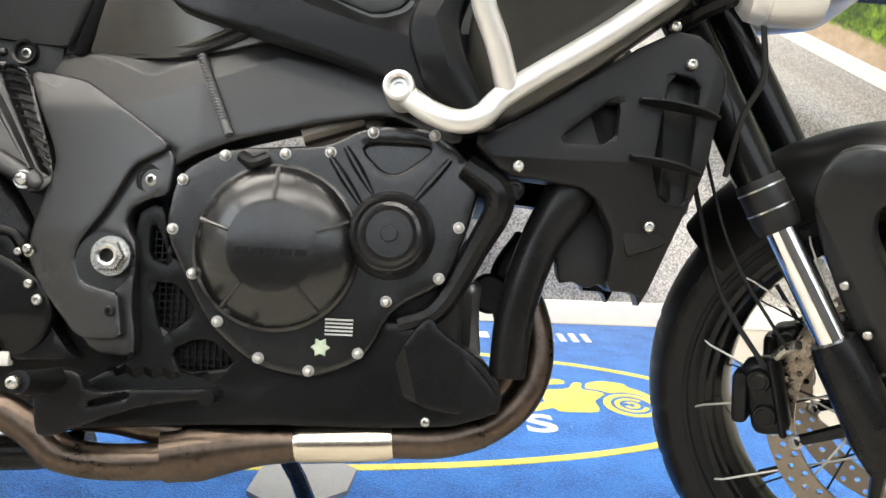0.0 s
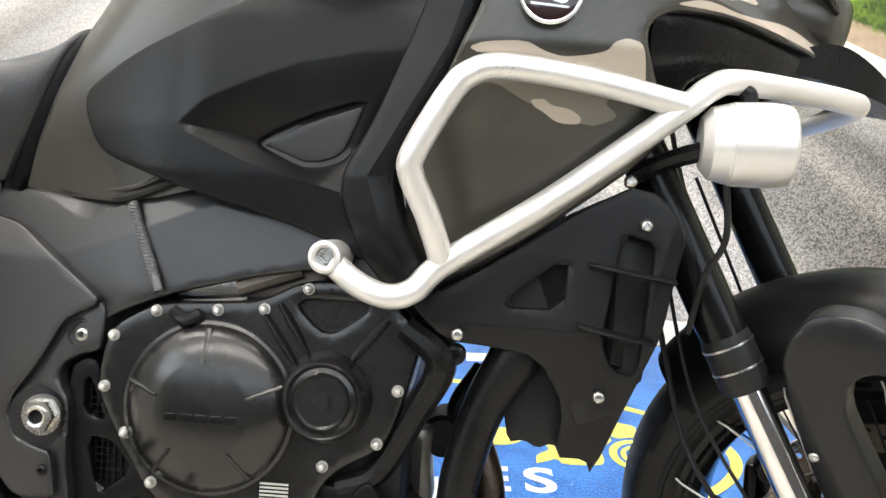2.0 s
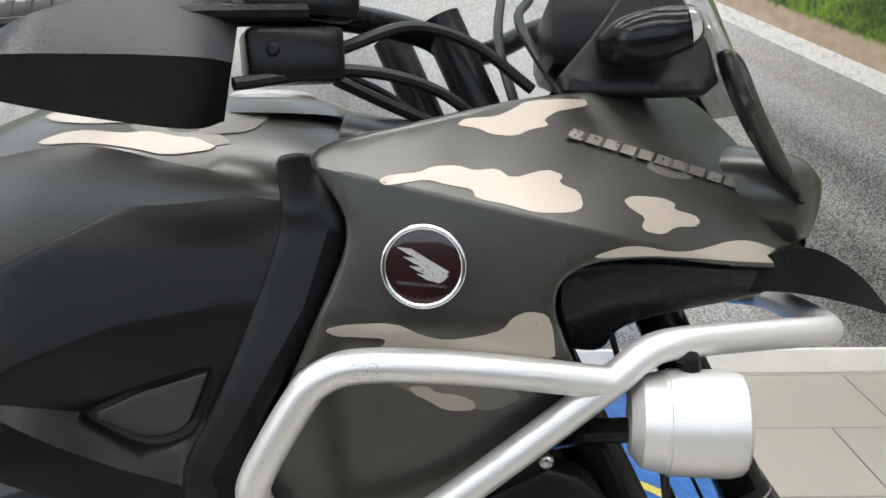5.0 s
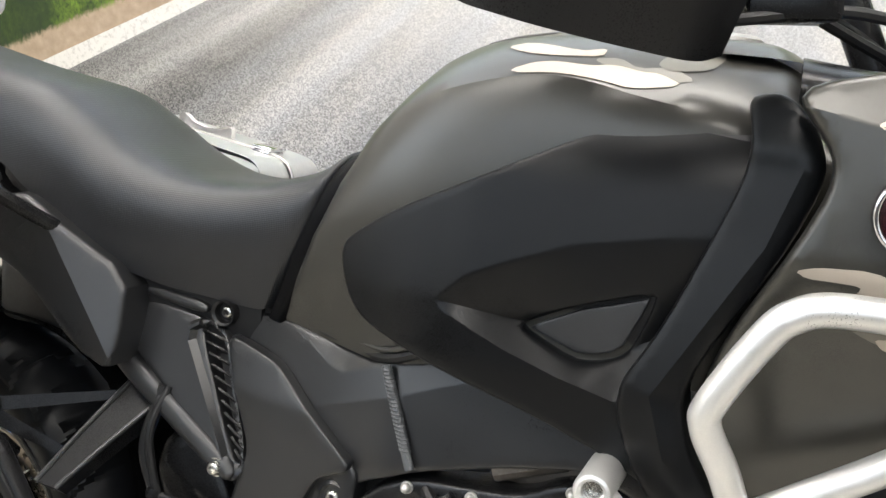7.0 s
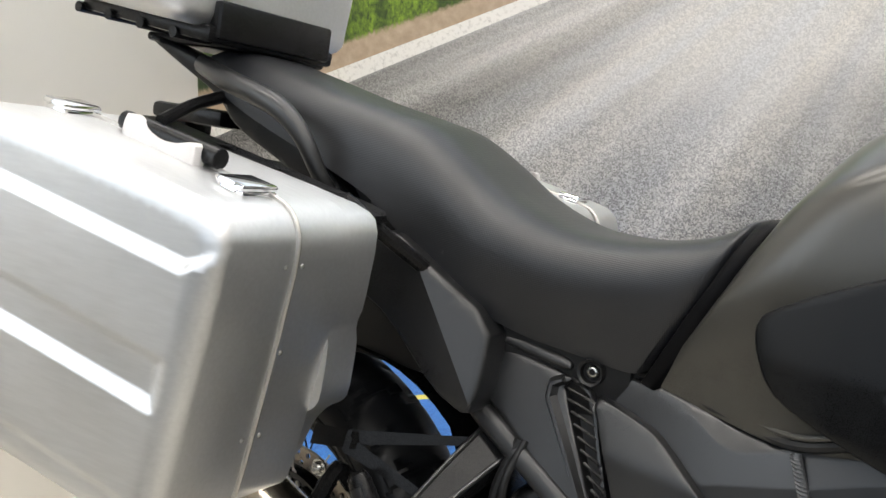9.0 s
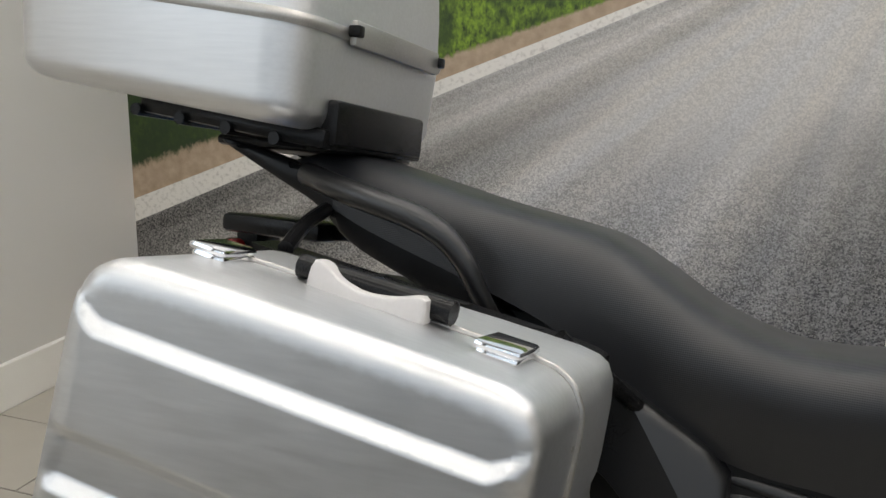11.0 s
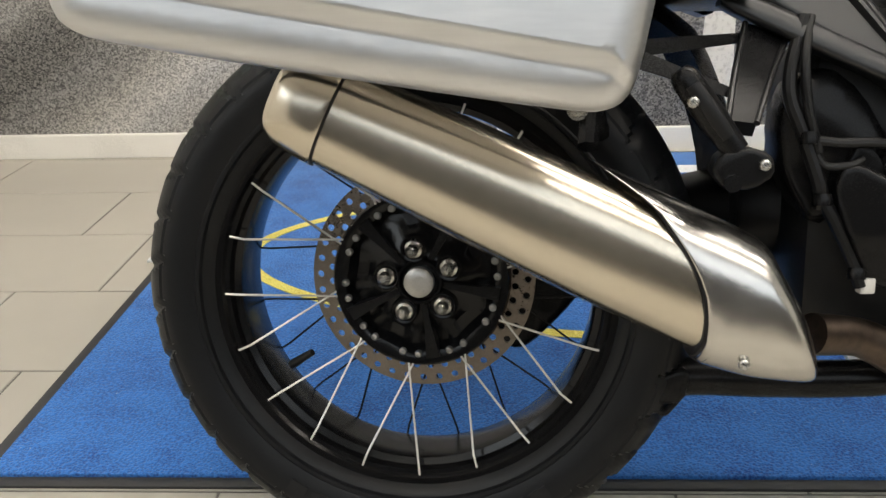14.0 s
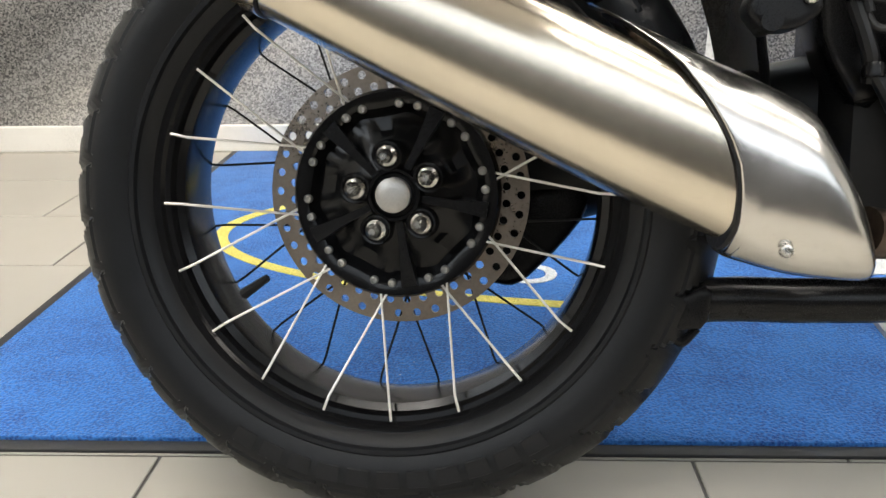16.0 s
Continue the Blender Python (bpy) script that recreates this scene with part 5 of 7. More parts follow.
# Dark filler strip added below the seat edge; it keeps the gap black.
part("seat_gap_fill", skin([(0.14, 0.865), (0.198, 0.835), (0.25, 0.816), (0.292, 0.789), (0.337, 0.765), (0.441, 0.75), (0.545, 0.74), (0.545, 0.70), (0.44, 0.70), (0.33, 0.715), (0.28, 0.74), (0.20, 0.80), (0.14, 0.83)], lambda u, w: -0.112 + 0.032 * min(1.0, max(0.0, (u - 0.2) / 0.15)), 0.03, 0.004, 0.02, 1), HOSEGAP, bike, "black filler strip under the seat edge", drawn=False)
part("seat_piping", loft(rings, 2), NOSE, bike, "black rubber edge of the seat nose", 60)
# These boxes also serve as dark filler under the seat.
bm = box((-0.22, -0.085, 0.80), (0.30, 0.085, 0.86), 0.02)
add_box(bm, (0.10, -0.09, 0.64), (0.50, 0.09, 0.78), 0.02)
part("subframe_tray", bm, HOSEGAP, bike, "black under-seat tray")

# ---- tank
def tank_ring(u, top, shoulder, half_s, half_b, shear, low, half_low):
    """Flanks drawn in to a waist below, a creased shoulder and a gently domed top."""
    rise = shoulder - low
    side = [(-half_low, low), (-half_low * 0.55 - half_b * 0.45, low + 0.22 * rise), (-half_b * 0.995, low + 0.5 * rise), (-(half_b + half_s) / 2 - 0.006, low + 0.80 * rise), (-half_s - 0.004, shoulder - 0.012), (-half_s, shoulder)]
    dome = [(-half_s * c, shoulder + (top - shoulder) * (1 - c ** 2.2)) for c in (0.9, 0.75, 0.5, 0.25)]
    half = side + dome
    ring = half + [(0.0, top)] + [(-y, z) for y, z in reversed(half)]
    return [(u + shear * (z - top), y, z) for y, z in ring]


rings = [tank_ring(*r) for r in ((0.604, 0.886, 0.860, 0.080, 0.100, 0.46, 0.714, 0.082), (0.624, 0.945, 0.905, 0.108, 0.126, 0.44, 0.711, 0.090), (0.672, 1.008, 0.945, 0.134, 0.146, 0.30, 0.701, 0.106), (0.735, 1.036, 0.974, 0.150, 0.158, 0.16, 0.700, 0.145),
                                 (0.815, 1.046, 0.988, 0.158, 0.164, 0.0, 0.725, 0.158), (0.905, 1.046, 0.972, 0.162, 0.166, 0.0, 0.725, 0.160), (1.0, 1.030, 0.955, 0.155, 0.162, 0.0, 0.725, 0.155), (1.08, 0.985, 0.93, 0.13, 0.15, 0.0, 0.725, 0.145))]
bm = loft(rings, 6)
bmesh.ops.triangulate(bm, faces=bm.faces[:])
tank_tree = BVHTree.FromBMesh(bm)
part("fuel_tank", bm, OLIVE, bike, "olive grey lacquered fuel tank with a creased shoulder", 28)
part("filler_surround", lathe([(0.052, 0.002), (0.056, -0.004), (0.066, -0.005), (0.078, 0.0), (0.095, 0.012)], 56, Matrix.Translation((0.945, 0.0, 1.034)) @ pose(0, 0, 0, -90, 0, 0)), OLIVE, bike)
part("filler_cap", lathe([(0.0, -0.014), (0.040, -0.013), (0.046, -0.009), (0.048, 0.004)], 48, Matrix.Translation((0.945, 0, 1.036)) @ pose(0, 0, 0, -90, 0, 0)), BARE, bike, "pale metal filler cap")
part("dash_pad", loft([hump(1.03, 1.03, 0.96, 0.11, 2.6), hump(1.10, 1.02, 0.95, 0.12, 2.6), hump(1.17, 1.02, 0.95, 0.10, 2.6)], 3), BLACK, bike, "black dash pad ahead of the tank", 50)
WAIST = [(0.510, -0.078, 0.723), (0.532, -0.084, 0.721), (0.556, -0.090, 0.718), (0.580, -0.096, 0.715), (0.630, -0.114, 0.709), (0.669, -0.132, 0.708), (0.697, -0.146, 0.713), (0.726, -0.153, 0.724), (0.75, -0.157, 0.735)]
# Black tube that draws the dark gap between tank and frame.
part("tank_base_gap", tube(WAIST, 0.0055, 8), HOSEGAP, bike, drawn=False)
part("tank_lip", tube([(u, v - 0.0035, w + 0.009) for u, v, w in WAIST], 0.0032, 8), OLIVE, bike, "rolled lower lip of the tank", drawn=False)


def top_patch(outline, material, lift=0.0009):
    """A camouflage patch lying on top of the tank, given in plan."""
    loop = even(np.array(rounded(outline, 1)), 0.008)
    bm = bmesh.new()
    pts = [Vector(q) for q in loop]
    es = [(i, (i + 1) % len(loop)) for i in range(len(loop))]
    (x0, y0), (x1, y1) = loop.min(0), loop.max(0)
    for x in np.arange(x0, x1, 0.008):
        for y in np.arange(y0, y1, 0.008):
            if inside(loop, x, y) and gap_to(loop, x, y) > 0.003:
                pts.append(Vector((x, y)))
    vs, _, fs, *_ = delaunay_2d_cdt(pts, es, [], 0, 1e-6)
    made = []
    for q in vs:
        place, normal, *_ = tank_tree.ray_cast(Vector((q[0], q[1], 2.0)), Vector((0, 0, -1)))
        made.append(bm.verts.new(place + lift * (normal if normal.z > 0 else -normal) if place else (q[0], q[1], 0.9)))
    for tri in fs:
        c = sum((Vector(vs[i]) for i in tri), Vector((0, 0))) / 3
        if inside(loop, *c):
            bm.faces.new([made[i] for i in tri])
    for v in [v for v in made if not v.link_faces]:
        bm.verts.remove(v)
    return part("camouflage_patch", bm, material, bike, "beige camouflage patch" if material is BEIGE else "grey camouflage patch", 60)


top_patch([(0.768, -0.146), (0.797, -0.138), (0.843, -0.143), (0.866, -0.135), (0.893, -0.137), (0.907, -0.134), (0.932, -0.142), (0.887, -0.158), (0.863, -0.157), (0.839, -0.157), (0.805, -0.155), (0.782, -0.153)], BEIGE)
top_patch([(0.749, -0.095), (0.773, -0.093), (0.829, -0.122), (0.854, -0.110), (0.853, -0.127), (0.809, -0.130), (0.771, -0.118)], BEIGE)
top_patch([(0.844, -0.131), (0.869, -0.124), (0.888, -0.134), (0.917, -0.123), (0.941, -0.133), (0.923, -0.141), (0.892, -0.142), (0.865, -0.142)], GREYC, 0.0007)
top_patch([(0.907, -0.112), (0.921, -0.09), (0.949, -0.072), (0.964, -0.086), (0.951, -0.118), (0.922, -0.128), (0.904, -0.126)], GREYC, 0.0011)
top_patch([(0.70, -0.03), (0.75, -0.06), (0.79, -0.05), (0.77, 0.0), (0.72, 0.02)], GREYC)

# ---- black tank side panel with a scooped recess and a grey inlay
ARC = [(0.752, 0.789), (0.780, 0.815), (0.815, 0.831), (0.875, 0.855), (0.947, 0.870), (1.0, 0.876)]
VALLEY = [(0.752, 0.788), (0.838, 0.776), (0.888, 0.753), (0.921, 0.760), (0.96, 0.79)]
LIP = [(0.752, 0.782), (0.820, 0.754), (0.871, 0.738), (0.923, 0.726), (0.96, 0.720)]
arc_w, valley_w, lip_w = heights(ARC), heights(VALLEY), heights(LIP)


INLAY = [(0.838, 0.7715), (0.846, 0.7775), (0.883, 0.796), (0.941, 0.8155), (0.936, 0.800), (0.923, 0.771), (0.914, 0.763), (0.898, 0.757), (0.880, 0.756)]
INLAY_GAP = np.array([(0.829, 0.772), (0.839, 0.7795), (0.879, 0.800), (0.948, 0.8225), (0.942, 0.800), (0.929, 0.768), (0.919, 0.758), (0.900, 0.751), (0.878, 0.750)])


def inlay_depth(u, w):
    return -0.1685 - 0.14 * (w - 0.773) + 0.04 * (0.93 - u)


def panel_depth(u, w):
    """Bulges out towards the scoop's upper edge, sinks to a valley and comes back on a narrow ledge that faces up."""
    a, v, l = arc_w(u), valley_w(u), lip_w(u)
    d = 1.0 * max(0.0, w - (0.966 - 0.125 * (u - 0.908))) - 0.190 + 1.3 * max(0.80 - u, 0) ** 2 + 0.10 * max(0.0, w - a) + 0.5 * max(0.0, w - 0.90) ** 2 / 0.1 + 0.10 * max(0.0, min(l, 0.74) - w)
    deep = 0.024 * min(1.0, max(0.0, (u - 0.752) / 0.085))
    if v <= w < a:
        d += deep * ((a - w) / (a - v)) ** 1.2
    elif l < w < v:
        d += deep * (w - l) / (v - l)
    return d


PANEL = [(0.637, 0.795), (0.633, 0.812), (0.639, 0.827), (0.690, 0.860), (0.811, 0.918), (0.908, 0.967), (0.950, 0.986), (0.998, 0.994), (1.018, 0.975), (1.012, 0.93), (0.966, 0.80), (0.930, 0.735), (0.955, 0.672), (0.985, 0.640), (0.925, 0.672), (0.853, 0.697), (0.735, 0.729), (0.668, 0.752), (0.650, 0.769)]
part("tank_side_panel", skin(PANEL, panel_depth, 0.03, 0.004, 0.006, 1, holes=[INLAY_GAP.tolist()], creases=(ARC[:-1], VALLEY[:-1], LIP[:-1], [(0.908, 0.966), (1.012, 0.953)])), SATIN, bike, "satin black scooped tank side panel", 24, drawn=False)
# Black sheet behind the inlay puts the gap's shade into colour.
part("inlay_gap_sheet", skin([(0.815, 0.765), (0.835, 0.79), (0.95, 0.835), (0.955, 0.80), (0.93, 0.745), (0.87, 0.738)], lambda u, w: inlay_depth(u, w) + 0.007, 0.004, 0.0, 0.012, 0), HOSEGAP, bike, drawn=False)
part("panel_inlay", skin(INLAY, inlay_depth, 0.010, 0.002, 0.008, 0), GREYP, bike, "dark grey inlay plate", 50, drawn=False)
COLUMN = [(0.999, 0.990), (1.027, 0.994), (1.052, 0.972), (1.066, 0.935), (1.043, 0.870), (0.978, 0.754), (0.990, 0.70), (1.018, 0.655), (1.03, 0.625), (0.985, 0.622), (0.948, 0.665), (0.922, 0.735), (0.957, 0.798), (1.004, 0.92), (1.008, 0.955)]
RIDGE = [(1.035, 0.985), (1.047, 0.935), (1.028, 0.875), (0.955, 0.742), (0.972, 0.69), (1.0, 0.645)]


def column_depth(u, w):
    near_ridge = max(tent(u, w, a, b, 0.060) for a, b in zip(RIDGE, RIDGE[1:]))
    return -0.1935 - 0.016 * near_ridge + 0.30 * max(w - 0.95, 0) + 0.15 * max(0, 0.70 - w)


part("panel_pillar", skin(COLUMN, column_depth, 0.05, 0.005, 0.008, 2, creases=(RIDGE[1:-1],)), SATIN, bike, "satin black pillar trim beside the tank", 24, drawn=False)


# ---- camouflage shroud and nose
def shroud_depth(u, w):
    crease = 0.969 - 0.225 * (u - 1.04)
    return -0.25 + 1.4 * max(u - 1.1, 0) ** 2 + 0.75 * max(w - crease, 0) + 0.42 * max(0.85 - w, 0) + 0.15 * max(0, 1.06 - u)


SHROUD = [(1.020, 0.984), (1.108, 1.006), (1.196, 1.030), (1.270, 1.041), (1.356, 1.046), (1.380, 1.035), (1.440, 0.985), (1.488, 0.928), (1.496, 0.888), (1.470, 0.878), (1.392, 0.886), (1.303, 0.899), (1.246, 0.896), (1.223, 0.881),
          (1.220, 0.86), (1.236, 0.82), (1.262, 0.768), (1.128, 0.687), (1.010, 0.618), (0.985, 0.68), (0.985, 0.75), (1.058, 0.90), (1.06, 0.935)]
SHROUD_FOLD = [(1.02, 0.9735), (1.46, 0.8745)]
for s in (1, -1):
    bm = skin(SHROUD, shroud_depth, 0.02, 0.005, 0.011, creases=(SHROUD_FOLD,))
    if s < 0:
        bm.transform(Matrix.Diagonal((1, -1, 1, 1)))
    part("side_shroud", bm, OLIVE, bike, "olive grey side shroud", 40)


def shroud_patch(outline, material, lift=0.0007, name="camouflage_patch", label="beige camouflage patch", times=2, step=0.009):
    bm = skin(outline, lambda u, w: shroud_depth(u, w) - lift, 0.002, 0.0, step, times, creases=(SHROUD_FOLD,))
    return part(name, bm, material, bike, label, 40)


shroud_patch([(1.084, 0.960), (1.091, 0.964), (1.114, 0.966), (1.124, 0.971), (1.143, 0.972), (1.156, 0.968), (1.174, 0.970), (1.185, 0.962), (1.214, 0.970), (1.228, 0.965), (1.223, 0.959), (1.241, 0.952), (1.243, 0.940), (1.233, 0.936), (1.204, 0.936), (1.183, 0.942),
              (1.157, 0.947), (1.155, 0.954), (1.135, 0.957), (1.120, 0.961), (1.102, 0.958), (1.089, 0.956)], BEIGE, times=1)
shroud_patch([(1.141, 1.004), (1.148, 1.010), (1.173, 1.012), (1.187, 1.019), (1.199, 1.027), (1.251, 1.032), (1.254, 1.026), (1.240, 1.022), (1.225, 1.019), (1.213, 1.011), (1.218, 1.006), (1.201, 1.002), (1.189, 0.996), (1.169, 0.997), (1.158, 1.002)], BEIGE, times=1)
shroud_patch([(1.279, 0.945), (1.288, 0.949), (1.317, 0.947), (1.330, 0.942), (1.327, 0.937), (1.349, 0.932), (1.354, 0.926), (1.347, 0.922), (1.327, 0.923), (1.313, 0.917), (1.297, 0.920), (1.293, 0.924), (1.298, 0.931), (1.284, 0.939)], BEIGE, times=1)
shroud_patch([(1.042, 0.846), (1.058, 0.851), (1.097, 0.853), (1.118, 0.843), (1.136, 0.839), (1.161, 0.842), (1.180, 0.847), (1.186, 0.856), (1.199, 0.861), (1.214, 0.858), (1.219, 0.847), (1.223, 0.817), (1.162, 0.824), (1.106, 0.827), (1.075, 0.829), (1.088, 0.834), (1.090, 0.840),
              (1.071, 0.841), (1.051, 0.841)], BEIGE, times=1)
shroud_patch([(1.106, 0.799), (1.121, 0.800), (1.128, 0.794), (1.146, 0.792), (1.159, 0.785), (1.159, 0.778), (1.146, 0.777), (1.133, 0.779), (1.120, 0.788), (1.111, 0.792)], BEIGE, times=1)
shroud_patch([(1.243, 0.900), (1.283, 0.911), (1.330, 0.901), (1.400, 0.911), (1.462, 0.893), (1.457, 0.884), (1.40, 0.890), (1.352, 0.896), (1.30, 0.901)], BEIGE)
shroud_patch([(1.03, 0.81), (1.07, 0.815), (1.10, 0.797), (1.14, 0.786), (1.17, 0.775), (1.20, 0.787), (1.18, 0.80), (1.20, 0.81), (1.05, 0.822)], GREYC, 0.0004, label="grey camouflage patch")
shroud_patch([(1.30, 0.975), (1.33, 0.983), (1.36, 0.972), (1.35, 0.962), (1.32, 0.965)], GREYC, 0.0004, label="grey camouflage patch")
# model lettering as plain bars, following its slant
letter_u = heights([(0.0, 1.2324), (0.31, 1.2856), (0.606, 1.3407), (1.0, 1.4295)])
for k in range(11):
    u0, u1 = letter_u(k / 11), letter_u((k + 0.78) / 11)
    z0, z1 = 0.9966 - 0.243 * (u0 - 1.2324), 0.9966 - 0.243 * (u1 - 1.2324)
    shroud_patch([(u0, z0), (u0 + 0.0055, z0 + 0.0075), (u1 + 0.0055, z1 + 0.0075), (u1, z1)], LIGHTBAR, 0.0042, "lettering_bar", "silver lettering bar", 0, 0.004)
# round emblem
em = Matrix.Translation((1.124, -0.2600, 0.915)) @ pose(0, 0, 0, 4, 0, 3) @ Matrix.Scale(0.94, 4)
emblem = part("emblem", lathe([(0.0, -0.006), (0.022, -0.0055), (0.0275, -0.0045)], 48, em), RED, bike, "dark red domed round emblem", drawn=False)
bm = tube([tuple(em @ Vector((0.0295 * math.cos(a), -0.0045, 0.0295 * math.sin(a)))) for a in np.linspace(0, 2 * math.pi, 49)], 0.0022, 10, 0, caps=False)
part("emblem_rim", bm, CHROME, emblem, "chrome rim", 70)
bm = lathe([(0.0, -0.003), (0.0295, -0.003), (0.0305, 0.012)], 40, em)
part("emblem_base", bm, RED, emblem)


for tip, root, wide in (((-0.019, 0.0145), (0.0190, -0.0045), 0.0020), ((-0.0145, 0.0075), (0.0185, -0.0075), 0.0020), ((-0.0105, 0.0010), (0.0165, -0.0095), 0.0018), ((-0.0045, -0.0050), (0.0140, -0.0110), 0.0014)):
    (a, b), (c, d) = tip, root
    part("emblem_feather", prism([(a, b), (a + 0.010, b - 0.0010), (c, d + 0.6 * wide), (c - 0.002, d - 0.4 * wide), (a + 0.007, b - 0.0042)], -0.0071, -0.0052, em), SILVER, emblem, "silver feather")
part("emblem_bar", prism([(-0.0200, -0.0105), (0.0180, -0.0135), (0.0175, -0.0155), (-0.0190, -0.0130)], -0.0062, -0.0045, em), ZINC, emblem, "silver bar")
# black beak and inner panel ahead of the shroud
for s in (1, -1):
    bm = skin([(1.223, 0.877), (1.234, 0.894), (1.277, 0.898), (1.392, 0.884), (1.48, 0.876), (1.45, 0.855), (1.324, 0.849), (1.279, 0.838), (1.267, 0.815), (1.231, 0.822)], lambda u, w: shroud_depth(u, w) + 0.010 + 0.3 * max(0, 0.89 - w), 0.03, 0.005, 0.012)
    bm.transform(Matrix.Diagonal((1, s, 1, 1)))
    part("shroud_underside", bm, BLACK, bike, "black inner shroud panel")
bm = loft([[(1.40, -0.10, 0.885), (1.40, 0.10, 0.885), (1.40, 0.10, 0.862), (1.40, -0.10, 0.862)], [(1.47, -0.075, 0.90), (1.47, 0.075, 0.90), (1.47, 0.07, 0.855), (1.47, -0.07, 0.855)],
           [(1.53, -0.05, 0.875), (1.53, 0.05, 0.875), (1.53, 0.045, 0.842), (1.53, -0.045, 0.842)], [(1.578, -0.018, 0.836), (1.578, 0.018, 0.836), (1.578, 0.015, 0.828), (1.578, -0.015, 0.828)]], 5)
part("beak", bm, BLACK, bike, "pointed black beak under the headlamp")
rings = [oval((1.30, 0, 0.955), (1, 0, 0), 0.10, 0.045, 24), oval((1.40, 0, 0.95), (1, 0, -0.1), 0.072, 0.05, 24), oval((1.47, 0, 0.94), (1, 0, -0.2), 0.055, 0.05, 24), oval((1.50, 0, 0.935), (1, 0, -0.2), 0.03, 0.035, 24)]
part("nose_cowl", loft(rings, 4), OLIVE, bike, "olive grey nose cowl", 60)
for s in (-1, 1):
    bm = skin([(1.375, 1.082), (1.395, 1.078), (1.425, 1.02), (1.47, 0.955), (1.475, 0.935), (1.44, 0.97), (1.40, 1.02)], lambda u, w: -0.105 + 0.55 * max(0, u - 1.40), 0.02, 0.004, 0.012)
    bm.transform(Matrix.Diagonal((1, -s, 1, 1)))
    part("headlamp_lens", bm, LENS, bike, "smoked ribbed headlamp lens")
# windscreen, its black mount and turn signals
scr, _, sp = nodes_of("clear_screen")
sp.inputs["Transmission Weight"].default_value, sp.inputs["Roughness"].default_value, sp.inputs["Base Color"].default_value = 1.0, 0.03, (0.93, 0.97, 0.86, 1)
bm = bmesh.new()
rows = []
for k in range(9):
    z = 1.03 + 0.34 * k / 8
    half = 0.125 + 0.05 * math.sin(math.pi * k / 9)
    rows.append([bm.verts.new((1.43 - 0.45 * (z - 1.03) - 0.9 * (half * (2 * j / 12 - 1)) ** 2 * 2, half * (2 * j / 12 - 1), z)) for j in range(13)])
for a, b in zip(rows, rows[1:]):
    for j in range(12):
        bm.faces.new((a[j], a[j + 1], b[j + 1], b[j]))
bmesh.ops.solidify(bm, geom=bm.faces[:], thickness=0.0035)
screen = part("windscreen", bm, scr, bike, "clear curved windscreen")
screen.visible_shadow = False
for s in (-1, 1):
    bm = skin([(1.210, 1.044), (1.253, 1.100), (1.278, 1.140), (1.315, 1.140), (1.344, 1.094), (1.356, 1.046), (1.286, 1.042)], lambda u, w: -0.125 + 0.30 * max(0, w - 1.05) + 0.25 * max(0, u - 1.30), 0.03, 0.004, 0.012, 1)
    bm.transform(Matrix.Diagonal((1, -s, 1, 1)))
    part("screen_mount", bm, BLACK, bike, "black windscreen side mount", 30, drawn=False)
    bm = loft([oval((1.250, s * 0.135, 1.078), (1, 0, 0.2), 0.010, 0.010, 16), oval((1.268, s * 0.146, 1.082), (1, 0, 0.2), 0.018, 0.019, 16), oval((1.295, s * 0.150, 1.088), (1, 0, 0.2), 0.021, 0.021, 16),
               oval((1.318, s * 0.146, 1.094), (1, 0, 0.2), 0.018, 0.017, 16)], 4)
    part("turn_signal", bm, GLOSS, bike, "black turn signal housing", 60, drawn=False)
    bm = loft([oval((1.319, s * 0.146, 1.094), (1, 0, 0.2), 0.018, 0.017, 16), oval((1.329, s * 0.144, 1.097), (1, 0, 0.2), 0.013, 0.012, 16)], 2)
    part("signal_lens", bm, CHROME, bike, "clear signal lens", 60, drawn=False)

# ---- radiator side cover
RAD = [(0.998, 0.622), (1.041, 0.634), (1.208, 0.748), (1.248, 0.740), (1.275, 0.700), (1.266, 0.664), (1.255, 0.60), (1.236, 0.55), (1.197, 0.444), (1.190, 0.462), (1.157, 0.462), (1.163, 0.520), (1.134, 0.570), (1.085, 0.578), (1.038, 0.581)]


def rad_depth(u, w):
    """Flat above, folded back along a line that falls from the bolt to the lower edge; a shallow scoop behind."""
    d = -0.182
    d += 0.30 * max(0.0, (u - 1.235) - 0.22 * (w - 0.60))
    d += 0.30 * max(0.0, 0.600 - w)
    return d


SLOTS = [[(1.211, 0.700), (1.243, 0.692), (1.241, 0.66), (1.236, 0.60), (1.234, 0.556), (1.208, 0.562), (1.196, 0.592), (1.202, 0.64)]]
SCOOPHOLE = [(1.088, 0.619), (1.159, 0.677), (1.156, 0.620)]
for s in (1, -1):
    bm = skin(RAD, rad_depth, 0.035, 0.003, 0.010, 1, holes=[SCOOPHOLE, *SLOTS], creases=([(1.02, 0.600), (1.18, 0.600), (1.22, 0.600)], [(1.21, 0.49), (1.257, 0.70)]))
    bm.transform(Matrix.Diagonal((1, s, 1, 1)))
    part("radiator_cover", bm, RIBBED, bike, "black ribbed plastic radiator cover", 24, drawn=False)
    bm = skin([(1.085, 0.618), (1.16, 0.685), (1.256, 0.712), (1.258, 0.65), (1.246, 0.60), (1.238, 0.54), (1.185, 0.54), (1.17, 0.62)], lambda u, w: -0.160 - 0.012 * tent(u, w, (1.215, 0.69), (1.208, 0.57), 0.012), 0.01, 0.0, 0.012, 1)
    bm.transform(Matrix.Diagonal((1, s, 1, 1)))
    # Near-black backing added behind the slots so that nothing shows through.
    part("cover_lining", bm, DARKIN, bike, "dark lining behind the slots", drawn=False)
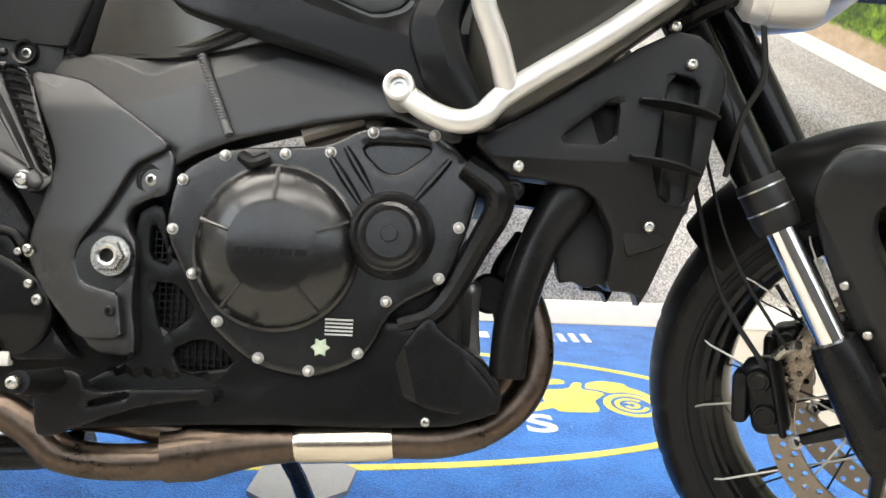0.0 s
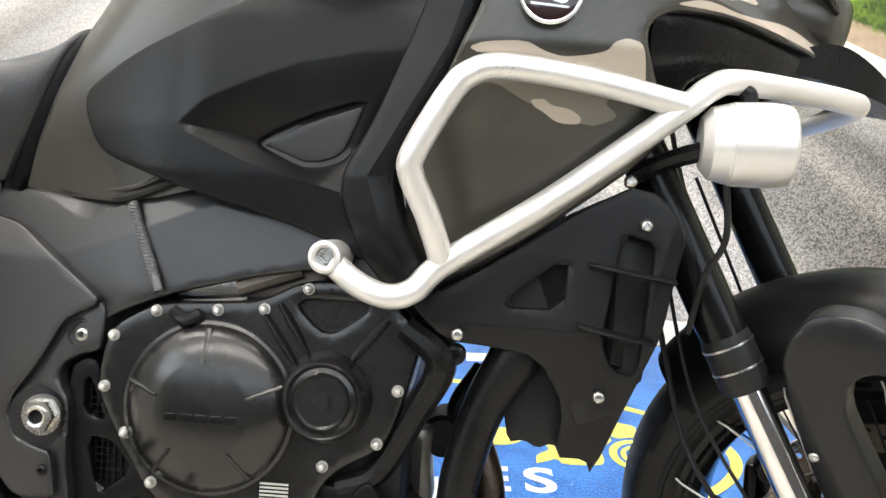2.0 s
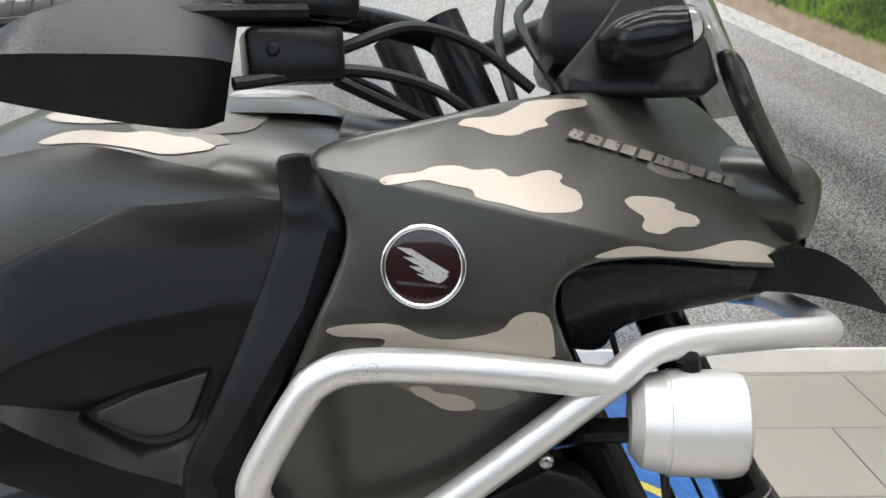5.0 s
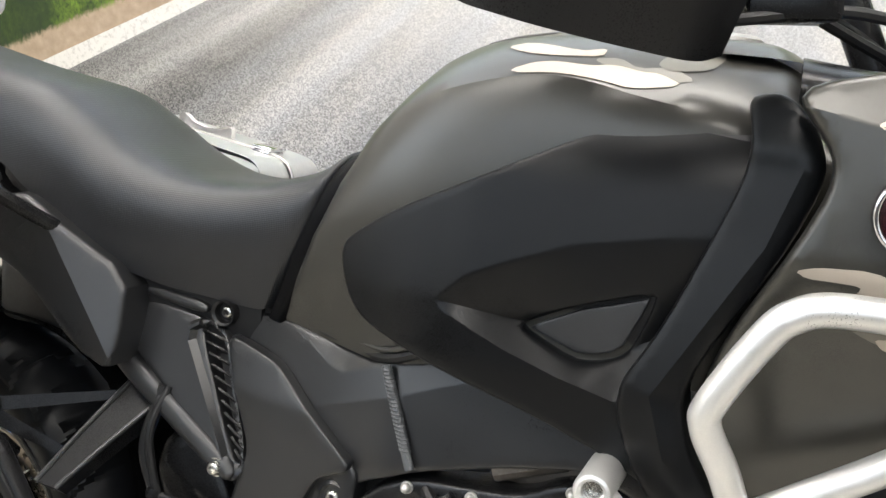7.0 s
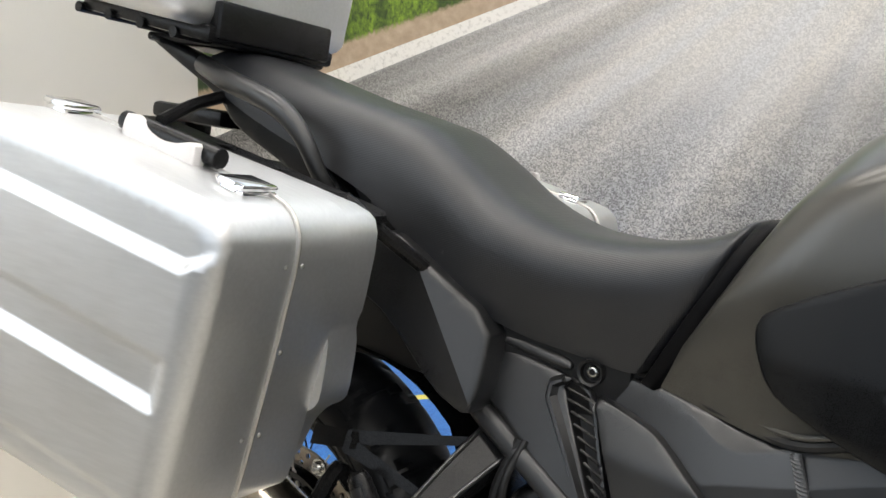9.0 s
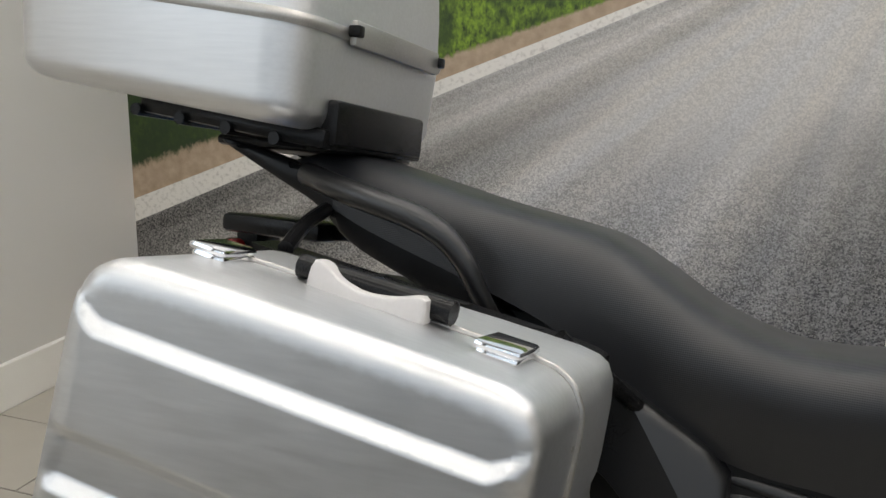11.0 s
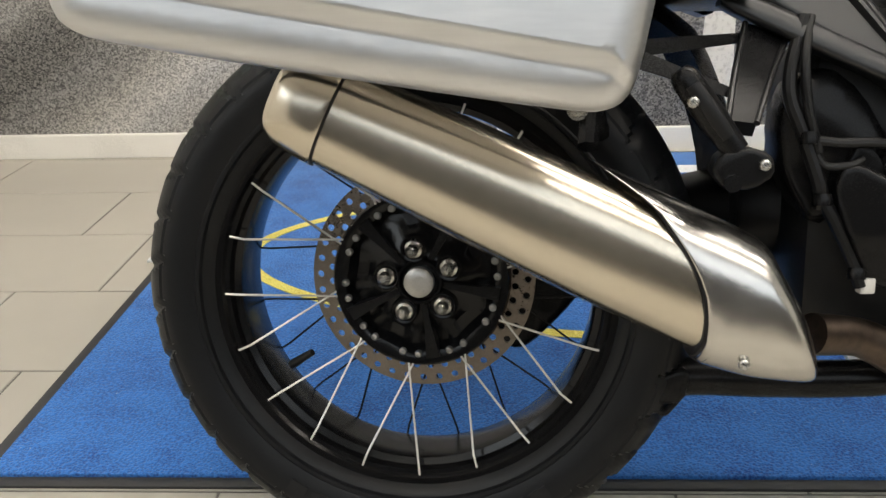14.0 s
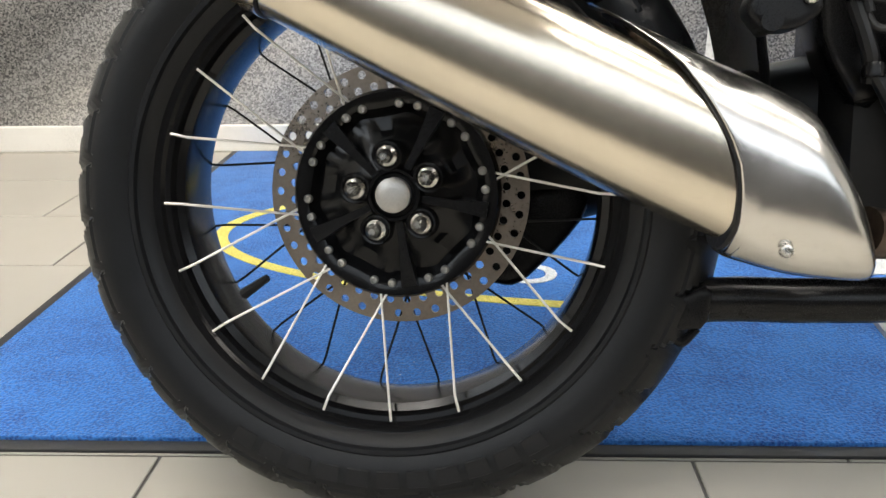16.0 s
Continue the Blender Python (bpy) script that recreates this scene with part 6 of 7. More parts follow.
for (u0, z0), (u1, z1) in (((1.178, 0.668), (1.266, 0.654)), ((1.170, 0.607), (1.248, 0.592))):
    bm = bmesh.new()
    rows = []
    for k in range(9):
        t = k / 8
        out = 0.030 * math.sin(math.pi * min(1.0, 0.12 + t * 0.88)) ** 0.7
        x, z = u0 + (u1 - u0) * t, z0 + (z1 - z0) * t
        rows.append([bm.verts.new(q) for q in ((x, -0.178, z + 0.003), (x, -0.182 - out, z + 0.0012), (x, -0.182 - out, z - 0.0012), (x, -0.178, z - 0.003))])
    for a, b in zip(rows, rows[1:]):
        for j in range(4):
            bm.faces.new((a[j], a[(j + 1) % 4], b[(j + 1) % 4], b[j]))
    bm.faces.new(rows[0])
    bm.faces.new(rows[-1])
    part("cover_fin", bm, RIBBED, bike, "thin plastic fin", 30, drawn=False)
bm = box((1.10, -0.16, 0.50), (1.15, 0.16, 0.72), 0.006)
bm.transform(Matrix.Translation((1.17, 0, 0.60)) @ pose(0, 0, 0, 0, -20, 0) @ Matrix.Translation((-1.125, 0, -0.61)))
part("radiator", bm, DARKIN, bike, "dark radiator core")
bolts([(1.052, -0.184, 0.590), (1.232, -0.182, 0.709), (1.197, -0.165, 0.534), (1.215, -0.172, 0.752)], BOLT, "bolt", bike)
bolts([(1.05, -0.165, 0.56)], bolt_mesh("black_flange_bolt", 0.0115, 0.010, BLACK, 0.5))
part("cover_stay", tube([(0.995, -0.16, 0.585), (1.035, -0.165, 0.55), (1.01, -0.15, 0.49), (0.97, -0.14, 0.42), (0.925, -0.14, 0.40)], [0.016, 0.018, 0.015, 0.014, 0.012], 10), BLACK, bike, "black frame down tube")
part("radiator_apron", skin([(1.085, 0.60), (1.17, 0.60), (1.173, 0.527), (1.166, 0.462), (1.155, 0.470), (1.14, 0.464), (1.125, 0.472), (1.108, 0.468), (1.10, 0.51)], -0.115, 0.03, 0.003, 0.02, 1), HOSEGAP, bike, "black apron below the radiator", drawn=False)
# pipes and pump seen between engine and front wheel
part("oil_filter_stay", skin([(0.984, 0.452), (0.998, 0.462), (1.022, 0.468), (1.019, 0.424), (1.025, 0.372), (1.008, 0.362), (0.996, 0.409)], lambda u, w: -0.055 - 0.008 * tent(u, w, (1.008, 0.46), (1.014, 0.37), 0.012), 0.04, 0.004, 0.008, 1), BARE, bike, "bare cast aluminium bracket", 40, drawn=False)
part("oil_filter", lathe([(0.0, -0.045), (0.020, -0.045), (0.025, -0.040), (0.026, 0.03)], 28, Matrix.Translation((1.032, 0, 0.452))), HOSEGAP, bike, "black oil filter canister", drawn=False)
part("coolant_hose", tube([(1.08, 0.02, 0.52), (1.05, 0.0, 0.47), (1.06, 0.02, 0.42)], 0.013, 10), HOSEGAP, bike)

# ---- exhaust
part("down_pipe", tube([(1.135, -0.13, 0.60), (1.115, -0.135, 0.555), (1.085, -0.13, 0.50), (1.062, -0.125, 0.42), (1.055, -0.12, 0.345)], [0.03, 0.03, 0.024, 0.023, 0.022], 16), BLACK, bike, "black shrouded exhaust down pipe")
part("header_pipe", tube([(1.07, -0.07, 0.46), (1.092, -0.075, 0.40), (1.093, -0.08, 0.35), (1.07, -0.085, 0.305), (1.02, -0.09, 0.272), (0.96, -0.10, 0.262)], 0.021, 16), BRONZE, bike, "bronze heat tinted header pipe")
part("header_pipe", tube([(1.05, 0.0, 0.46), (1.07, 0.0, 0.38), (1.045, 0.0, 0.31), (0.98, -0.03, 0.275)], 0.02, 14), BRONZE, bike)
part("collector_pipe", tube([(1.03, -0.11, 0.279), (0.98, -0.115, 0.266), (0.92, -0.12, 0.264)], 0.021, 18), BRONZE, bike, "bronze heat tinted collector pipe")
part("catalyst_sleeve", tube([(0.925, -0.12, 0.264), (0.915, -0.12, 0.263), (0.82, -0.12, 0.257), (0.81, -0.12, 0.256)], [0.021, 0.024, 0.024, 0.021], 24, 0), STEEL, bike, "bright steel exhaust sleeve")
part("collector_pipe", tube([(0.815, -0.12, 0.256), (0.76, -0.12, 0.252), (0.70, -0.125, 0.242), (0.66, -0.13, 0.236)], [0.021, 0.026, 0.034, 0.030], 18), BRONZE, bike)
part("collector_pipe", tube([(0.68, -0.12, 0.262), (0.60, -0.12, 0.272), (0.55, -0.12, 0.275)], [0.02, 0.015, 0.015], 12), BRONZE, bike)
part("link_pipe", tube([(0.68, -0.13, 0.232), (0.60, -0.135, 0.228), (0.545, -0.135, 0.235), (0.51, -0.135, 0.265), (0.47, -0.14, 0.29), (0.42, -0.16, 0.30)], [0.022, 0.021, 0.021, 0.02, 0.02, 0.022], 18), BRONZE, bike, "bronze curved link pipe")


def can_ring(k, a, b):
    """Section of the silencer at fraction k from its front to its tail."""
    p0, p1 = Vector((0.33, -0.200, 0.338)), Vector((-0.10, -0.222, 0.535))
    return oval(p0.lerp(p1, k), p1 - p0, a, b, 40, 2.6)


body = [can_ring(-0.02, 0.050, 0.054), can_ring(0.0, 0.052, 0.053), can_ring(0.25, 0.055, 0.058), can_ring(0.6, 0.055, 0.056), can_ring(0.92, 0.052, 0.05)]
part("silencer", loft(body, 4), STEEL, bike, "brushed steel oval silencer", 50)
part("silencer_cap", loft([can_ring(0.915, 0.0535, 0.0515), can_ring(0.93, 0.0545, 0.0525), can_ring(1.0, 0.052, 0.048), can_ring(1.035, 0.044, 0.037), can_ring(1.036, 0.03, 0.025)], 3), STEEL, bike, "angled steel end cap", 40)
part("silencer_band", loft([can_ring(0.912, 0.0535, 0.0515), can_ring(0.917, 0.0545, 0.0525)], 1), HOSEGAP, bike)
AXIS0, AXIS1 = Vector((0.33, -0.200, 0.338)), Vector((-0.10, -0.222, 0.535))
BACK = (AXIS1 - AXIS0).normalized()
OUT = Vector((0, 0, 1)).cross(BACK).normalized()
RISE = BACK.cross(OUT)
sweep = heights([(-0.07, 0.012), (-0.057, 0.0134), (-0.0335, 0.0176), (-0.0146, 0.0265), (0.0055, 0.0376), (0.025, 0.057), (0.042, 0.081), (0.061, 0.114), (0.070, 0.157), (0.076, 0.205)])


def shield_ring(centre, rise, tall, wide, reach=None, shift=0.0):
    """A section of the heat shield; with reach its rim sweeps back along the top of the silencer."""
    ring = []
    for k in range(48):
        a = 2 * math.pi * k / 48
        c, s = math.cos(a), math.sin(a)
        t = tall * math.copysign(abs(s) ** (2 / 2.5), s)
        o = wide * math.copysign(abs(c) ** (2 / 2.5), c)
        q = Vector(centre) + Vector(rise) * t + OUT * o
        if reach is not None:
            q = q + BACK * (sweep(t + 0.008) * reach + shift)
        ring.append(tuple(q))
    return ring


mid = AXIS0 + RISE * 0.008
shield = [shield_ring(mid, RISE, 0.063, 0.0535, 1.0, 0.0), shield_ring(mid, RISE, 0.0665, 0.0585, 1.0, -0.001), shield_ring(mid, RISE, 0.067, 0.0595, 0.93, -0.004), shield_ring(mid, RISE, 0.067, 0.0595, 0.5, 0.0), shield_ring(mid, RISE, 0.067, 0.060, 0.1, 0.0),
          shield_ring((0.356, -0.199, 0.336), Vector((0.12, 0, 0.99)), 0.063, 0.059), shield_ring((0.387, -0.196, 0.325), Vector((-0.25, 0, 0.968)), 0.058, 0.053), shield_ring((0.402, -0.195, 0.312), Vector((-0.28, 0, 0.96)), 0.040, 0.038), shield_ring((0.408, -0.195, 0.306), Vector((-0.28, 0, 0.96)), 0.024, 0.022)]
# Black ring drawn for the dark gap along the shield's swept rim.
part("shield_gap", loft([shield_ring(mid, RISE, 0.062, 0.052, 1.0, 0.0035), shield_ring(mid, RISE, 0.0645, 0.0565, 1.0, 0.0025), shield_ring(mid, RISE, 0.0645, 0.0565, 1.0, -0.002)], 1), HOSEGAP, bike, "dark gap line", drawn=False)
part("heat_shield", loft(shield, 4), POLISH, bike, "polished wraparound exhaust heat shield", 60, drawn=False)
bolts([(0.338, -0.2515, 0.298)], SMALL, "shield_bolt", bike)

# ---- crash bars in silver
def bar(name, pts, r=0.0125, sub=7):
    return part(name, tube(pts, r, 16, sub), SILVER, bike, "silver painted steel crash bar", 60, drawn=False)


bar("crash_bar", [(0.930, -0.222, 0.654), (0.955, -0.229, 0.637), (0.985, -0.233, 0.627), (1.010, -0.232, 0.634), (1.038, -0.226, 0.662), (1.14, -0.219, 0.731), (1.252, -0.210, 0.818), (1.282, -0.204, 0.843), (1.308, -0.194, 0.852), (1.385, -0.148, 0.852), (1.440, -0.112, 0.850), (1.458, -0.085, 0.849), (1.462, 0.0, 0.849), (1.458, 0.085, 0.849), (1.440, 0.112, 0.850), (1.385, 0.148, 0.852)])
bar("crash_bar", [(1.036, -0.226, 0.662), (1.022, -0.246, 0.705), (1.006, -0.262, 0.742), (1.008, -0.267, 0.764), (1.038, -0.270, 0.818), (1.056, -0.270, 0.837), (1.085, -0.266, 0.845), (1.16, -0.245, 0.840), (1.256, -0.211, 0.825)])
END = Matrix.Translation((0.923, 0.012, 0.661))
bm = bmesh.new()
add_lathe(bm, [(0.0095, -0.232), (0.0095, -0.247), (0.0125, -0.250), (0.0155, -0.249), (0.0168, -0.245), (0.0168, -0.185)], 28, END)
part("crash_bar_end", bm, SILVER, bike, "silver round bar mount", drawn=False)
part("mount_bolt", lathe([(0.0, -0.236), (0.0055, -0.236), (0.0055, -0.240), (0.0125, -0.240), (0.0128, -0.20)], 24, END), ZINC, bike, drawn=False)

# ---- auxiliary lamp in a silver shell
lampm = Matrix.Translation((1.318, -0.195, 0.792)) @ pose(0, 0, 0, 0, 4, -92) @ Matrix.Diagonal((0.84, 0.96, 0.84, 1))
prof = [(0.0, -0.044), (0.030, -0.043), (0.042, -0.034), (0.046, -0.018), (0.0465, -0.0175), (0.0465, -0.0145), (0.048, -0.014), (0.0485, 0.022), (0.0478, 0.034), (0.045, 0.043), (0.041, 0.046), (0.039, 0.040), (0.0, 0.038)]
fog = part("auxiliary_lamp", lathe(prof, 56, lampm), SILVER, bike, "round silver auxiliary spotlight", 30, drawn=False)
part("lamp_glass", lathe([(0.0, 0.041), (0.040, 0.041)], 40, lampm), LENS, fog)
part("lamp_stay", tube([(1.315, -0.195, 0.845), (1.32, -0.195, 0.84), (1.322, -0.195, 0.825)], 0.008, 8), BLACK, fog)
part("lamp_stay", tube([(1.282, -0.195, 0.785), (1.25, -0.17, 0.775), (1.22, -0.14, 0.76)], 0.010, 8), BLACK, fog)
part("lamp_cable", tube([(1.305, -0.19, 0.755), (1.31, -0.18, 0.70), (1.295, -0.16, 0.66), (1.29, -0.12, 0.60)], 0.0035, 8), HOSEGAP, fog)

# ---- handlebar, handguard, cables
part("handlebar", tube([(1.13, 0.0, 1.085), (1.10, -0.07, 1.10), (1.03, -0.17, 1.10), (0.95, -0.225, 1.092), (0.78, -0.278, 1.070)], 0.0115, 14), BLACK, bike, "black tapered handlebar", drawn=False)
part("handlebar", tube([(1.13, 0.0, 1.085), (1.16, 0.06, 1.10), (1.22, 0.16, 1.14), (1.28, 0.30, 1.16), (1.26, 0.46, 1.13)], 0.0115, 14), BLACK, bike, drawn=False)
part("grip", tube([(0.92, -0.237, 1.088), (0.85, -0.258, 1.079), (0.785, -0.278, 1.070)], [0.0155, 0.016, 0.0165], 16), HOSEGAP, bike, "black rubber grip", drawn=False)
for k in range(9):
    a, b = Vector((0.80 + 0.012 * k, -0.2735 + 0.0036 * k, 1.072 + 0.0016 * k)), Vector((0.804 + 0.012 * k, -0.2723 + 0.0036 * k, 1.0725 + 0.0016 * k))
    part("grip_ring", tube([a, b], 0.0175, 16, 0), HOSEGAP, bike, drawn=False)
part("bar_end", lathe([(0.0, -0.016), (0.011, -0.016), (0.016, -0.010), (0.016, 0.008), (0.013, 0.012)], 20, Matrix.Translation((0.772, -0.280, 1.068)) @ pose(0, 0, 0, 0, 0, -72)), BLACK, bike, "black bar end weight", drawn=False)
guard = [[(0.779, -0.292, 1.064), (0.781, -0.300, 1.060), (0.781, -0.299, 1.050), (0.779, -0.291, 1.052)], [(0.797, -0.306, 1.054), (0.800, -0.316, 1.049), (0.800, -0.313, 1.037), (0.797, -0.303, 1.041)],
         [(0.832, -0.318, 1.052), (0.836, -0.336, 1.046), (0.836, -0.328, 1.027), (0.832, -0.308, 1.032)], [(0.873, -0.308, 1.078), (0.878, -0.345, 1.048), (0.877, -0.330, 1.018), (0.872, -0.300, 1.026)],
         [(0.930, -0.272, 1.100), (0.938, -0.330, 1.050), (0.935, -0.303, 1.009), (0.928, -0.272, 1.020)], [(0.968, -0.238, 1.104), (0.982, -0.306, 1.051), (0.966, -0.268, 1.007), (0.958, -0.240, 1.02)],
         [(0.984, -0.218, 1.098), (0.998, -0.285, 1.050), (0.982, -0.252, 1.013), (0.975, -0.225, 1.025)]]
part("handguard", loft(guard, 6), BLACK, bike, "black plastic handguard", 28, drawn=False)
bm = box((-0.036, -0.022, -0.020), (0.036, 0.022, 0.020), 0.005)
bm.transform(Matrix.Translation((1.018, -0.200, 1.064)) @ pose(0, 0, 0, 0, -4, 24))
part("guard_clamp", bm, BLACK, bike, "black handguard clamp", drawn=False)
bolts([(1.010, -0.226, 1.066)], bolt_mesh("black_screw", 0.0055, 0.004, BLACK), "bolt", bike)
bm = box((-0.05, -0.03, -0.012), (0.04, 0.03, 0.018), 0.008)
bm.transform(Matrix.Translation((1.02, -0.175, 1.105)) @ pose(0, 0, 0, 0, 0, 24))
part("switch_block", bm, BLACK, bike, "black handlebar switch block", drawn=False)
part("brake_lever", tube([(1.03, -0.21, 1.095), (0.96, -0.265, 1.085), (0.88, -0.295, 1.075), (0.80, -0.305, 1.065)], [0.007, 0.006, 0.005, 0.006], 8), BLACK, bike, drawn=False)
for pts in (((1.048, -0.172, 1.073), (1.10, -0.14, 1.095), (1.15, -0.11, 1.085), (1.20, -0.09, 1.05)), ((0.985, -0.24, 1.04), (1.06, -0.19, 1.055), (1.12, -0.15, 1.045), (1.165, -0.12, 1.015)), ((1.045, -0.17, 1.05), (1.09, -0.14, 1.03), (1.14, -0.11, 1.01)),
            ((1.045, -0.165, 1.055), (1.08, -0.12, 1.04), (1.13, -0.09, 1.005)), ((1.20, 0.10, 1.16), (1.19, 0.02, 1.12), (1.24, -0.06, 1.03)), ((1.17, 0.12, 1.17), (1.17, 0.03, 1.10), (1.20, -0.04, 1.0)), ((1.23, 0.14, 1.17), (1.215, 0.04, 1.11), (1.25, -0.03, 1.02))):
    part("control_cable", tube(pts, 0.005, 8, 8), HOSEGAP, bike, drawn=False)
part("top_yoke", box((1.12, -0.10, 1.0), (1.20, 0.12, 1.02), 0.008), BLACK, bike, "black top yoke")
for y in (-0.06, 0.06):
    part("bar_riser", tube([(1.135 - 0.5 * y, y, 1.02), (1.09 - 0.5 * y, y, 1.115)], 0.02, 16, 0), BLACK, bike, "black handlebar riser")
part("instrument_shroud", box((1.22, -0.10, 1.06), (1.32, 0.10, 1.14), 0.02), BLACK, bike)

# ---- swingarm, stands, footrests, rear mudguard
part("swingarm", loft([oval((0.62, 0.02, 0.45), (-1, 0, -0.2), 0.10, 0.055, 20), oval((0.40, 0.06, 0.40), (-1, 0, -0.25), 0.075, 0.06, 20), oval((0.20, 0.10, 0.35), (-1, 0, -0.2), 0.05, 0.06, 20), oval((0.0, 0.10, 0.318), (-1, 0, 0), 0.045, 0.075, 20),
                       oval((-0.05, 0.10, 0.318), (-1, 0, 0), 0.03, 0.05, 20)], 4), SATIN, bike, "black single-sided swingarm", 50)
part("rear_caliper", skin([(0.09, 0.318), (0.205, 0.328), (0.202, 0.296), (0.176, 0.262), (0.135, 0.220), (0.118, 0.212), (0.095, 0.216), (0.08, 0.26)], 0.052, 0.05, 0.008, 0.014, 1, closed=True), BLACK, bike, "black rear brake caliper")
bm = bmesh.new()
rows = []
hug_r = heights([(5, 0.375), (43, 0.432), (50, 0.425), (59, 0.410), (72, 0.382), (100, 0.36)])
for k in range(21):
    a = radians(5 + 95 * k / 20)
    out = hug_r(math.degrees(a))
    rows.append([bm.verts.new((REAR.x + (out - 0.03 * (2 * j / 8 - 1) ** 2) * math.cos(a), 0.092 * (2 * j / 8 - 1), REAR.z + (out - 0.03 * (2 * j / 8 - 1) ** 2) * math.sin(a))) for j in range(9)])
for a, b in zip(rows, rows[1:]):
    for j in range(8):
        bm.faces.new((a[j], a[j + 1], b[j + 1], b[j]))
bmesh.ops.solidify(bm, geom=bm.faces[:], thickness=0.004)
part("rear_hugger", bm, BLACK, bike, "black rear mudguard hugging the tyre")
bm = tube([(0.29, -0.085, 0.224), (0.34, -0.085, 0.229), (0.50, -0.09, 0.230), (0.56, -0.09, 0.24)], [0.021, 0.0215, 0.021, 0.02], 12, 3)
add_skin(bm, [(0.247, 0.253), (0.262, 0.254), (0.272, 0.228), (0.312, 0.246), (0.307, 0.203), (0.276, 0.200), (0.262, 0.216)], -0.108, 0.03, 0.004, 0.012, 1)
add_tube(bm, [(0.272, -0.09, 0.207), (0.284, -0.095, 0.187), (0.300, -0.09, 0.200)], 0.0045, 8)
part("centre_stand", bm, BLACK, bike, "black folded centre stand leg")
part("side_stand", tube([(0.72, 0.12, 0.26), (0.77, 0.20, 0.15), (0.795, 0.27, 0.055), (0.82, 0.28, 0.052)], [0.014, 0.013, 0.016, 0.02], 10, 3), BLACK, bike, "black side stand")
# passenger footrest bracket: a cast triangle of struts
bracket = part("footrest_bracket", loft([[(0.347, -0.112, 0.614), (0.394, -0.098, 0.606), (0.394, -0.080, 0.586), (0.347, -0.095, 0.592)], [(0.330, -0.168, 0.568), (0.366, -0.160, 0.562), (0.366, -0.142, 0.545), (0.330, -0.150, 0.550)],
                                         [(0.316, -0.224, 0.521), (0.342, -0.222, 0.518), (0.342, -0.206, 0.505), (0.316, -0.208, 0.508)]], 3), BLACK, bike, "black cast footrest bracket", 24, drawn=False)
for a, b, r0, r1 in (((0.225, -0.206, 0.584), (0.350, -0.118, 0.599), 0.007, 0.004), ((0.225, -0.208, 0.578), (0.330, -0.188, 0.542), 0.008, 0.004), ((0.165, -0.190, 0.566), (0.240, -0.206, 0.584), 0.010, 0.008)):
    web = [[tuple(Vector(q) + Vector((0, o * 0.7, r))) for o, r in ((-k, -k), (0.0, 1.4 * k), (k, -k))] for q, k in ((a, r0), (b, r1))]
    part("bracket_strut", loft(web, 2), BLACK, bracket, "sharp-edged cast strut", 20)
# Lighter tubes added along the arm's edges to make its highlights.
for edge in ([(0.347, -0.112, 0.614), (0.330, -0.168, 0.568), (0.316, -0.224, 0.521)], [(0.394, -0.098, 0.606), (0.366, -0.160, 0.562), (0.342, -0.222, 0.518)]):
    part("bracket_highlight", tube(edge, 0.0032, 8, 4), FRAME, bracket, "added tube that draws the arm's edge highlight")
bm = loft([oval((0.268, -0.240, 0.566), (0.6, 0, -0.8), 0.008, 0.008, 16), oval((0.275, -0.241, 0.557), (0.6, 0, -0.8), 0.0125, 0.0135, 16), oval((0.300, -0.241, 0.523), (0.6, 0, -0.8), 0.0125, 0.0135, 16), oval((0.322, -0.241, 0.494), (0.6, 0, -0.8), 0.011, 0.012, 16)], 3)
rest_ = part("passenger_footrest", bm, BLACK, bike, "black folded passenger footrest", 50, drawn=False)
part("rubber_pad", loft([oval((0.279, -0.253, 0.553), (0.6, 0, -0.8), 0.004, 0.007, 12), oval((0.297, -0.254, 0.529), (0.6, 0, -0.8), 0.004, 0.0075, 12), oval((0.313, -0.252, 0.507), (0.6, 0, -0.8), 0.003, 0.006, 12)], 3), HOSEGAP, rest_, "black rubber pad")
bm = skin([(0.300, 0.475), (0.306, 0.492), (0.330, 0.499), (0.352, 0.492), (0.356, 0.474), (0.338, 0.460), (0.312, 0.460)], -0.252, 0.03, 0.004, 0.008, 1)
add_tube(bm, [(0.318, -0.258, 0.466), (0.318, -0.215, 0.466)], 0.008, 10, 0)
part("footrest_joint", bm, BLACK, bike, "black footrest joint", 40, drawn=False)
bolts([(0.280, -0.254, 0.538), (0.345, -0.253, 0.483)], SMALL, "bolt", bike)
bolts([(0.18, -0.193, 0.529)], BIG, "bolt", bike)
part("silencer_hanger", tube([(0.20, -0.15, 0.50), (0.19, -0.175, 0.525), (0.185, -0.20, 0.49)], 0.011, 8, 3), BLACK, bike)
# rider footrest and brake pedal
part("rider_footrest", tube([(0.55, -0.17, 0.325), (0.55, -0.23, 0.325), (0.552, -0.275, 0.33)], [0.012, 0.014, 0.012], 12, 3), BLACK, bike, "black rider footrest")
bolts([(0.55, -0.278, 0.33)], BOLT)
PEDAL = [(0.540, 0.322), (0.556, 0.347), (0.590, 0.345), (0.598, 0.322), (0.659, 0.330), (0.745, 0.335), (0.742, 0.325), (0.66, 0.312), (0.618, 0.296), (0.56, 0.272), (0.545, 0.276)]
part("brake_pedal", skin(PEDAL, -0.182, 0.014, 0.003, 0.010, 1, holes=[[(0.600, 0.306), (0.602, 0.314), (0.644, 0.326), (0.646, 0.319)]]), BLACK, bike, "black brake pedal and heel bracket", 30, drawn=False)
part("pedal_tip", tube([(0.742, -0.185, 0.330), (0.742, -0.225, 0.330)], 0.008, 12, 0), BLACK, bike, drawn=False)
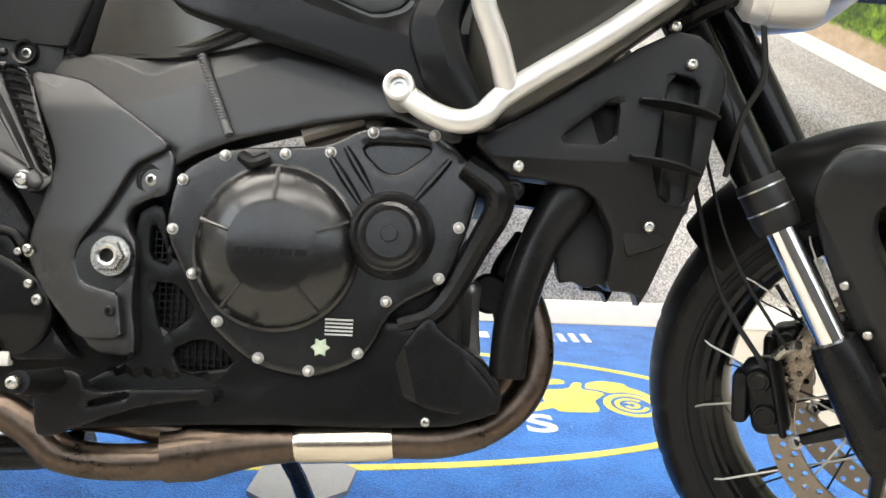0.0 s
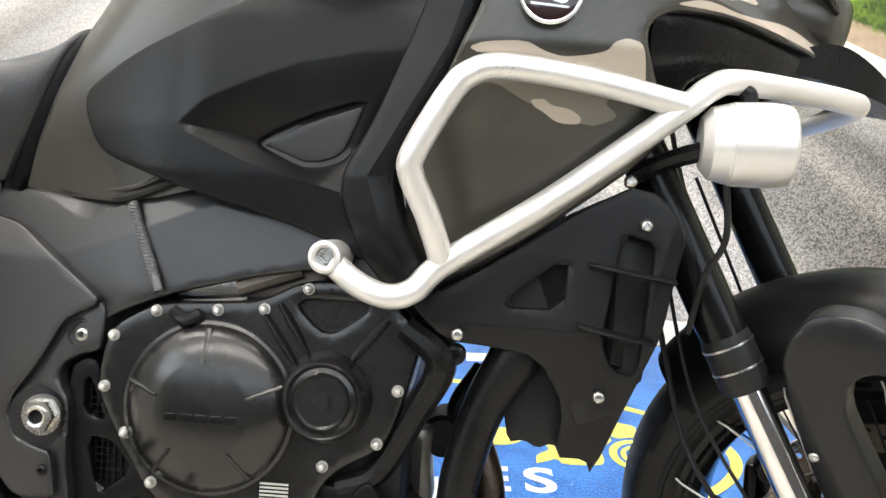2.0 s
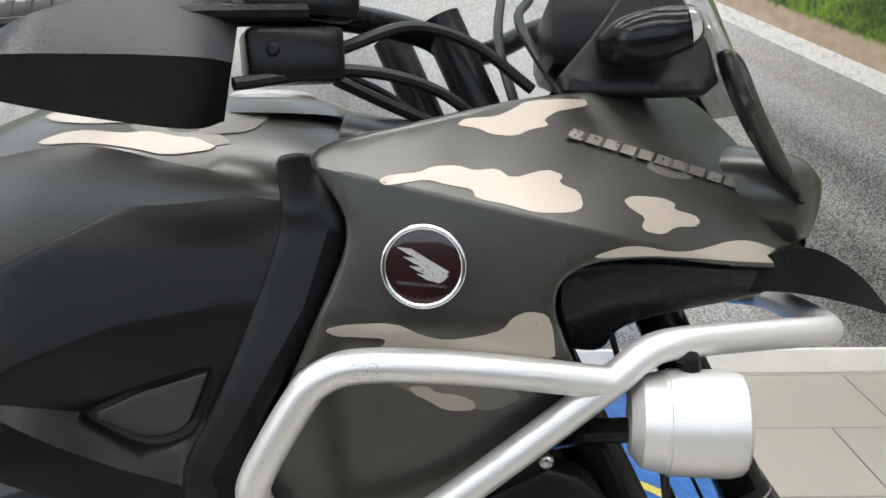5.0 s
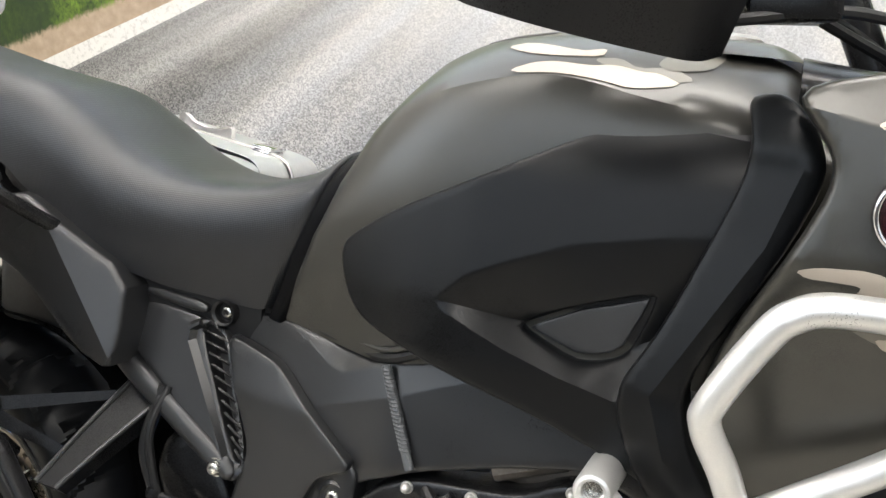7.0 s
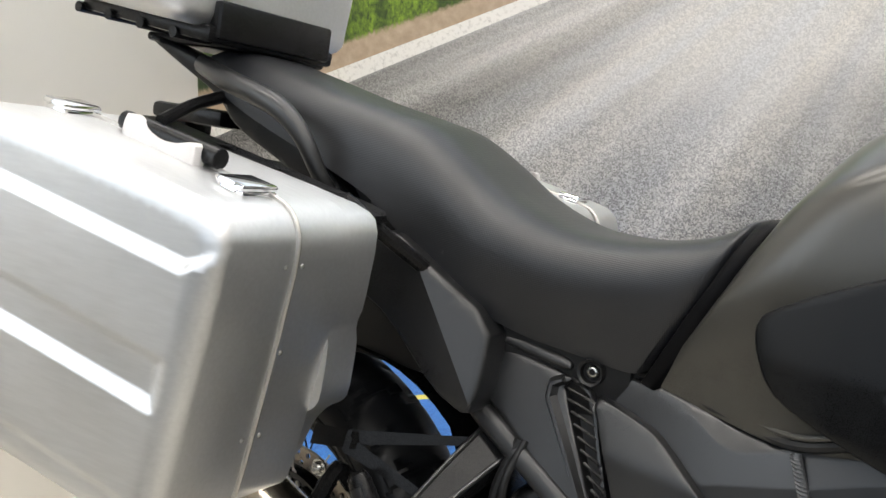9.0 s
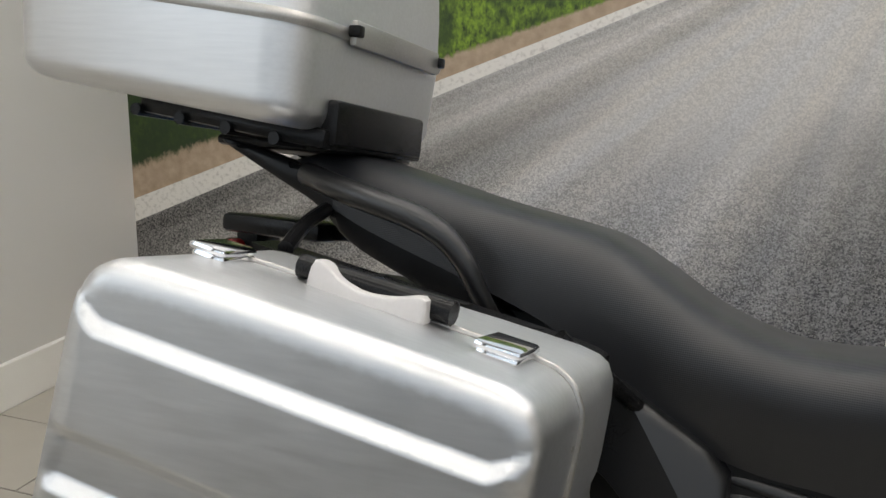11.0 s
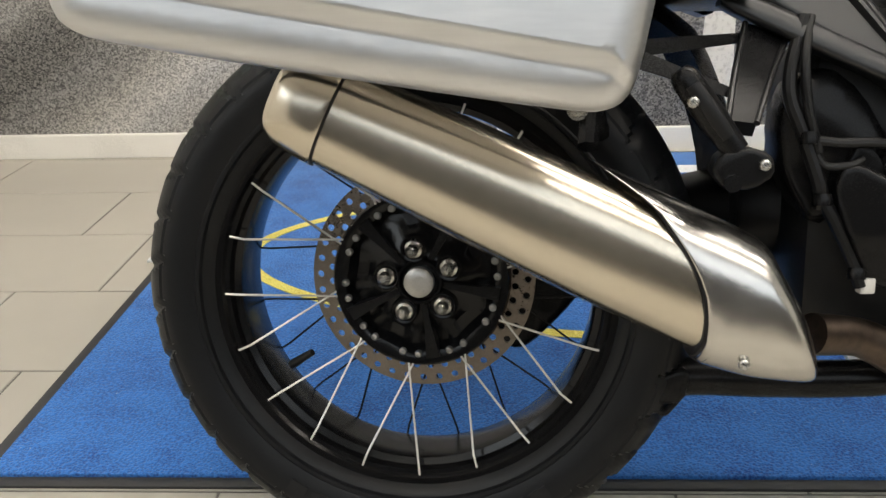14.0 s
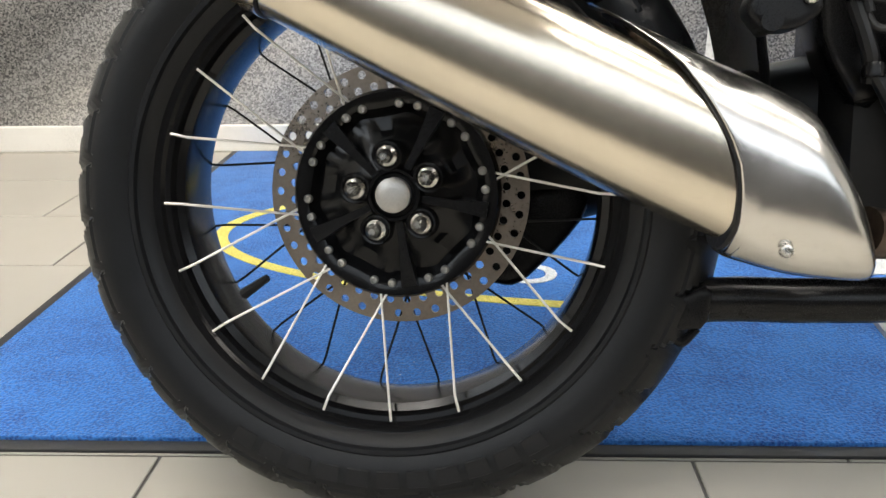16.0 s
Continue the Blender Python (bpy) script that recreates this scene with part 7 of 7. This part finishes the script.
part("link_plate", skin([(0.465, 0.505), (0.487, 0.476), (0.508, 0.428), (0.550, 0.366), (0.568, 0.352), (0.477, 0.346), (0.455, 0.40), (0.45, 0.47)], -0.132, 0.02, 0.003, 0.012, 1), BLACK, bike, "black cast plate behind the heel", 30, drawn=False)
bolts([(0.496, -0.134, 0.426), (0.491, -0.134, 0.472)], SMALL, "bolt", bike)
SWC = [(0.437, 0.446), (0.443, 0.472), (0.459, 0.477), (0.497, 0.458), (0.531, 0.436), (0.541, 0.404), (0.528, 0.372), (0.503, 0.350), (0.482, 0.345), (0.455, 0.400)]
part("drive_housing", skin([(0.385, 0.515), (0.400, 0.560), (0.435, 0.572), (0.468, 0.547), (0.502, 0.490), (0.470, 0.44), (0.43, 0.40), (0.395, 0.46)], lambda u, w: -0.108 - 0.012 * tent(u, w, (0.41, 0.53), (0.47, 0.49), 0.05), 0.06, 0.010, 0.012, 1), BLACK, bike, "black cast drive housing", 40, drawn=False)
part("drive_cover", skin(SWC, lambda u, w: -0.146 + 0.3 * max(0.0, 0.40 - w), 0.04, 0.006, 0.010, 1), BLACK, bike, "black drive housing cover", drawn=False)
bolts([(0.524, -0.147, 0.419), (0.508, -0.140, 0.472)], BOLT, "bolt", bike)
for pts, r in (([(0.402, -0.12, 0.62), (0.389, -0.135, 0.552), (0.406, -0.138, 0.502), (0.424, -0.138, 0.453), (0.428, -0.13, 0.430)], 0.0075), ([(0.408, -0.12, 0.62), (0.401, -0.142, 0.575), (0.407, -0.144, 0.53), (0.420, -0.142, 0.486)], 0.005),
               ([(0.412, -0.142, 0.499), (0.439, -0.142, 0.496), (0.483, -0.142, 0.495), (0.500, -0.135, 0.474)], 0.005), ([(0.418, -0.14, 0.486), (0.428, -0.142, 0.473), (0.452, -0.142, 0.474), (0.464, -0.138, 0.480)], 0.004), ([(0.428, -0.135, 0.440), (0.440, -0.135, 0.42), (0.462, -0.13, 0.38), (0.474, -0.13, 0.348)], 0.007)):
    part("cable_loom", tube(pts, r, 10), HOSEGAP, bike, "black rubber cable", drawn=False)
for q in ((0.410, -0.142, 0.500), (0.428, -0.138, 0.438), (0.469, -0.132, 0.362)):
    part("cable_clip", lathe([(0.0, -0.006), (0.009, -0.006), (0.010, 0.0), (0.009, 0.006), (0.0, 0.006)], 12, Matrix.Translation(q) @ pose(0, 0, 0, 80, 0, 0)), BLACK, bike, drawn=False)
part("linkage_core", box((0.42, -0.10, 0.28), (0.62, 0.10, 0.60), 0.03), DARKIN, bike, "dark shock linkage and drive housing")
part("connector", box((0.468, -0.135, 0.335), (0.482, -0.12, 0.352), 0.002), BOX, bike, "small white connector")

# ---- tail, grab rails, carrier
for s in (1, -1):
    bm = tube([(-0.175, -0.125, 0.985), (-0.10, -0.150, 0.968), (0.0, -0.160, 0.945), (0.045, -0.155, 0.915), (0.072, -0.140, 0.868), (0.08, -0.125, 0.85)], [0.014, 0.015, 0.015, 0.013, 0.011, 0.010], 12)
    bm.transform(Matrix.Diagonal((1, s, 1, 1)))
    part("grab_rail", bm, FRAME, bike, "charcoal cast grab rail")
    bm = skin([(-0.325, 1.018), (-0.31, 1.022), (-0.20, 0.995), (-0.12, 0.97), (-0.02, 0.93), (0.06, 0.875), (0.16, 0.80), (0.25, 0.745), (0.33, 0.735), (0.325, 0.655), (0.28, 0.70), (0.19, 0.765), (0.10, 0.80), (0.0, 0.86), (-0.12, 0.905), (-0.17, 0.95), (-0.23, 0.975)],
              lambda u, w: -0.105 - 0.06 * max(0, u), 0.03, 0.006, 0.018)
    bm.transform(Matrix.Diagonal((1, s, 1, 1)))
    part("tail_panel", bm, BLACK, bike, "black tail side panel")
    bm = skin([(0.150, 0.770), (0.156, 0.812), (0.202, 0.823), (0.246, 0.803), (0.346, 0.742), (0.352, 0.665), (0.345, 0.632), (0.294, 0.652), (0.217, 0.722), (0.160, 0.748)],
              lambda u, w: -0.152 + 0.5 * beyond(u, w, (0.236, 0.812), (0.345, 0.650)) + 0.35 * max(0, w - 0.79), 0.05, 0.006, 0.011, 1, creases=([(0.345, 0.650), (0.236, 0.812)],))
    bm.transform(Matrix.Diagonal((1, s, 1, 1)))
    part("under_seat_fairing", bm, FRAME, bike, "satin black under-seat fairing", 24, drawn=False)
part("carrier", box((-0.33, -0.10, 1.012), (-0.14, 0.10, 1.026), 0.006), BLACK, bike, "black luggage carrier plate")
bm = box((-0.33, -0.075, 0.90), (-0.18, 0.075, 0.925), 0.008)
part("tail_underside", bm, BLACK, bike)
for s_ in (-1, 1):
    rings = []
    for u, wide in ((-0.16, 0.05), (0.05, 0.056), (0.20, 0.054), (0.235, 0.03)):
        top_w = 0.897 - 0.16 * (u + 0.09)
        rings.append([(u, s_ * 0.236, top_w), (u, s_ * (0.236 - wide), top_w + 0.001), (u, s_ * (0.234 - wide), top_w - 0.006), (u, s_ * 0.234, top_w - 0.007)])
    rail = part("pannier_rail", loft(rings, 3), BLACK, bike, "flat black pannier carrier plate", 20, drawn=False)
    # Thin black boxes laid on the plate stand in for open slots.
    for u in (-0.06, 0.04, 0.12):
        part("slot", box((u, s_ * 0.205 - 0.006, 0.8975 - 0.16 * (u + 0.115)), (u + 0.05, s_ * 0.205 + 0.006, 0.8982 - 0.16 * (u + 0.115)), 0.0), HOSEGAP, rail, drawn=False)
    for u in (0.155, 0.205):
        share("rail_screw", TINY, bike, Matrix.Translation((u, s_ * 0.228, 0.8945 - 0.16 * (u + 0.09))) @ pose(0, 0, 0, -90, 0, 0))
    part("rail_strut", tube([(0.19, s_ * 0.228, 0.858), (0.23, s_ * 0.19, 0.82), (0.26, s_ * 0.13, 0.78)], 0.009, 10, 4), BLACK, bike, drawn=False)
    part("rail_strut", tube([(-0.12, s_ * 0.228, 0.905), (-0.14, s_ * 0.16, 0.93), (-0.15, s_ * 0.09, 0.95)], 0.009, 10, 4), BLACK, bike, drawn=False)
part("tail_lamp", box((-0.349, -0.05, 0.850), (-0.318, 0.05, 0.889), 0.010), REDLENS, bike, "red tail lamp lens")
part("lamp_stay", box((-0.335, -0.03, 0.880), (-0.30, 0.03, 0.912), 0.004), BLACK, bike)


# ---------------------------------------------------------------- luggage
PAN = [(-0.178, 0.610), (-0.156, 0.742), (-0.134, 0.880), (-0.118, 0.902), (-0.090, 0.911), (0.222, 0.861), (0.245, 0.847), (0.257, 0.820), (0.238, 0.69), (0.215, 0.555), (0.203, 0.539), (0.180, 0.534), (-0.146, 0.582), (-0.170, 0.592)]


def pan_depth(u, w):
    """A drawn aluminium face: a wide bevelled border, an upper step and a sunk band across the middle."""
    up_ = w - (0.735 - 0.168 * (u - 0.04))
    d = -0.478 - 0.10 * (0.20 - u)
    near_l, near_r = u - (-0.143 + 0.16 * (w - 0.68)), (0.226 + 0.12 * (w - 0.72)) - u
    side = min(near_l, near_r)
    part_of = lambda x, a, b: min(1.0, max(0.0, (x - a) / (b - a)))
    splay = 0.018 * (1.0 - part_of(side, -0.016, 0.014))
    d -= 0.008 * min(part_of(side, -0.030, 0.004), 1 - part_of(up_, 0.088 + splay, 0.101 + splay), part_of(up_, -0.147 - splay, -0.134 - splay))
    d += 0.009 * min(part_of(near_l, -0.014, 0.002), part_of(near_r, 0.008, 0.024), part_of(up_, -0.047, -0.034), 1 - part_of(up_, -0.003, 0.009))
    return d


def bevel_line(c, sign):
    """The foot or head of the panel's upper (1) or lower (-1) bevel, which splays out towards both ends."""
    line = []
    for k in range(25):
        u = -0.150 + 0.385 * k / 24
        w = 0.735 - 0.168 * (u - 0.04) + c
        for _ in range(4):
            side = min(u - (-0.143 + 0.16 * (w - 0.68)), (0.226 + 0.12 * (w - 0.72)) - u)
            w = 0.735 - 0.168 * (u - 0.04) + c + sign * 0.018 * (1.0 - min(1.0, max(0.0, (side + 0.016) / 0.030)))
        line.append((u, w))
    return line


def pannier(m, flip, label):
    p = tagged(new("pannier"), label, "pannier", group="panniers")
    p.matrix_world = m
    ms = Matrix.Diagonal((1, -1 if flip else 1, 1, 1))
    groove = [[(u, 0.735 - 0.168 * (u - 0.04) + c) for u in (a, b)] for c, a, b in ((-0.047, -0.136, 0.205), (-0.034, -0.134, 0.207), (-0.003, -0.130, 0.210), (0.009, -0.128, 0.211))]
    groove += [bevel_line(c, s_) for c, s_ in ((0.088, 1), (0.101, 1), (-0.134, -1), (-0.147, -1))]
    bm = skin(PAN, pan_depth, 0.0, 0.018, 0.0055, back=-0.372, creases=groove)
    bm.transform(ms)
    part("lid_shell", bm, ALU, p, "brushed aluminium outer shell", 50)
    bm = bmesh.new()
    low = [(-0.135, 0.882), (-0.112, 0.902), (0.205, 0.858), (0.240, 0.848), (0.249, 0.825), (0.243, 0.746), (0.236, 0.726), (0.241, 0.702), (0.239, 0.648), (0.232, 0.636), (0.214, 0.625), (0.197, 0.604), (0.180, 0.556), (0.165, 0.548), (-0.14, 0.60), (-0.172, 0.625)]
    add_skin(bm, [(u * 0.985, w) for u, w in PAN], -0.368, 0.0, 0.0, 0.03, back=-0.285)
    bm.transform(ms)
    part("base_shell", bm, ALU, p, "brushed aluminium inner shell", 50)
    bm = skin(low, -0.285, 0.0, 0.0, 0.03, 1, back=-0.235, closed=True)
    bm.transform(ms)
    part("base_shell", bm, ALU, p, smooth=50)
    rim = rounded(PAN, 2)
    bm = tube([(u * 1.003, -0.370, w * 1.001) for u, w in rim + rim[:1]], 0.0030, 8, 0)
    bm.transform(ms)
    part("seam_band", bm, BARE, p, "raised metal seam")
    for u, w in ((-0.082, 0.904), (0.193, 0.860)):
        bm = box((u - 0.018, -0.408, w - 0.004), (u + 0.018, -0.36, w + 0.008), 0.003)
        add_box(bm, (u - 0.020, -0.412, w + 0.0075), (u + 0.020, -0.362, w + 0.015), 0.0035)
        bm.transform(ms @ Matrix.Translation((u, 0, w)) @ pose(0, 0, 0, 0, 8.5, 0) @ Matrix.Translation((-u, 0, -w)))
        part("latch", bm, CHROME, p, "chrome toggle latch")
    grip = [(-0.006, 0.884), (0.002, 0.916), (0.012, 0.916), (0.03, 0.902), (0.052, 0.894), (0.078, 0.894), (0.104, 0.899), (0.112, 0.894), (0.108, 0.866)]
    bm = skin(grip, -0.392, 0.012, 0.003, 0.012, times=1)
    bm.transform(ms)
    bm.transform(Matrix.Translation((0.0135, 0, 0.001)))
    part("handle_plate", bm, PLATEW, p, "white plastic handle plate with a scooped edge")
    bm = tube([(-0.02, -0.372, 0.907), (0.05, -0.372, 0.897), (0.128, -0.372, 0.886)], 0.011, 12, 3)
    bm.transform(ms)
    bm.transform(Matrix.Translation((0.0135, 0, 0.001)))
    if not flip:
        part("handle_bar", bm, BLACK, p, "black carrying handle")
    for w in (0.80, 0.71, 0.62):
        for v in (-0.382, -0.358):
            u = 0.254 - 0.15 * (0.82 - w)
            share("rivet", RIVET, p, ms @ Matrix.Translation((u + 0.0015, v, w)) @ pose(0, 0, 0, 0, 0, 90))
    return p


RIVET = bolt_mesh("rivet", 0.0028, 0.0015, BARE, 0.2)
pannier(BIKE, False, "brushed aluminium pannier with ribs and chrome latches on the rail")
pannier(BIKE, True, "brushed aluminium pannier on the far flank")

# top case
top = tagged(new("top_case"), "large silver aluminium top case on the tail carrier", "top case")
top.matrix_world = BIKE


def case_ring(z, grow, r=0.05):
    x0, x1, y0, y1 = -0.560 - grow, -0.130 + grow, -0.225 - grow, 0.160 + grow
    ring = []
    for cx, cy, a0 in ((x1 - r, y1 - r, 0), (x0 + r, y1 - r, 90), (x0 + r, y0 + r, 180), (x1 - r, y0 + r, 270)):
        for k in range(7):
            a = radians(a0 + 15 * k)
            ring.append((cx + r * math.cos(a), cy + r * math.sin(a), z))
    return ring


def case_tilt(ring):
    """The case sits nose-up and askew on its carrier."""
    return [(x, y, z + 0.02 * 0 - 0.12 * (x + 0.13) * 0.9) for x, y, z in ring]


part("case_base", loft([case_tilt(case_ring(z, g)) for z, g in ((1.034, -0.025), (1.038, -0.012), (1.052, -0.002), (1.075, 0.0), (1.145, 0.004))], 3), ALU, top, "brushed aluminium lower shell", 50)
part("case_seam", loft([case_tilt(case_ring(z, g)) for z, g in ((1.145, 0.006), (1.152, 0.008), (1.159, 0.006))], 2), BARE, top, "pale seam band", 50)
part("case_lid", loft([case_tilt(case_ring(z, g)) for z, g in ((1.159, 0.004), (1.24, 0.0), (1.30, -0.01), (1.325, -0.03), (1.33, -0.06))], 3), ALU, top, "brushed aluminium lid", 50)
part("case_hinge", box((-0.122, -0.13, 1.138), (-0.112, 0.10, 1.168), 0.003), BARE, top, "metal hinge strip")
for y in (-0.135, 0.095):
    part("hinge_end", box((-0.122, y, 1.148), (-0.106, y + 0.014, 1.162), 0.003), BLACK, top)
part("lock_bracket", box((-0.140, -0.150, 1.022), (-0.116, 0.080, 1.074), 0.005), BLACK, top, "black mounting bracket")
for y in (-0.13, -0.04, 0.055):
    share("rivet", RIVET, top, Matrix.Translation((-0.1175, y, 1.06)) @ pose(0, 0, 0, 0, 0, 90))
TILTED = Matrix.Translation((-0.13, 0, 1.03)) @ pose(0, 0, 0, 0, 6, 0) @ Matrix.Translation((0.13, 0, -1.03))
bm = box((-0.40, -0.16, 1.016), (-0.125, 0.10, 1.040), 0.006)
bm.transform(TILTED)
case_plate = part("case_plate", bm, BLACK, top, "black case mounting plate")
for x in (-0.40, -0.33, -0.26, -0.19):
    bm = tube([(x, -0.165, 1.018), (x, 0.105, 1.018)], 0.008, 10, 0)
    bm.transform(TILTED)
    part("plate_bar", bm, BLACK, case_plate)
# ---------------------------------------------------------------- floor of tiles
ROW, LONG, JOINT = 0.337, 0.617, 0.004
floor = setting("floor", box((LEFT_X - 0.15, FRONT_Y, -0.1), (RIGHT_X + 0.15, WALL_Y, -0.003)), GROUT, "beige porcelain tiles in running bond", "floor")


def tile_mesh(w, d):
    bm = box((0, 0, -0.0028), (w, d, 0.0), 0.0012, 1)
    me = bpy.data.meshes.new("tile")
    bm.to_mesh(me)
    bm.free()
    me.materials.append(TILE)
    return me


whole = tile_mesh(LONG - JOINT, ROW - JOINT)
strip = tile_mesh(LONG - JOINT, 0.03)
rest = []
for k in range(-1, 20):
    y1 = 1.27 - ROW * (k - 1)
    y0 = y1 - ROW
    phase = -0.90 if k % 2 else -1.34
    x = phase - LONG * 3
    while x < RIGHT_X:
        if x + LONG > LEFT_X and y0 > FRONT_Y - 0.3:
            lo = max(x, LEFT_X)
            if -1.75 <= x + LONG and x < 2.9 and -1.2 < y0 < 1.3 and x >= LEFT_X:
                share("tile", whole, floor, Matrix.Translation((x, y0 + JOINT, 0)))
            elif x >= LEFT_X and x < 2.9 and y0 > 1.5:
                pass
            else:
                rest.append((lo, max(y0, FRONT_Y) + JOINT, min(x + LONG, RIGHT_X) - JOINT, min(y1, WALL_Y)))
        x += LONG
for i in range(9):
    share("tile", strip, floor, Matrix.Translation((-1.34 + 0.22 + LONG * (i - 1), 1.611, 0)))
verts, faces = [], []
for a, b, c, d in rest:
    if c - a < 0.02 or d - b < 0.02:
        continue
    n = len(verts)
    verts += [(a, b, 0), (c, b, 0), (c, d, 0), (a, d, 0), (a, b, -0.0028), (c, b, -0.0028), (c, d, -0.0028), (a, d, -0.0028)]
    faces += [(n, n + 1, n + 2, n + 3), (n, n + 4, n + 5, n + 1), (n + 1, n + 5, n + 6, n + 2), (n + 2, n + 6, n + 7, n + 3), (n + 3, n + 7, n + 4, n)]
me = bpy.data.meshes.new("tiles")
me.from_pydata(verts, [], faces)
me.materials.append(TILE)
ob = new("tiles", me)
ob.parent = floor
ob["kind"] = "stuff"
